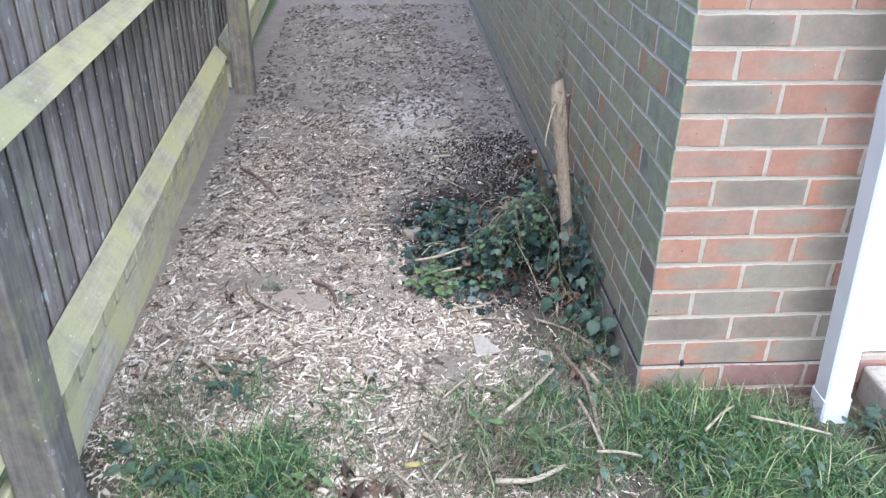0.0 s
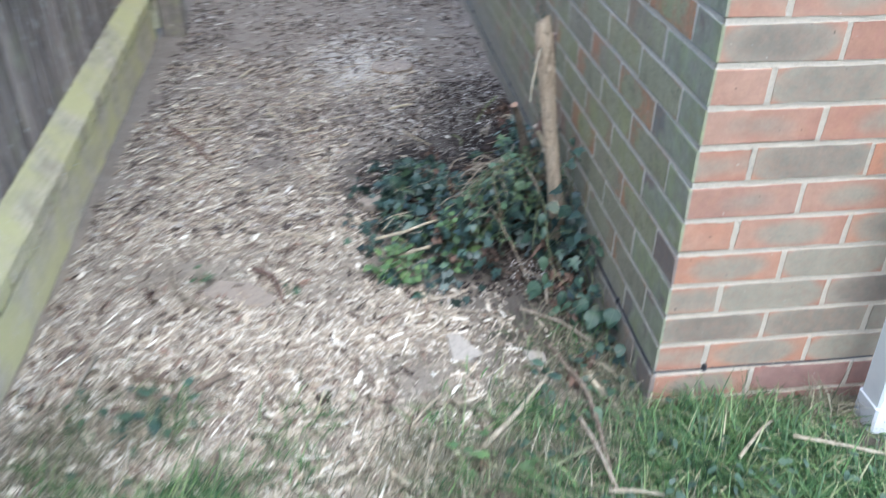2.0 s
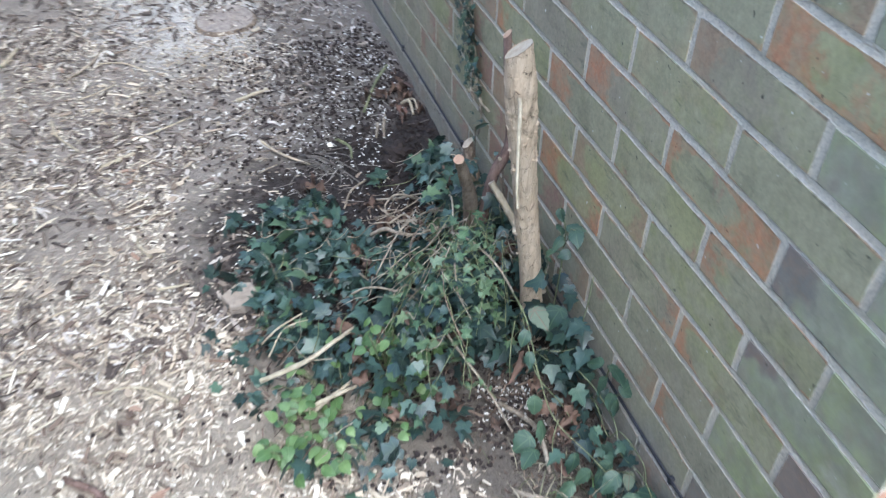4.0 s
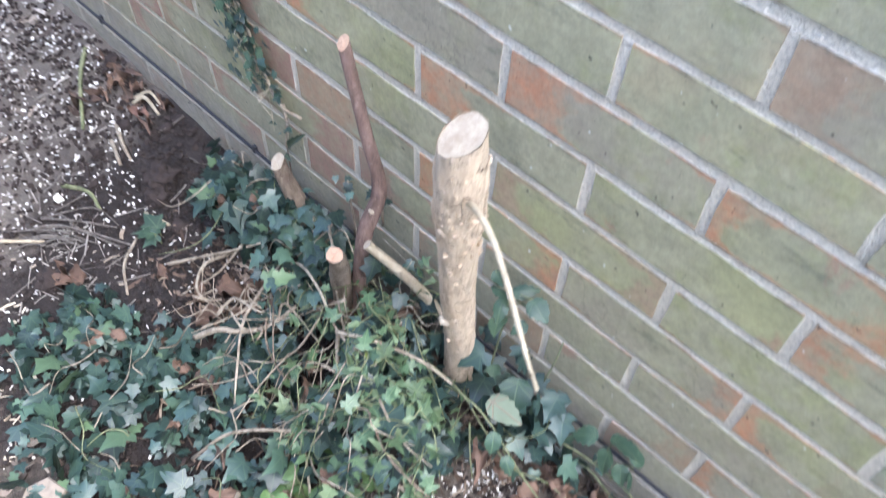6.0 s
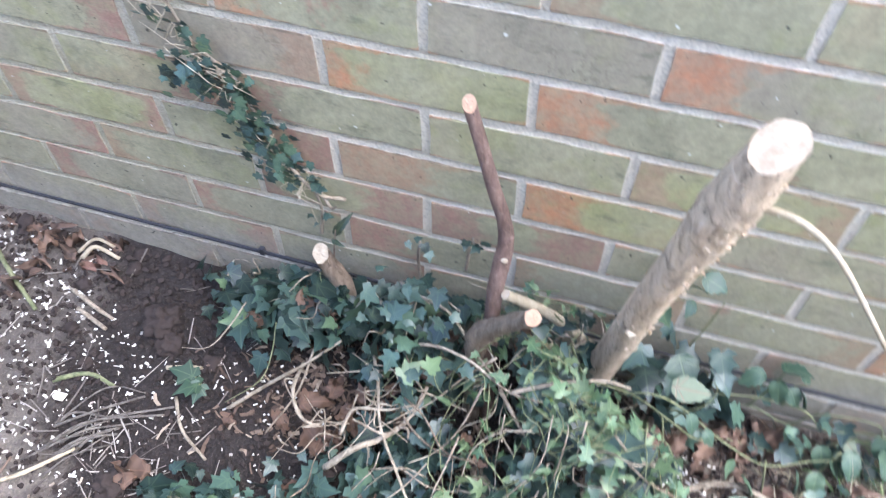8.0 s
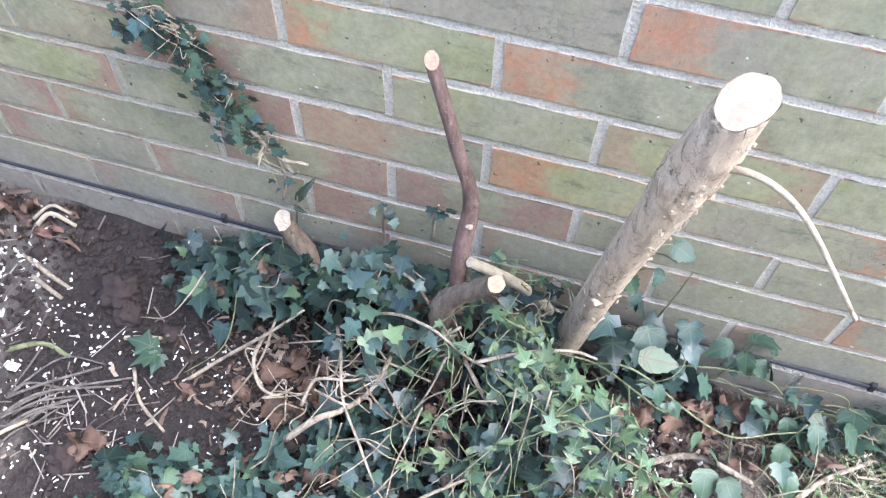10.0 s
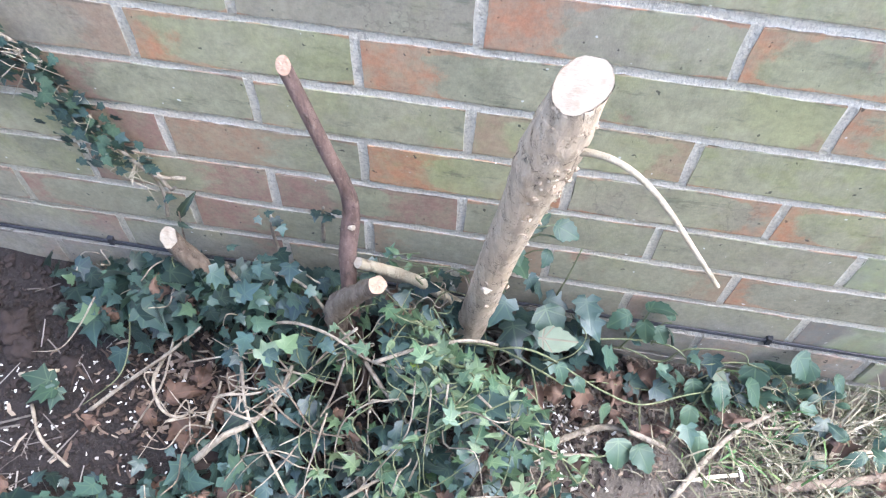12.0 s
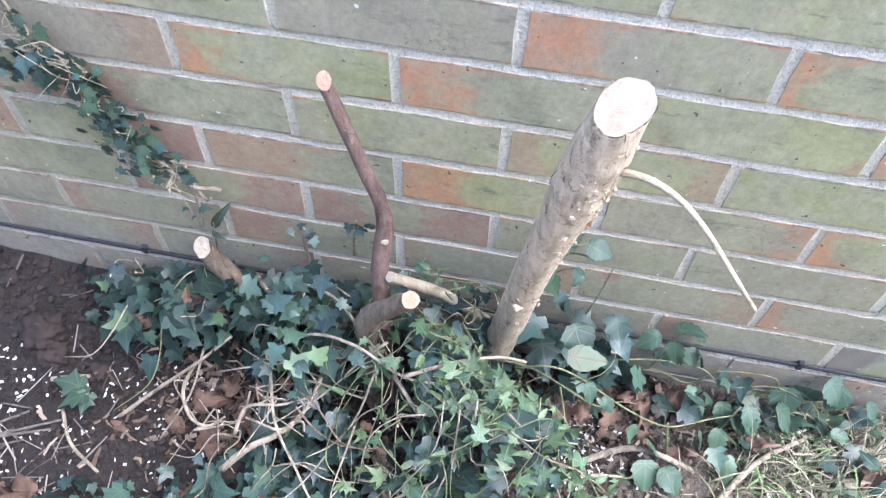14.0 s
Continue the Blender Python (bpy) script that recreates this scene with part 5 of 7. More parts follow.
def bramble():
    rnd = random.Random(41)
    b = thing("bramble", (-0.10, 0.45, -0.09), "thin trailing weed with toothed green leaves by the wall", "plant")
    stems = [
        [(-0.115, 0.615, 0.08), (-0.12, 0.58, 0.11), (-0.115, 0.54, 0.085), (-0.12, 0.47, 0.03), (-0.115, 0.41, -0.01), (-0.085, 0.35, -0.03), (-0.06, 0.30, -0.05)],
        [(-0.04, 0.49, 0.0), (-0.035, 0.43, 0.012), (-0.03, 0.37, 0.0), (-0.035, 0.33, -0.03), (-0.03, 0.27, -0.015), (-0.03, 0.20, -0.05)],
        [(-0.13, 0.56, 0.08), (-0.14, 0.545, 0.02), (-0.14, 0.535, -0.05)],
        [(-0.035, 0.40, 0.008), (-0.02, 0.395, 0.035), (-0.022, 0.385, 0.05)],
        [(-0.11, 0.41, -0.01), (-0.12, 0.40, -0.05), (-0.12, 0.39, -0.09)],
        [(-0.06, 0.31, -0.03), (-0.09, 0.33, -0.08), (-0.12, 0.33, -0.09)],
        [(-0.012, 0.54, 0.03), (-0.014, 0.53, 0.11), (-0.016, 0.525, 0.18)],
        [(-0.095, 0.663, 0.05), (-0.10, 0.60, 0.058), (-0.11, 0.54, 0.03), (-0.105, 0.50, -0.01), (-0.07, 0.46, -0.06), (-0.07, 0.383, -0.06), (-0.055, 0.345, -0.065)],
        [(-0.035, 0.48, -0.065), (-0.03, 0.435, -0.025), (-0.032, 0.376, -0.045), (-0.03, 0.35, 0.0), (-0.03, 0.284, 0.012), (-0.03, 0.262, -0.02)],
        [(-0.03, 0.435, -0.028), (-0.028, 0.425, 0.02), (-0.026, 0.42, 0.075)],
        [(-0.045, 0.33, -0.08), (-0.04, 0.31, -0.05), (-0.035, 0.29, -0.03)],
    ]
    for i, pts in enumerate(stems):
        part("stem", rod(curve(pts, 5), (0.0015, 0.0010), 6, 0.1, i), M_GREEN_STEM, b, smooth=True)
    kinds = [toothed_mesh("weed_leaf", M_WEED, s, w, 0.10, f, d) for s, w, f, d in ((51, 0.34, 0.3, 0.35), (52, 0.30, -0.1, 0.5), (53, 0.42, 0.25, 0.45))]
    kinds.append(toothed_mesh("weed_leaf", M_WEED, 55, 0.50, 0.08, 0.2, 0.35))
    pale = toothed_mesh("pale_leaf", M_PALE_LEAF, 54, 0.32, 0.03, 0.15, 0.12)
    spots = [
        (0, (-0.12, 0.53, 0.085), 0.036, 130, -45), (1, (-0.125, 0.505, 0.06), 0.034, 160, -40),
        (2, (-0.022, 0.40, 0.035), 0.032, 130, -30), (2, (-0.020, 0.385, 0.052), 0.040, 290, 10), (1, (-0.026, 0.385, 0.04), 0.038, 170, -55),
        (2, (-0.05, 0.262, -0.03), 0.055, 150, -35), (2, (-0.028, 0.225, -0.035), 0.052, 230, -15), (0, (-0.055, 0.30, -0.03), 0.05, 110, -30),
        (0, (-0.075, 0.32, -0.04), 0.055, 180, -50), (1, (-0.10, 0.36, -0.04), 0.05, 150, -60), (0, (-0.13, 0.46, 0.0), 0.045, 160, -65),
        (1, (-0.13, 0.43, -0.03), 0.05, 180, -50), (2, (-0.15, 0.40, -0.06), 0.045, 120, -10), (0, (-0.10, 0.29, -0.06), 0.04, 200, -20),
        (0, (-0.06, 0.18, -0.06), 0.035, 180, -10),
        (3, (-0.022, 0.250, -0.025), 0.050, 100, -42), (3, (-0.020, 0.210, 0.012), 0.048, 140, -35), (3, (-0.020, 0.185, 0.0), 0.044, 60, -40),
        (0, (-0.024, 0.440, 0.062), 0.042, 30, -30), (0, (-0.024, 0.425, 0.080), 0.050, 190, -5), (0, (-0.026, 0.420, 0.055), 0.042, 110, -50),
        (0, (-0.050, 0.330, -0.045), 0.046, 110, -40), (1, (-0.060, 0.310, -0.050), 0.046, 140, -45), (0, (-0.085, 0.330, -0.055), 0.042, 90, -35),
        (1, (-0.120, 0.320, -0.055), 0.050, 100, -30), (3, (-0.145, 0.425, -0.060), 0.048, 100, -25), (2, (-0.020, 0.140, -0.035), 0.036, 150, -30),
    ]
    for k, p, s, head, tilt in spots:
        ob = under(new("leaf", kinds[k]), b)
        ob.matrix_basis = leaf_pose(Vector(p), s * 0.88, head, tilt, rnd.gauss(0, 22))
    sprout = [(-0.040, 0.618, 0.256), (-0.040, 0.591, 0.238), (-0.038, 0.566, 0.252), (-0.042, 0.599, 0.180), (-0.036, 0.621, 0.219), (-0.040, 0.565, 0.205), (-0.036, 0.580, 0.225), (-0.034, 0.605, 0.205)]
    part("stem", rod(curve([(-0.030, 0.610, 0.02), (-0.032, 0.602, 0.12), (-0.036, 0.596, 0.22)], 5), (0.0018, 0.001), 6, 0.1, 77), M_GREEN_STEM, b, smooth=True)
    for i, p in enumerate(sprout):
        root = Vector((-0.034, 0.598, p[2] - 0.035))
        part("stem", rod([root, root.lerp(Vector(p), 0.5) + Vector((0, 0, 0.006)), Vector(p)], (0.001, 0.0007), 5), M_GREEN_STEM, b, smooth=True)
        ob = under(new("leaf", kinds[i % 3]), b)
        ob.matrix_basis = leaf_pose(Vector(p), rnd.uniform(0.022, 0.036), rnd.uniform(60, 230), rnd.gauss(-15, 20), rnd.gauss(0, 25))
    broad = toothed_mesh("broad_leaf", M_WEED, 57, 0.46, 0.05, 0.2, 0.3)
    ob = under(new("leaf", broad), b)
    ob.matrix_basis = leaf_pose(Vector((-0.048, 0.553, 0.092)), 0.046, 120, -25, 10)
    ob = under(new("leaf", pale), b)
    ob.matrix_basis = leaf_pose(Vector((-0.100, 0.558, 0.104)), 0.050, 186, -6, 20)
    tagged(ob, "pale withered leaf with a brown middle")
    ob = under(new("leaf", pale), b)
    ob.matrix_basis = leaf_pose(Vector((-0.030, 0.305, -0.045)), 0.032, 150, -20, 20)
    tagged(ob, "pale curled withered leaf")
    return b


def weed_clump(x, y, r, count, size, label, seed, outline=ROUND, mat=None, tall=(0.015, 0.05)):
    rnd = random.Random(seed)
    w = thing("weed", (x, y, ground_z(x, y)), label, "plant", "weeds in the grass")
    kinds = [leaf_mesh("weed_leaf", outline, mat or M_YOUNG, seed + s, fold=0.12, droop=0.3) if outline is LOBED else toothed_mesh("weed_leaf", mat or M_YOUNG, seed + s, 0.40 if outline is ROUND else 0.27, 0.07, 0.15, 0.4) for s in range(3)]
    for i in range(count):
        a, d = rnd.uniform(0, 6.3), r * math.sqrt(rnd.random())
        px, py = x + d * math.cos(a), y + d * math.sin(a)
        h = rnd.uniform(*tall)
        top = on_ground(px, py, h)
        part("stalk", rod([on_ground(x + (px - x) * 0.5, y + (py - y) * 0.5, -0.003), top], 0.0012, 5), M_GREEN_STEM, w)
        ob = under(new("leaf", kinds[i % 3]), w)
        ob.matrix_basis = leaf_pose(top, rnd.uniform(*size), math.degrees(a) - 90 + rnd.gauss(0, 40), rnd.gauss(-8, 18), rnd.gauss(0, 15))
    return w


ivy_patch()
wall_ivy()
bramble()
weed_clump(-0.42, 0.60, 0.13, 64, (0.018, 0.034), "bright green low weed leaves at the ivy's edge", 61, ROUND, M_BRIGHT)
weed_clump(-0.31, 0.64, 0.07, 26, (0.02, 0.034), "bright green young leaves among the ivy", 116, ROUND, M_BRIGHT, (0.05, 0.13))
weed_clump(-0.50, 0.54, 0.08, 22, (0.02, 0.032), "bright green low weed leaves on the soil", 64, ROUND, M_BRIGHT)
weed_clump(-0.28, 0.655, 0.045, 14, (0.026, 0.040), "glossy round green weed leaves in the ivy", 97, ROUND, M_BRIGHT, (0.04, 0.09))
weed_clump(-0.95, -0.33, 0.09, 12, (0.03, 0.06), "broad green weed leaves in the grass", 67, OVAL, M_WEED)
weed_clump(-1.05, 0.05, 0.09, 16, (0.022, 0.045), "green weed leaves among splinters", 101, OVAL, M_WEED, (0.02, 0.06))
weed_clump(0.06, -0.24, 0.12, 30, (0.018, 0.034), "small green weed leaves in long grass", 104, OVAL, M_WEED, (0.05, 0.09))
weed_clump(-0.22, -0.20, 0.14, 26, (0.02, 0.036), "small green weed leaves among dry sticks", 107, OVAL, M_WEED, (0.02, 0.05))
weed_clump(-0.368, -0.142, 0.07, 12, (0.024, 0.042), "broad green weed leaves among dry sticks", 119, OVAL, M_BRIGHT, (0.02, 0.05))
weed_clump(-0.14, 0.06, 0.09, 18, (0.022, 0.04), "dark green weed leaves at the wall corner", 122, OVAL, M_WEED, (0.02, 0.06))
weed_clump(-0.88, -0.26, 0.10, 22, (0.018, 0.036), "low green weed leaves at the edge of the chips", 110, OVAL, M_BRIGHT, (0.02, 0.05))
weed_clump(0.34, -0.30, 0.14, 26, (0.016, 0.03), "small green weed leaves in long grass", 113, OVAL, M_WEED, (0.05, 0.10))
weed_clump(-1.15, -0.20, 0.12, 18, (0.03, 0.06), "broad green weed leaves beside the fence", 70, OVAL, M_WEED)
weed_clump(0.62, -0.27, 0.13, 54, (0.024, 0.042), "small round green leaves below the downpipe", 73, ROUND, M_WEED, (0.05, 0.13))
weed_clump(0.02, -0.10, 0.10, 16, (0.02, 0.034), "pale green weed leaves in dry grass at the corner", 94, OVAL, M_WEED, (0.04, 0.08))
weed_clump(0.10, -0.30, 0.10, 18, (0.014, 0.024), "small clover-like leaves in the grass", 76, ROUND, M_WEED)
weed_clump(-1.02, 0.56, 0.03, 5, (0.02, 0.03), "tiny green seedling among wood chips", 79)
weed_clump(-0.78, 0.47, 0.025, 5, (0.015, 0.025), "tiny dark green seedling among wood chips", 82, ROUND, M_WEED)
weed_clump(-0.19, 1.18, 0.015, 3, (0.032, 0.045), "single star-shaped green leaf on dark soil", 85, LOBED, M_WEED)
weed_clump(-1.18, 0.10, 0.08, 10, (0.02, 0.035), "low green weed leaves among wood chips", 88, OVAL, M_WEED)
weed_clump(-0.05, 0.10, 0.06, 10, (0.02, 0.035), "pale green weed leaves at the wall corner", 91, OVAL, M_WEED)

# ---- sticks and dead leaves ----


def stick(points, r, label, seed, mat=None):
    pts = [on_ground(x, y, r * 0.8 + z) for x, y, z in points]
    return solid("stick", rod(curve(pts, 5), (r, r * 0.75), 8, 0.16, seed), mat or M_STEM, label, "stick", "sticks on the ground", smooth=True)


PALE_STICK, BROWN_STICK = "pale dry stick lying on the grass", "thin brown twig lying on the soil"
stick([(-0.375, -0.09, 0.012), (-0.30, -0.02, 0.02), (-0.195, 0.10, 0.014)], 0.007, PALE_STICK, 1, M_TWIG)
stick([(-0.41, -0.315, 0.02), (-0.33, -0.325, 0.03), (-0.245, -0.285, 0.03)], 0.007, PALE_STICK, 2, M_TWIG)
stick([(-0.174, 0.220, 0.01), (-0.150, 0.115, 0.02), (-0.128, 0.015, 0.03), (-0.147, -0.207, 0.035), (-0.186, -0.358, 0.02)], 0.0065, "long brown stick lying in the grass", 3, M_DARK_STEM)
stick([(-0.170, -0.062, 0.05), (-0.160, -0.15, 0.055), (-0.146, -0.245, 0.04)], 0.005, PALE_STICK, 4)
stick([(-0.278, -0.181, 0.03), (-0.221, -0.169, 0.05), (-0.167, -0.147, 0.055)], 0.0045, "greenish yellow twig lying in grass", 41, M_GREEN_STEM)
stick([(-0.463, -0.210, 0.02), (-0.489, -0.273, 0.025), (-0.513, -0.341, 0.01)], 0.0045, PALE_STICK, 42)
stick([(-0.463, -0.210, 0.018), (-0.52, -0.26, 0.02), (-0.567, -0.322, 0.01)], 0.004, PALE_STICK, 43, M_TWIG)
stick([(-0.421, 0.047, 0.01), (-0.38, 0.022, 0.015), (-0.342, -0.003, 0.01)], 0.0055, PALE_STICK, 44)
stick([(-0.510, -0.012, 0.01), (-0.475, 0.03, 0.015), (-0.441, 0.072, 0.01)], 0.0035, PALE_STICK, 45, M_TWIG)
stick([(-0.164, -0.249, 0.04), (-0.11, -0.262, 0.05), (-0.062, -0.268, 0.04)], 0.004, PALE_STICK, 46, M_TWIG)
stick([(-0.101, 0.149, 0.02), (-0.074, 0.097, 0.045), (-0.051, 0.065, 0.04)], 0.002, "thin white twig at the wall corner", 47, M_TWIG)
stick([(-0.578, -0.250, 0.01), (-0.56, -0.30, 0.015), (-0.538, -0.348, 0.01)], 0.0035, BROWN_STICK, 48)
stick([(-0.636, -0.265, 0.01), (-0.593, -0.320, 0.012)], 0.0035, PALE_STICK, 49, M_TWIG)
stick([(-0.566, -0.137, 0.012), (-0.534, -0.178, 0.014)], 0.0065, PALE_STICK, 50, M_TWIG)
stick([(-1.215, 0.283, 0.004), (-1.23, 0.19, 0.012), (-1.248, 0.094, 0.006)], 0.0065, BROWN_STICK, 51)
stick([(-1.160, 0.200, 0.006), (-1.11, 0.13, 0.016), (-1.076, 0.062, 0.008)], 0.006, BROWN_STICK, 52)
stick([(-1.123, 0.205, 0.004), (-1.07, 0.19, 0.01), (-1.027, 0.175, 0.004)], 0.007, BROWN_STICK, 53, M_DARK_STEM)
stick([(-1.120, 0.148, 0.004), (-1.06, 0.135, 0.01), (-1.013, 0.130, 0.004)], 0.007, BROWN_STICK, 54, M_DARK_STEM)
stick([(-0.977, 0.141, 0.004), (-0.94, 0.16, 0.01), (-0.907, 0.188, 0.006)], 0.009, "short thick brown stick among wood chips", 55, M_DARK_STEM)
stick([(-0.962, -0.146, 0.01), (-0.955, -0.10, 0.014), (-0.950, -0.055, 0.008)], 0.0065, PALE_STICK, 56, M_TWIG)
stick([(-0.24, -0.15, 0.01), (-0.16, -0.12, 0.02), (-0.08, -0.13, 0.01)], 0.005, PALE_STICK, 5, M_TWIG)
stick([(-0.52, -0.28, 0.004), (-0.49, -0.12, 0.01), (-0.46, -0.02, 0.006)], 0.005, PALE_STICK, 6, M_TWIG)
stick([(0.10, -0.22, 0.07), (0.16, -0.17, 0.08), (0.20, -0.14, 0.075)], 0.004, PALE_STICK, 7, M_TWIG)
stick([(0.22, -0.19, 0.085), (0.30, -0.22, 0.08), (0.40, -0.245, 0.065)], 0.004, PALE_STICK, 8, M_TWIG)
stick([(-0.89, 0.61, 0.0), (-0.83, 0.55, 0.008), (-0.80, 0.45, 0.002)], 0.007, BROWN_STICK, 9, M_SMOOTH_BARK)
stick([(-1.10, 0.62, 0.0), (-1.06, 0.50, 0.012), (-0.97, 0.42, 0.006)], 0.006, BROWN_STICK, 10)
stick([(-1.25, 1.55, 0.0), (-1.16, 1.42, 0.01), (-1.08, 1.28, 0.0)], 0.007, BROWN_STICK, 11, M_SMOOTH_BARK)
stick([(-0.452, 1.642, 0.0), (-0.41, 1.650, 0.006), (-0.363, 1.668, 0.0)], 0.006, PALE_STICK, 12, M_TWIG)
stick([(-0.80, 1.45, 0.0), (-0.72, 1.48, 0.004)], 0.006, PALE_STICK, 13, M_TWIG)
stick([(-1.04, 2.02, 0.0), (-1.0, 2.10, 0.008)], 0.006, PALE_STICK, 14, M_TWIG)
stick([(-0.539, 0.777, 0.02), (-0.50, 0.795, 0.035), (-0.44, 0.827, 0.03)], 0.0022, "thin white twig lying on ivy", 15, M_TWIG)
stick([(-0.530, 0.745, 0.02), (-0.49, 0.790, 0.035), (-0.43, 0.805, 0.03)], 0.0022, "thin white twig lying on ivy", 33, M_TWIG)
stick([(-0.555, 0.686, 0.03), (-0.47, 0.692, 0.045), (-0.42, 0.710, 0.05), (-0.368, 0.735, 0.05)], 0.0050, "thick pale stick lying over weeds", 16, M_TWIG)
stick([(-0.40, 0.645, 0.02), (-0.345, 0.690, 0.05), (-0.294, 0.728, 0.06), (-0.225, 0.766, 0.08)], 0.008, "brown woody stem lying in ivy", 34, M_DARK_STEM)
stick([(-0.495, 0.603, 0.02), (-0.44, 0.606, 0.035), (-0.385, 0.617, 0.03)], 0.0045, PALE_STICK, 17, M_TWIG)
stick([(-0.49, 0.592, 0.015), (-0.44, 0.612, 0.030), (-0.38, 0.640, 0.03)], 0.004, PALE_STICK, 35, M_TWIG)
stick([(-0.41, 0.345, 0.004), (-0.34, 0.34, 0.01), (-0.25, 0.31, 0.008)], 0.004, BROWN_STICK, 18)
stick([(-0.21, 0.35, 0.005), (-0.12, 0.28, 0.015), (-0.06, 0.20, 0.01)], 0.0045, BROWN_STICK, 19)
stick([(-0.165, 0.52, 0.0), (-0.13, 0.44, 0.02), (-0.14, 0.36, 0.01)], 0.005, PALE_STICK, 20)
stick([(-0.18, 1.245, 0.0), (-0.17, 1.21, 0.004), (-0.163, 1.184, 0.0)], 0.0035, PALE_STICK, 21, M_TWIG)
stick([(-0.10, 1.45, 0.0), (-0.12, 1.40, 0.006), (-0.13, 1.36, 0.0)], 0.004, BROWN_STICK, 22)
stick([(-0.13, 1.42, 0.0), (-0.15, 1.36, 0.005)], 0.004, PALE_STICK, 23)
stick([(-0.046, 1.615, 0.0), (-0.09, 1.57, 0.01), (-0.149, 1.484, 0.0)], 0.0045, "greenish yellow twig lying on dark soil", 28, M_GREEN_STEM)
stick([(-0.245, 1.395, 0.0), (-0.222, 1.35, 0.006), (-0.228, 1.305, 0.0)], 0.004, "greenish yellow twig lying on dark soil", 29, M_GREEN_STEM)
stick([(-0.06, 1.44, 0.01), (-0.045, 1.42, 0.02), (-0.045, 1.385, 0.008)], 0.0040, "curved pale peeled twig by the wall", 30, M_TWIG)
stick([(-0.05, 1.455, 0.01), (-0.03, 1.43, 0.018), (-0.03, 1.40, 0.01)], 0.003, "curved pale peeled twig by the wall", 31, M_TWIG)
stick([(-0.12, 0.16, 0.01), (-0.10, 0.06, 0.02), (-0.06, -0.02, 0.01)], 0.008, "thick pale stick lying in dry grass", 32, M_TWIG)
rk = random.Random(24)
for i in range(13):
    a, b, side = rk.uniform(0.0, 0.45), rk.uniform(0.55, 1.0), rk.gauss(0, 0.022)
    p, q = Vector((-0.385, 1.375)).lerp(Vector((-0.229, 1.22)), a), Vector((-0.385, 1.375)).lerp(Vector((-0.229, 1.22)), b)
    stick([(p.x + side, p.y + side, 0.002), ((p.x + q.x) / 2 + rk.gauss(0, 0.006) + side, (p.y + q.y) / 2 + side, 0.010 + 0.001 * i), (q.x + side * 0.5, q.y + side * 0.5 + rk.gauss(0, 0.012), 0.003)], rk.uniform(0.0014, 0.0026), "thin grey dry stick in a loose bundle on dark soil", 200 + i, M_GREY_STICK)
rs = random.Random(77)
for i in range(46):
    x, y = rs.uniform(-1.25, -0.2), rs.uniform(-0.5, 1.9)
    a, l = rs.uniform(0, 6.3), rs.uniform(0.05, 0.17)
    if ivy_density(x, y) > 0.2:
        continue
    stick([(x, y, 0.004), (x + l * 0.5 * math.cos(a), y + l * 0.5 * math.sin(a), 0.010), (x + l * math.cos(a + 0.2), y + l * math.sin(a + 0.2), 0.004)], rs.uniform(0.002, 0.0045), BROWN_STICK if i % 2 else "thin pale twig lying among wood chips", 100 + i, M_STEM if i % 2 else M_TWIG)

DEAD = [toothed_mesh("dead_leaf", M_DEAD, s, w, 0.14, f, d, c, 0.42) for s, w, f, d, c in ((1, 0.34, 0.7, 0.8, 0.5), (2, 0.42, 0.9, 0.6, -0.6), (3, 0.30, -0.7, -0.8, 0.4), (4, 0.38, 0.5, 1.2, 0.6))]


def dead_leaf(x, y, size, heading, tilt, kind, lift=0.006, label="curled brown dead leaf lying on the soil"):
    ob = new("dead_leaf", DEAD[kind % 4])
    ob.matrix_basis = leaf_pose(on_ground(x, y, lift + size * 0.12), size, heading, tilt, 12 * (kind % 5) - 24)
    return tagged(ob, label, "dead leaf", "dead leaves")


for i, (x, y, s, lift) in enumerate(((-0.035, 1.575, 0.035, 0.004), (-0.04, 1.50, 0.04, 0.006), (-0.20, 1.06, 0.05, 0.012), (-0.185, 1.03, 0.055, 0.02), (-0.165, 0.99, 0.05, 0.02), (-0.23, 0.98, 0.05, 0.01),
                                     (-0.29, 0.99, 0.05, 0.006), (-0.26, 0.82, 0.05, 0.01), (-0.31, 0.70, 0.055, 0.02), (-0.33, 0.645, 0.05, 0.02), (-0.10, 0.73, 0.045, 0.13), (-0.05, 0.47, 0.05, 0.01), (-0.055, 0.43, 0.045, 0.02), (-0.04, 0.40, 0.05, 0.012),
                                     (-0.07, 0.46, 0.04, 0.03), (-0.09, 0.42, 0.05, 0.008), (-0.10, 0.50, 0.05, 0.03), (-0.09, 0.12, 0.055, 0.02), (-0.68, 0.09, 0.05, 0.004), (-0.69, -0.30, 0.05, 0.006), (-0.66, -0.33, 0.06, 0.01), (-0.75, -0.27, 0.05, 0.008),
                                     (-0.37, -0.17, 0.05, 0.01), (-0.33, -0.22, 0.045, 0.012), (-1.13, 0.52, 0.05, 0.004), (-0.16, 0.08, 0.04, 0.02), (-0.36, 1.21, 0.05, 0.006), (-0.33, 1.19, 0.055, 0.01), (-0.22, 1.12, 0.035, 0.004), (-0.46, 0.86, 0.05, 0.01), (-0.27, 0.53, 0.05, 0.03), (-0.20, 0.47, 0.04, 0.01))):
    dead_leaf(x, y, s * 0.78, (i * 67) % 360, (i * 23) % 40 - 15, i, lift)


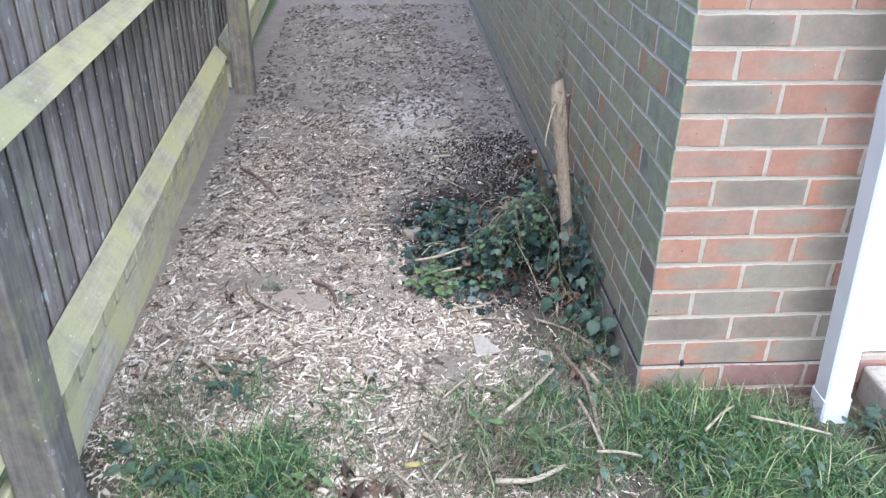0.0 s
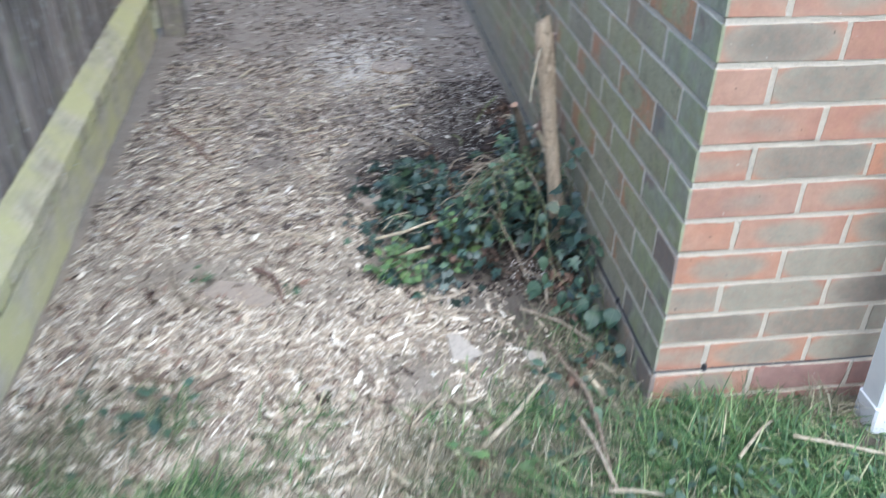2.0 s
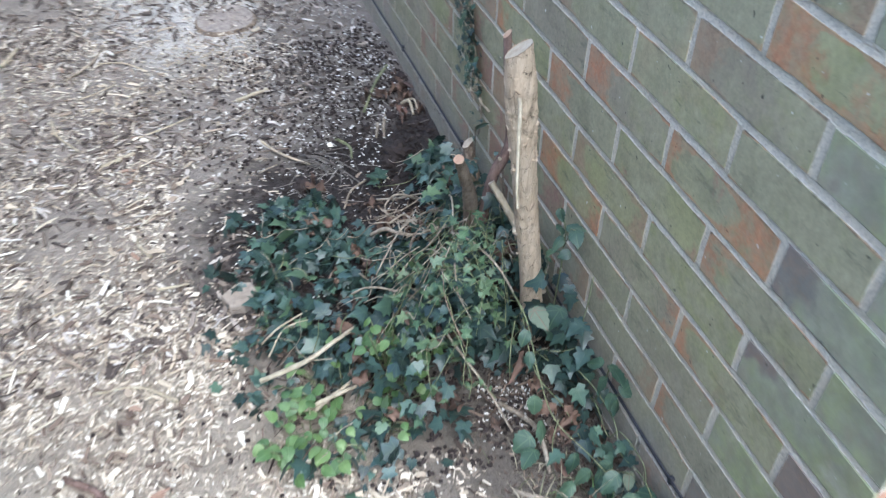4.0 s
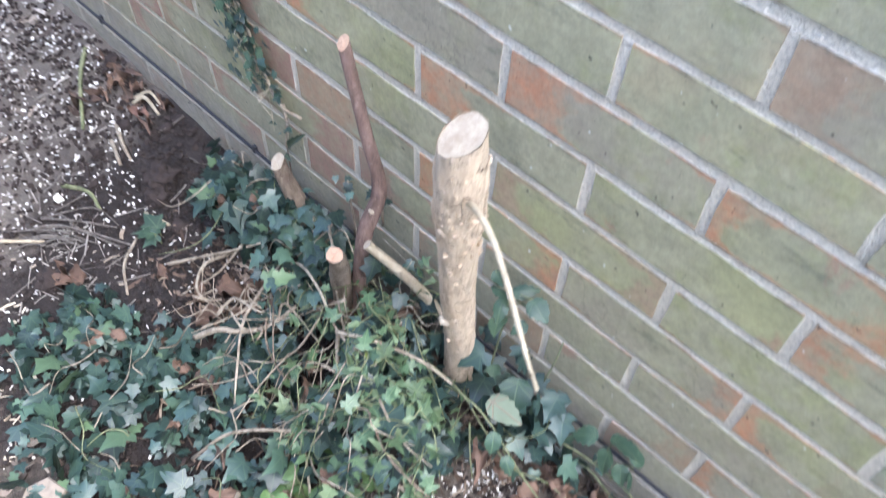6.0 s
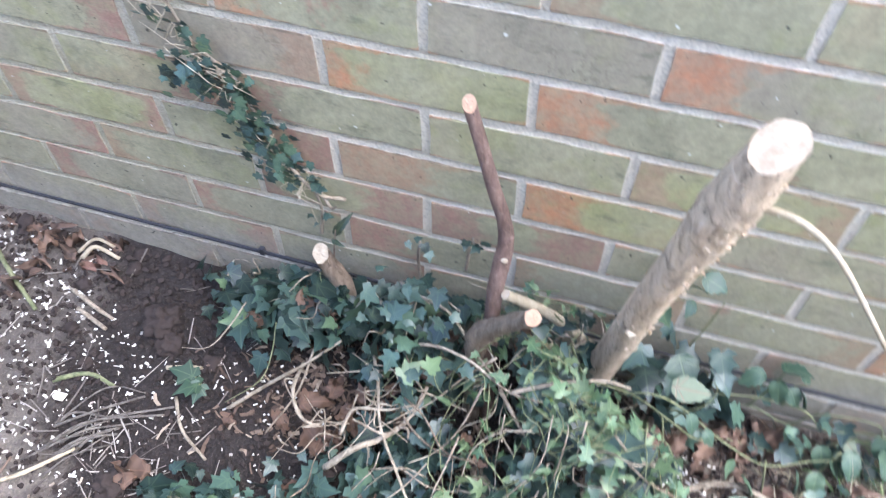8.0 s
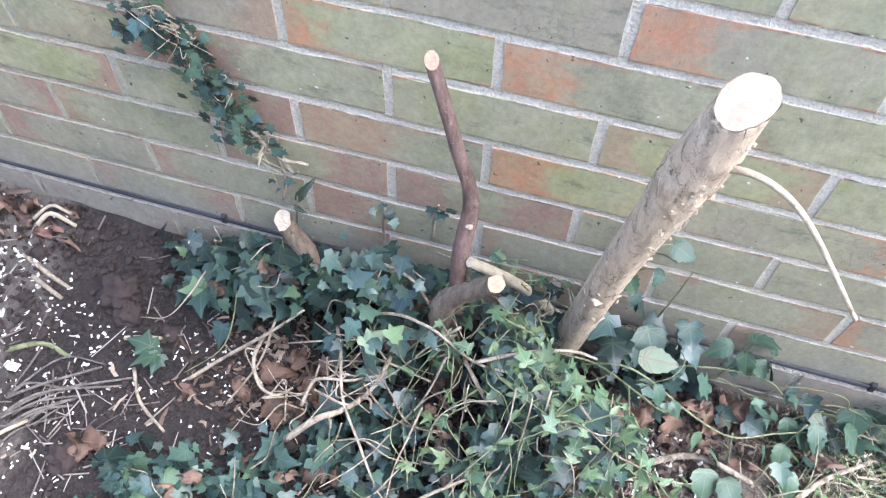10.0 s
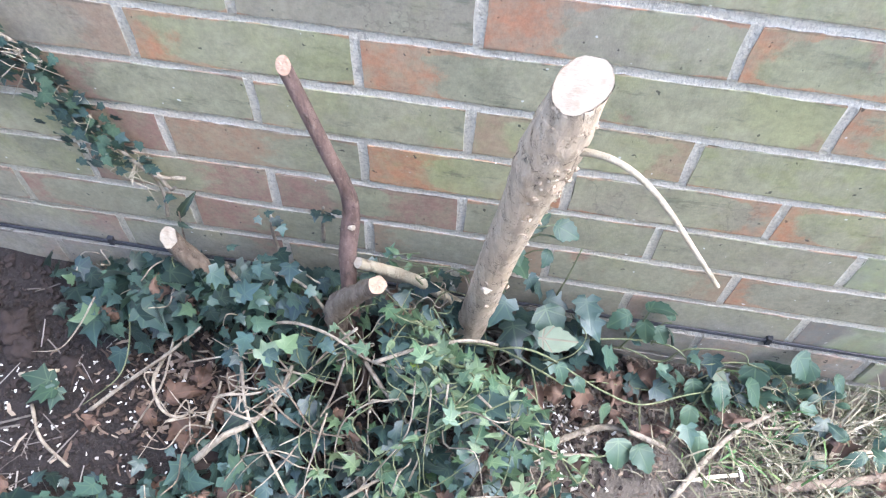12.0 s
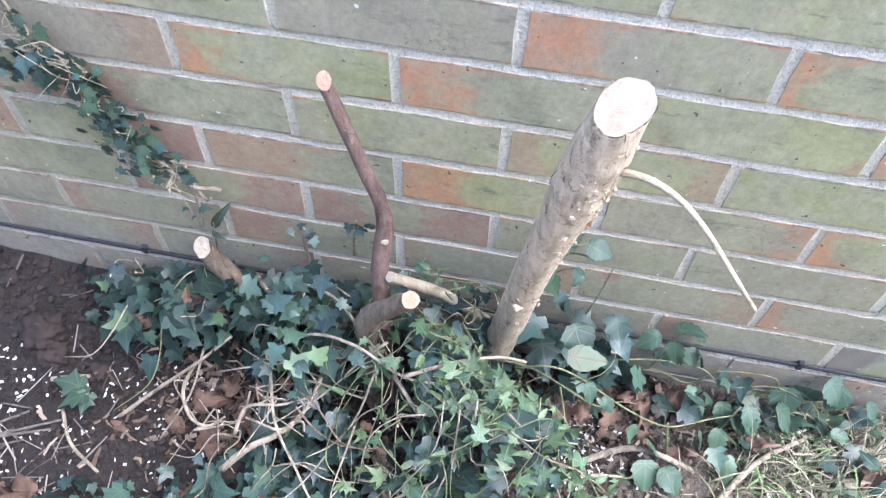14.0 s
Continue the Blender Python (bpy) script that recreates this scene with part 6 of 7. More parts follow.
yellow = new("yellow_leaf", toothed_mesh("yellow_leaf", plain_material("yellow_leaf", (0.36, 0.29, 0.11), 0.6, 0.15), 88, 0.16, 0.03, 0.2, 0.2))
yellow.matrix_basis = leaf_pose(on_ground(-0.612, -0.249, 0.016), 0.048, -85, 4, 10)
tagged(yellow, "narrow yellow fallen leaf among wood chips", "dead leaf", "dead leaves")

rd = random.Random(83)
for i in range(9):
    dead_leaf(rd.gauss(-0.84, 0.05), rd.gauss(-0.315, 0.02), rd.uniform(0.025, 0.045), rd.uniform(0, 360), rd.gauss(0, 25), i, 0.008, "crumpled reddish-brown dead leaf among wood chips")
for i in range(44):
    x, y = rd.uniform(-0.40, -0.05), rd.uniform(0.50, 1.15)
    if ivy_density(x, y) > 0.15:
        dead_leaf(x, y, rd.uniform(0.022, 0.042), rd.uniform(0, 360), rd.gauss(0, 25), i, 0.01 + ivy_height(x, y) * rd.uniform(0.45, 0.85), "curled brown dead leaf caught among ivy")

for i in range(15):
    dead_leaf(-0.025 - abs(rd.gauss(0, 0.035)), rd.gauss(1.47, 0.06), rd.uniform(0.022, 0.040), rd.uniform(0, 360), rd.gauss(0, 30), i, 0.006, "crumpled brown dead leaf at the foot of the wall")

for i in range(20):
    x, y = (rd.gauss(-0.175, 0.03), rd.gauss(0.99, 0.035)) if i < 7 else (rd.gauss(-0.07, 0.022), rd.gauss(0.42, 0.045))
    dead_leaf(min(x, -0.03), y, rd.uniform(0.020, 0.036), rd.uniform(0, 360), rd.gauss(0, 30), i, 0.004 + 0.018 * rd.random(), "crumpled reddish-brown dead leaf on the soil")


def clod(x, y, r, seed):
    bm = bmesh.new()
    bmesh.ops.create_icosphere(bm, subdivisions=4 if r > 0.02 else 3, radius=r)
    for v in bm.verts:
        d = v.co.normalized()
        v.co = v.co * (0.9 + 0.45 * noise.noise(d * 2 + Vector((seed, 0, 0))) + 0.3 * noise.noise(d * 6 + Vector((seed, 2, 0))) + 0.12 * noise.noise(d * 17))
        v.co.z *= 0.65
        v.co += on_ground(x, y, r * 0.2)
    return solid("soil_clod", bm, M_CLOD, "dark brown lump of crumbly soil by the ivy", "soil", "soil lumps", smooth=True)


clod(-0.115, 1.28, 0.030, 1)
clod(-0.145, 1.255, 0.022, 2)
clod(-0.27, 0.96, 0.032, 3)
clod(-0.36, 1.235, 0.024, 4)
clod(-0.29, 0.70, 0.028, 5)
rc = random.Random(58)
for i in range(26):
    clod(-abs(rc.gauss(0.03, 0.07)) - 0.02, rc.uniform(1.12, 1.62), rc.uniform(0.006, 0.016), 10 + i)

# ---- loose litter ----


def chips_where(rnd):
    while True:
        x, y = rnd.uniform(-1.375, -0.05), rnd.uniform(-0.75, 2.7)
        d = 1.0 if y < 0.7 else max(0.0, 1.0 - (y - 0.7) * 0.56)
        if y < 0.1:
            d *= 0.70 + 0.30 * math.exp(-((x + 0.80) / 0.30) ** 2)
        if x > -0.35:
            d *= 0.35
        if x > -0.24 and y > 0.3:
            d *= 0.04
        if ivy_density(x, y) > 0.15:
            d *= 0.08
        e = ((x + 0.02) / 0.64) ** 2 + ((y - 1.12) / 0.62) ** 2
        if e < 1:
            d *= 0.02 + 0.4 * max(0.0, e - 0.35)
        d *= 0.6 + 1.1 * noise.noise(Vector((x * 4, y * 4, 11)))
        if rnd.random() < d:
            return x, y


def far_where(rnd):
    x = rnd.uniform(-1.36, -0.02)
    y = 0.8 + 4.0 * rnd.random() ** 1.1
    if ((x + 0.02) / 0.50) ** 2 + ((y - 1.10) / 0.50) ** 2 < 1:
        return None, None
    return (x, y) if noise.noise(Vector((x * 3, y * 3, 4))) > rnd.uniform(-0.5, 0.3) else (None, None)


def white_where(rnd):
    if rnd.random() < 0.72:
        x, y = -abs(rnd.gauss(0.0, 0.28)) - 0.02, rnd.gauss(1.5, 0.33)
    elif rnd.random() < 0.25:
        x, y = rnd.gauss(-0.145, 0.035), rnd.gauss(0.505, 0.035)
    else:
        x, y = rnd.gauss(-0.5, 0.22), rnd.gauss(2.05, 0.3)
    if x > -0.01 or ivy_density(x, y) > 0.35 or ((x + 0.04) / 0.13) ** 2 + ((y - 1.24) / 0.20) ** 2 < rnd.uniform(0.6, 1.2):
        return None, None
    return x, y


def splinters_where(rnd):
    """Longer splinters lie thickest where the path opens on the lawn."""
    while True:
        x, y = chips_where(rnd)
        if y < 0.35 or rnd.random() < 0.22:
            return x, y


strewn("wood_chips", 50000, chips_where, ((0.003, 0.016), (0.0014, 0.0046), (0.0007, 0.0020)), M_FINE_CHIP, "pale beige shredded wood chips over the path", "wood chips", 1, 0.4, -0.001, 0.05)
strewn("wood_chips", 6000, splinters_where, ((0.010, 0.026), (0.0022, 0.0060), (0.001, 0.0025)), M_CHIP, "beige wood chips where the path opens", "wood chips", 16, 0.35, 0.001, 0.06)
strewn("wood_chips", 1100, splinters_where, ((0.025, 0.065), (0.0022, 0.0052), (0.0015, 0.003)), M_CHIP, "long thin pale wood splinters over the path", "wood chips", 2, 0.3, 0.003, 0.07)
strewn("bark_pieces", 650, chips_where, ((0.010, 0.042), (0.003, 0.010), (0.001, 0.003)), pieces_material("bark_piece", [(0.0, (0.055, 0.04, 0.032)), (0.5, (0.13, 0.095, 0.075)), (0.8, (0.24, 0.18, 0.14)), (1.0, (0.30, 0.19, 0.14))]), "dark bits of bark and crushed leaf among wood chips", "litter", 12, 0.35, 0.004, 0.15)
strewn("wood_chips", 420, chips_where, ((0.014, 0.036), (0.006, 0.013), (0.001, 0.0025)), M_CHIP, "broad pale wood flakes over the path", "wood chips", 13, 0.3, 0.004, 0.1)
strewn("leaf_litter", 14000, far_where, ((0.008, 0.045), (0.003, 0.011), (0.001, 0.003)), pieces_material("litter", [(0.0, (0.055, 0.042, 0.037)), (0.4, (0.115, 0.09, 0.078)), (0.65, (0.22, 0.18, 0.152)), (0.85, (0.35, 0.30, 0.26)), (1.0, (0.62, 0.58, 0.54))]), "brown bits of leaf and wood on dusty soil", "litter", 3, 0.4, 0.0, 0.2)
strewn("white_wood_chips", 300, white_where, ((0.005, 0.012), (0.002, 0.005), (0.0008, 0.002)), M_WHITE_CHIP, "larger white wood chips on dark soil", "wood chips", 14, 0.5)
strewn("white_wood_chips", 2600, white_where, ((0.002, 0.0080), (0.0012, 0.0042), (0.0006, 0.0014)), M_WHITE_CHIP, "tiny white saw chips on dark soil", "wood chips", 4, 0.4)
strewn("brown_litter", 1100, lambda r: (-abs(r.gauss(0.03, 0.10)) - 0.012, r.uniform(0.12, 0.62)), ((0.004, 0.018), (0.001, 0.0045), (0.0004, 0.0008)), pieces_material("brown_litter", [(0.0, (0.045, 0.03, 0.024)), (0.5, (0.10, 0.068, 0.052)), (0.85, (0.20, 0.145, 0.11)), (1.0, (0.34, 0.28, 0.22))]), "crumbled brown leaf litter at the foot of the wall", "litter", 8, 0.5, 0.0, 0.3)
strewn("brown_litter", 420, lambda r: (r.gauss(-0.16, 0.06), r.gauss(1.03, 0.07)), ((0.005, 0.028), (0.0015, 0.006), (0.0004, 0.001)), bpy.data.materials["brown_litter"], "crumbled brown leaf litter and straw among ivy", "litter", 9, 0.6, 0.004, 0.3)
strewn("brown_litter", 520, lambda r: (r.uniform(-0.58, -0.10), r.uniform(0.50, 0.93)), ((0.006, 0.040), (0.001, 0.005), (0.0004, 0.001)), bpy.data.materials["brown_litter"], "dry stalks and crumbled leaves beneath the ivy", "litter", 10, 0.5, 0.008, 0.2)
strewn("brown_litter", 420, lambda r: (r.gauss(-0.363, 0.05), r.gauss(-0.253, 0.035)), ((0.010, 0.055), (0.001, 0.004), (0.0004, 0.001)), bpy.data.materials["brown_litter"], "nest of dry brown stalks in the grass", "litter", 11, 0.4, 0.008, 0.2)
strewn("soil_crumbs", 3500, lambda r: (-abs(r.gauss(0.02, 0.28)) - 0.015, r.uniform(0.4, 1.9)), ((0.003, 0.010), (0.003, 0.008), (0.002, 0.006)), M_CLOD, "dark crumbs of soil at the foot of the wall", "soil", 5, 0.6)


strewn("twig_litter", 190, lambda r: (r.gauss(-0.31, 0.05), r.gauss(1.25, 0.07)) if r.random() < 0.4 else (-abs(r.gauss(0.18, 0.16)) - 0.02, r.uniform(1.12, 2.1)), ((0.015, 0.07), (0.0008, 0.0022), (0.0008, 0.002)), pieces_material("twig_litter", [(0.0, (0.09, 0.075, 0.068)), (0.5, (0.19, 0.165, 0.15)), (1.0, (0.34, 0.31, 0.285))]), "thin grey-brown broken twigs on dark soil", "twigs", 15, 0.12, 0.003, 0.06)


def grass_spots(count, seed, rule):
    rnd = random.Random(seed)
    out = []
    while len(out) < count:
        x, y = rnd.uniform(-1.36, 0.95), rnd.uniform(-1.0, 0.42)
        k = rule(x, y)
        if rnd.random() < k and not (x > 0 and y > -0.01):
            out.append((x, y, 0.7 + 0.6 * min(k, 1)))
    return out


def lush(x, y):
    tuft = noise.noise(Vector((x * 9, y * 9, 6)))
    corner = 1.9 * math.exp(-((x - 0.13) / 0.15) ** 2 - ((y + 0.15) / 0.11) ** 2) * (0.8 + 0.8 * tuft)
    corner += 1.3 * math.exp(-((x - 0.24) / 0.16) ** 2 - ((y + 0.30) / 0.10) ** 2) * (0.7 + tuft)
    k = 0.55 * math.exp(-((x + 1.02) / 0.20) ** 2 - ((y + 0.20) / 0.20) ** 2)
    k += 0.25 * math.exp(-((x + 0.25) / 0.3) ** 2 - ((y + 0.16) / 0.14) ** 2)
    k += 0.12 * math.exp(-((x + 0.07) / 0.09) ** 2 - ((y - 0.18) / 0.14) ** 2)
    k += 0.55 * math.exp(-((x + 0.40) / 0.15) ** 2 - ((y + 0.08) / 0.09) ** 2)
    k += 0.55 * math.exp(-((x + 0.24) / 0.10) ** 2 - ((y + 0.10) / 0.16) ** 2)
    k += 0.12 * math.exp(-((x + 0.62) / 0.10) ** 2 - ((y + 0.10) / 0.14) ** 2)
    k -= 0.35 * math.exp(-((x + 0.363) / 0.07) ** 2 - ((y + 0.253) / 0.05) ** 2)
    k += 0.20 * math.exp(-((x + 1.03) / 0.10) ** 2 - ((y - 0.14) / 0.08) ** 2)
    k += 0.40 * math.exp(-((x - 0.15) / 0.5) ** 2 - ((y + 0.48) / 0.2) ** 2) + 0.3 * (1 if y < -0.45 else 0) + 0.2 * math.exp(-((x - 0.5) / 0.25) ** 2 - ((y + 0.35) / 0.2) ** 2)
    left = 0.55 * math.exp(-((x + 1.02) / 0.17) ** 2 - ((y + 0.24) / 0.15) ** 2) * max(0.0, 0.7 + 0.9 * tuft)
    return corner + left + k * (0.30 + 1.8 * noise.noise(Vector((x * 6, y * 6, 2))))


def dry(x, y):
    k = 0.48 * math.exp(-((x + 0.12) / 0.12) ** 2 - ((y - 0.17) / 0.13) ** 2)
    k += 0.35 * math.exp(-((x + 0.5) / 0.7) ** 2 - ((y + 0.35) / 0.3) ** 2) * (1 - 0.85 * math.exp(-((x + 0.74) / 0.18) ** 2))
    k += 0.55 * math.exp(-((x + 0.30) / 0.35) ** 2 - ((y + 0.14) / 0.14) ** 2)
    k += 0.9 * math.exp(-((x - 0.33) / 0.14) ** 2 - ((y + 0.06) / 0.06) ** 2)
    k += 0.6 * math.exp(-((x + 0.03) / 0.10) ** 2 - ((y + 0.02) / 0.10) ** 2)
    k += 0.5 * math.exp(-((x + 1.22) / 0.12) ** 2 - ((y - 0.02) / 0.16) ** 2)
    return k * (0.75 + 0.7 * noise.noise(Vector((x * 8, y * 8, 9))))


blades("grass", grass_spots(25000, 5, lush), M_GRASS, "tufts of green grass at the edge of the lawn", "grass", 5, (0.03, 0.145), (0.0007, 0.0021), 2.5)
blades("dry_grass", grass_spots(12500, 6, dry), M_STRAW, "dry straw-coloured grass at the wall corner", "grass", 6, (0.03, 0.13), (0.0005, 0.0013), 2.6)

# ---- cable, downpipe, door and step ----


def wall_cable():
    c = thing("cable", (0, 0, 0.008), "twin black cable clipped along the foot of the wall", "cable")
    for k, dz in enumerate((0.0058, 0.0098)):
        pts = [Vector((-0.0042, y, dz + 0.0015 * math.sin(y * 5))) for y in [5.6 - 0.2 * i for i in range(28)]]
        pts += [Vector((-0.0042, 0.06, dz)), Vector((-0.0046, 0.012, dz)), Vector((-0.0036, -0.0016, dz)), Vector((0.0, -0.0046, dz)), Vector((0.014, -0.0046, dz))]
        pts += [Vector((0.07 + 0.06 * i, -0.0042, dz + 0.001 * math.sin(i))) for i in range(8)]
        pts = pts[:30] if k else pts
        part("wire", rod(pts, 0.0017, 7), M_CABLE, c, smooth=True)
    for y in (0.245, 0.70, 1.15, 1.6, 2.05, 2.5):
        part("clip", box(bmesh.new(), (-0.007, y - 0.004, 0.001), (0.002, y + 0.004, 0.017), 0.001), M_CABLE, c)
    for x in (0.11,):
        part("clip", box(bmesh.new(), (x - 0.004, -0.007, 0.001), (x + 0.004, 0.002, 0.017), 0.001), M_CABLE, c)
    return c


def downpipe():
    d = thing("downpipe", (0.482, -0.09, -0.11), "square white plastic downpipe standing off the brick wall", "downpipe")
    lean = Matrix.Translation((0.484, -0.088, -0.11)) @ Matrix.Rotation(radians(-3.3), 4, "Y")

    def hollow(half, z0, z1, wall=0.003):
        bm = bmesh.new()
        loops = []
        for h, z in ((half, z0), (half, z1), (half - wall, z1), (half - wall, z0)):
            c = 0.005
            ring = [(h, h - c), (h - c, h), (c - h, h), (-h, h - c), (-h, c - h), (c - h, -h), (h - c, -h), (h, c - h)]
            loops.append([bm.verts.new((x, y, z)) for x, y in ring])
        for a, b in zip(loops, loops[1:] + loops[:1]):
            for i in range(8):
                bm.faces.new((a[i], a[(i + 1) % 8], b[(i + 1) % 8], b[i]))
        bmesh.ops.recalc_face_normals(bm, faces=bm.faces)
        bmesh.ops.transform(bm, matrix=lean, verts=bm.verts)
        return bm
    part("pipe", hollow(0.0325, 0.02, 2.5), M_UPVC, d)
    part("shoe", hollow(0.036, -0.004, 0.075), M_UPVC, d, "open socket at the pipe's foot")
    for z in (0.55, 1.6):
        bm = box(bmesh.new(), (-0.055, -0.037, z), (0.055, 0.05, z + 0.03), 0.003) if z > 1 else None
        if bm:
            bmesh.ops.transform(bm, matrix=lean, verts=bm.verts)
            part("bracket", bm, M_UPVC, d)
    return d


def door():
    d = thing("door_1", (1.01, 0.04, 0.014), "plain white plastic door panel set in the brick front", "door", kind="structure")
    for lo, hi in (((0.565, 0.012, 0.014), (0.625, 0.08, 2.10)), ((1.395, 0.012, 0.014), (1.455, 0.08, 2.10)), ((0.625, 0.012, 2.04), (1.395, 0.08, 2.10)), ((0.625, 0.012, 0.014), (1.395, 0.08, 0.07))):
        part("frame", box(bmesh.new(), lo, hi, 0.004), M_UPVC, d)
    panel = part("leaf_panel", box(bmesh.new(), (0.627, 0.022, 0.072), (1.393, 0.07, 2.038), 0.004), M_UPVC, d)
    part("handle", box(bmesh.new(), (0.66, -0.02, 1.0), (0.685, 0.022, 1.14), 0.006, 2), M_STONE, panel, "grey door handle")
    return d


def step():
    bm = box(bmesh.new(), (0.60, -0.16, -0.14), (1.47, -0.004, -0.012), 0.012, 3)
    return solid("door_step", bm, M_STONE, "low pale concrete step below the white door", "step")


wall_cable()
downpipe()
door()
step()

# ---- brick walls: last, piece by piece ----

COURSE, LONG, HIGH, DEEP = 0.075, 0.215, 0.0645, 0.1025
OPEN = (0.56, 1.46, 0.010, 2.105)


def wall_core(name, boxes, label):
    bm = bmesh.new()
    for lo, hi in boxes:
        box(bm, lo, hi)
    return solid(name, bm, M_MORTAR, label, "wall", kind="structure")


side_wall = wall_core("wall_side", [((0.0045, 0.0045, -0.4), (0.215, 6.0, 2.62)), ((-0.0005, -0.0005, -0.41), (0.2, 5.99, -0.004))], "brick side wall of the house, green with algae and pale mortar")
front_wall = wall_core("wall_front", [((0.2155, 0.0045, -0.4), (0.557, 0.215, 2.62)), ((0.2005, -0.0005, -0.41), (0.557, 0.2, -0.004)), ((0.5575, 0.0045, -0.4), (1.4625, 0.215, 0.010)), ((0.5575, 0.0045, 2.105), (1.4625, 0.215, 2.62)), ((1.463, 0.0045, -0.4), (3.2, 0.215, 2.62))],
                       "red and grey brick front wall of the house with pale mortar")


def pointing(parent, at, reach, perps):
    """Ragged mortar joints, level with the brick faces. at(s, depth, z) gives a place on the wall; perps(course) the first upright joint."""
    verts, faces = [], []

    def strip(stations, across):
        k = len(verts)
        for i, q in enumerate(stations):
            up = 0.0064 + 0.0022 * noise.noise(Vector((q[0] * 55, q[1] * 55, 1.0))) + 0.0012 * noise.noise(Vector((q[0] * 190, q[1] * 190, 2.0)))
            dn = 0.0064 + 0.0022 * noise.noise(Vector((q[0] * 55, q[1] * 55, 8.0))) + 0.0012 * noise.noise(Vector((q[0] * 190, q[1] * 190, 9.0)))
            hollow = 0.0005 * noise.noise(Vector((q[0] * 70, q[1] * 70, 4.0)))
            for f, d in ((-dn, 0.0004), (-0.7 * dn, 0.0010 + hollow), (0.0, 0.0013 - hollow), (0.7 * up, 0.0010 + hollow), (up, 0.0004)):
                s, z = (q[0], q[1] + f) if across else (q[0] + f, q[1])
                verts.append(at(s, d, z))
            if i:
                a = k + 5 * (i - 1)
                faces.extend((a + j, a + j + 1, a + j + 6, a + j + 5) for j in range(4))

    for c in range(-2, 13):
        strip([(0.003 + 0.006 * i, COURSE * c) for i in range(int((reach - 0.003) / 0.006) + 1)], True)
        s = perps(c)
        while s < reach - 0.006:
            strip([(s, COURSE * (c - 1) + 0.004 + 0.0067 * i) for i in range(11)], False)
            s += 0.225
    me = bpy.data.meshes.new("pointing")
    me.from_pydata(verts, [], faces)
    me.materials.append(M_MORTAR)
    tagged(under(new("pointing", me), parent), "pale sandy mortar joints", kind="stuff")


PLINTH = 0.005  # the lowest courses stand out from the wall


def set_out(z):
    return PLINTH if z < -0.004 else 0.0


pointing(side_wall, lambda s, d, z: (d - set_out(z), s, z), 4.4, lambda c: 0.22 if c % 2 else 0.1075)
pointing(front_wall, lambda s, d, z: (s, d - set_out(z), z), 0.557, lambda c: 0.1075 if c % 2 else 0.22)


def worn_brick(length, mat, seed):
    """A brick with one worn, slightly ragged face."""
    rnd = random.Random(seed)
    bm = bmesh.new()
    a, h = length / 2, HIGH / 2
    ring = [(-a, -h), (-a * 0.6, -h), (-a * 0.2, -h), (a * 0.2, -h), (a * 0.6, -h), (a, -h), (a, 0), (a, h), (a * 0.6, h), (a * 0.2, h), (-a * 0.2, h), (-a * 0.6, h), (-a, h), (-a, 0)]
    ring = [(x + rnd.uniform(-0.0016, 0.0008) * (1 if x > 0 else -1), z + rnd.uniform(-0.0018, 0.0010) * (1 if z > 0 else -1)) for x, z in ring]
    face = [bm.verts.new((x * 0.998, -rnd.uniform(0.0, 0.0005), z * 0.994)) for x, z in ring]
    edge = [bm.verts.new((x, 0.0010 + rnd.uniform(-0.0003, 0.0003), z)) for x, z in ring]
    back = [bm.verts.new((x * 0.99, DEEP, z * 0.97)) for x, z in ring]
    for v in face + edge + back:
        v.co.y -= DEEP / 2
    bm.faces.new(face)
    for p, q in ((face, edge), (edge, back)):
        for i in range(14):
            bm.faces.new((p[i], q[i], q[(i + 1) % 14], p[(i + 1) % 14]))
    bmesh.ops.recalc_face_normals(bm, faces=bm.faces)
    return mesh_of("brick", bm, mat)


def brick_mesh(length, mat, seed):
    rnd = random.Random(seed)
    bm = box(bmesh.new(), (-length / 2, -DEEP / 2, -HIGH / 2), (length / 2, DEEP / 2, HIGH / 2), 0.0016)
    for v in bm.verts:
        v.co += Vector((rnd.uniform(-1, 1), rnd.uniform(-0.5, 0.5), rnd.uniform(-1, 1))) * 0.0014
    return mesh_of("brick", bm, mat)


WHOLE = {k: [worn_brick(LONG, m, 10 * i + j) for j in range(6)] for i, (k, m) in enumerate((("s", M_SIDE), ("r", M_RED), ("d", M_DULL)))}
QUOIN = [brick_mesh(LONG, M_QUOIN, 80 + j) for j in range(3)]
HALF = [worn_brick(DEEP, M_DULL, 50 + j) for j in range(2)]
# how bare a brick is at its far and its near end: O orange, D brown, R purple-red clay, small letters less
BARE = {".": (0.0, 0.0), "o": (0.36, 0.0), "O": (0.60, 0.0), "d": (0.42, 0.5), "D": (0.85, 0.35), "r": (0.42, 1.0), "R": (0.66, 1.0)}
# bricks of the passage side whose clay shows: course, number from the corner
SHOWING = {(0, 1): "OO", (7, 2): "O.", (7, 1): "oO", (7, 3): "..", (6, 3): "O.", (6, 4): "o.", (6, 5): ".d", (6, 2): "..", (6, 1): "o.", (5, 2): "do", (5, 3): "..", (5, 4): "r.", (5, 5): ".R", (4, 4): "D.", (4, 3): "Oo", (4, 2): ".o", (4, 1): "o.",
           (4, 5): ".R", (3, 3): "RR", (3, 4): "rR", (3, 2): "..", (3, 5): "d.", (2, 4): "R.", (2, 3): "dd", (2, 5): "r.", (2, 1): "o.", (8, 3): "d.", (9, 2): "d.", (9, 0): "O.", (10, 1): "OO", (3, 0): "OO", (2, 6): "r.", (3, 6): ".r", (4, 6): "rd", (5, 6): "d.", (1, 4): ".r", (1, 5): "rd"}
rb = random.Random(99)
rest = []


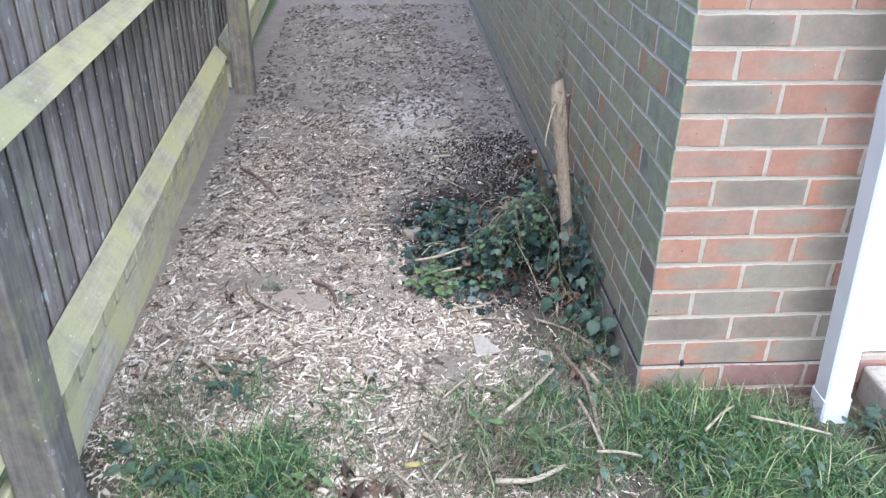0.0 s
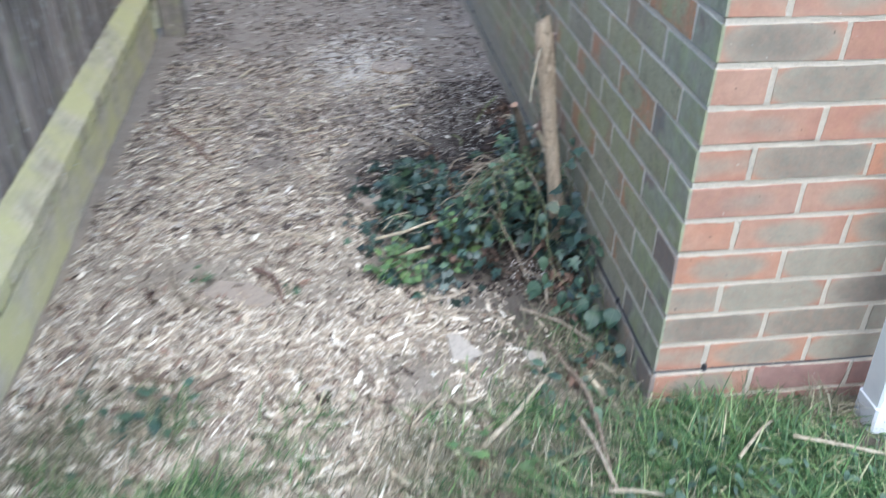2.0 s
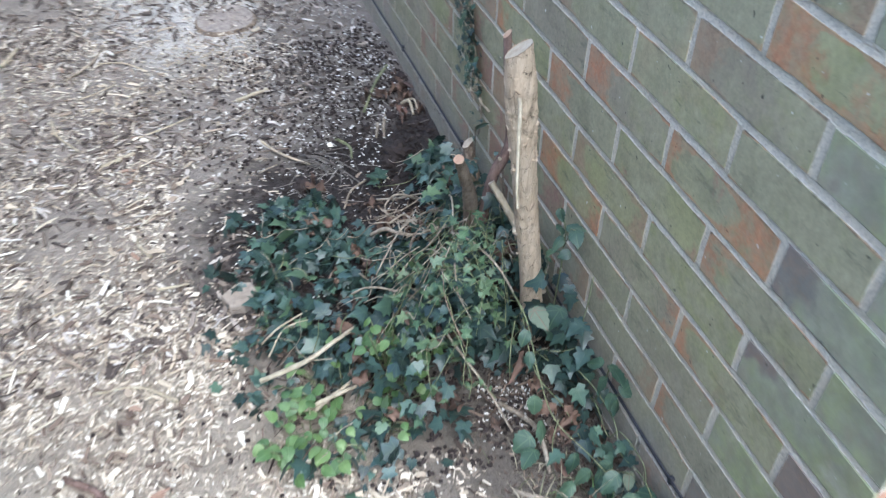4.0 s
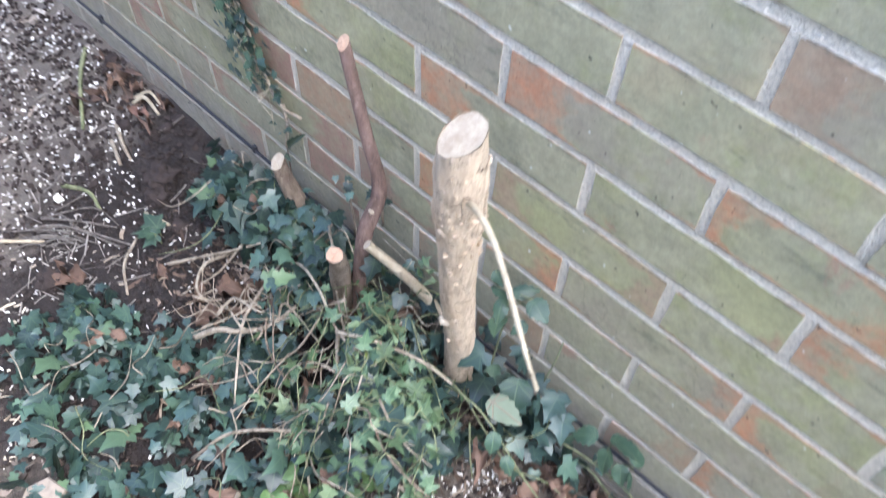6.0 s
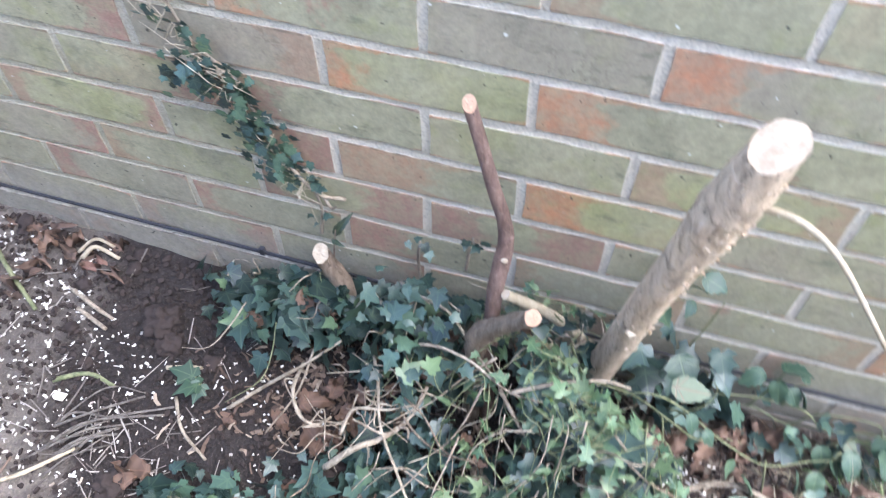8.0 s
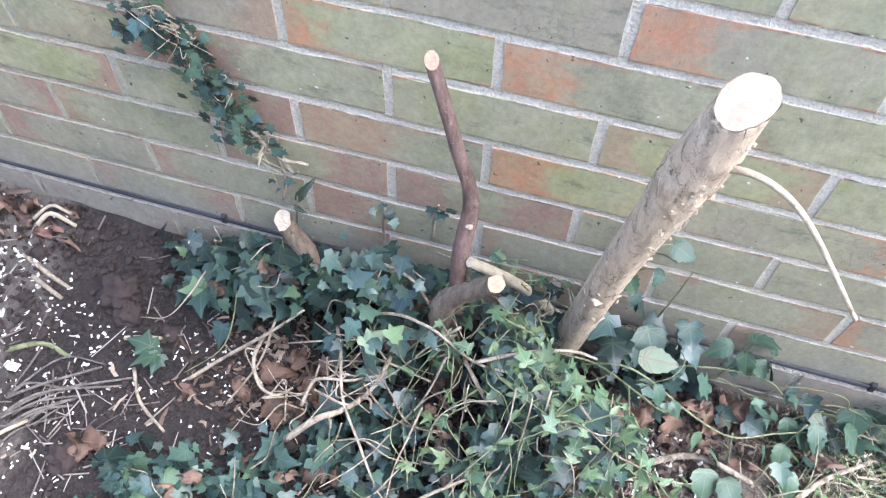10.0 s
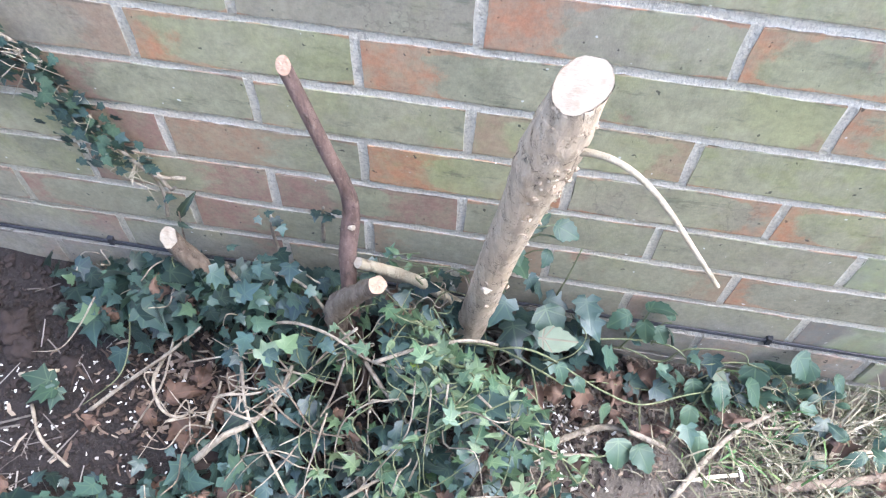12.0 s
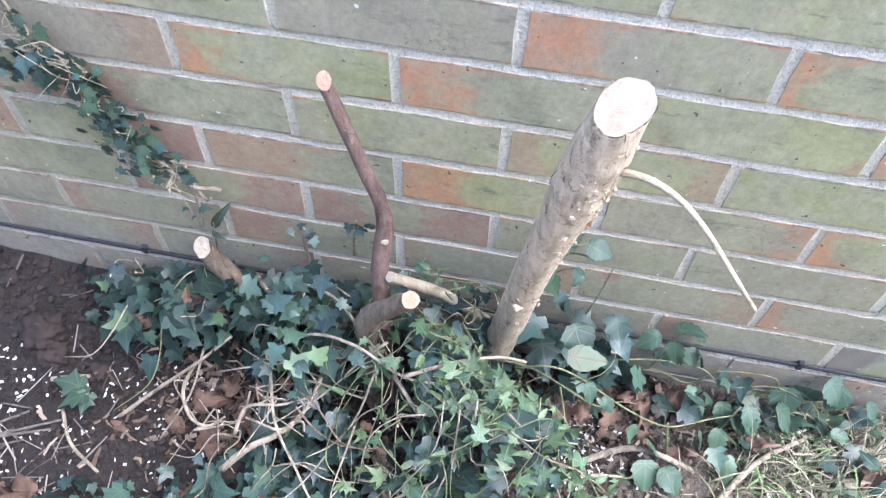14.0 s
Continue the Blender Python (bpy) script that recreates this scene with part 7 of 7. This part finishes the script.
def lay(parent, mesh, centre, turn, bare="..", film=1.0):
    ob = under(new("brick", mesh), parent)
    (far, tint), (near, other) = BARE[bare[0]], BARE[bare[1]]
    ob.color = (near, far, tint if bare[0] != "." else other, film)
    ob.matrix_basis = Matrix.Translation(Vector(centre) + Vector((rb.gauss(0, 0.0002), rb.gauss(0, 0.0002), rb.gauss(0, 0.0008)))) @ Euler((rb.gauss(0, 0.0008), rb.gauss(0, 0.004), turn + rb.gauss(0, 0.0006))).to_matrix().to_4x4()


def keep_plain(lo, hi):
    rest.append((lo, hi))


for c in range(-2, 35):
    z = COURSE * (c - 0.5)
    odd = c % 2 == 1
    out = PLINTH if c <= 0 else 0.0
    # passage side, starting at the corner
    y, i = (0.0, 0) if odd else (0.1125, 1)
    while y < 5.97:
        if -1 <= c <= 12 and y < 4.4:
            bare = SHOWING.get((c, i), rb.choice(("dd", "d.", "rd", "..")) if c <= 0 else rb.choice(("d.", ".d", "r.", "..")) if c == 1 else rb.choice(("..", "..", "..", "..", "..", "o.", ".d", ".r", "d.")))
            lay(side_wall, QUOIN[rb.randrange(3)] if y == 0 else WHOLE["s"][rb.randrange(6)], (DEEP / 2 - out, y + LONG / 2 - (out if y == 0 else 0), z), -math.pi / 2, bare, rb.uniform(0.25, 0.6) if c <= 2 else rb.uniform(0.45, 0.8) if c == 3 or y > 1.8 else rb.uniform(0.7, 1.0))
        else:
            keep_plain((0.0, y, z - HIGH / 2), (DEEP, min(y + LONG, 5.995), z + HIGH / 2))
        y, i = y + 0.225, i + 1
    # front, starting at the corner
    x, first = (0.1125, True) if odd else (0.0, False)
    while x < 3.19:
        end = min(x + LONG, 3.195)
        a, b = x, end
        if OPEN[2] < z < OPEN[3]:
            if a < OPEN[0] < b:
                b = OPEN[0] - 0.003
            if a < OPEN[1] < b:
                a = OPEN[1] + 0.003
        if not (OPEN[2] < z < OPEN[3] and a >= OPEN[0] - 0.004 and b <= OPEN[1] + 0.004) and b - a > 0.03:
            if -1 <= c <= 12 and b - a > 0.21 and x < 0.56:
                lay(front_wall if x > 0 else side_wall, WHOLE["r" if c <= 0 else "d"][rb.randrange(6)] if x > 0 else QUOIN[rb.randrange(3)], ((a + b) / 2 - (out if x == 0 else 0), DEEP / 2 - out, z), 0.0)
            elif -1 <= c <= 12 and abs(b - a - DEEP) < 0.012 and x < 0.56:
                lay(front_wall, HALF[rb.randrange(2)], ((a + b) / 2, DEEP / 2 - out, z), 0.0)
            else:
                keep_plain((a, 0.0, z - HIGH / 2), (b, DEEP, z + HIGH / 2))
        x += 0.225

verts, faces = [], []
for lo, hi in rest:
    k = len(verts)
    verts += [(x, y, z) for x in (lo[0], hi[0]) for y in (lo[1], hi[1]) for z in (lo[2], hi[2])]
    faces += [(k, k + 1, k + 3, k + 2), (k + 4, k + 6, k + 7, k + 5), (k, k + 4, k + 5, k + 1), (k + 2, k + 3, k + 7, k + 6), (k, k + 2, k + 6, k + 4), (k + 1, k + 5, k + 7, k + 3)]
me = bpy.data.meshes.new("upper_bricks")
me.from_pydata(verts, [], faces)
me.materials.append(M_ALGAE)
tagged(under(new("upper_bricks", me), side_wall), "weathered bricks higher up and further along", kind="stuff")
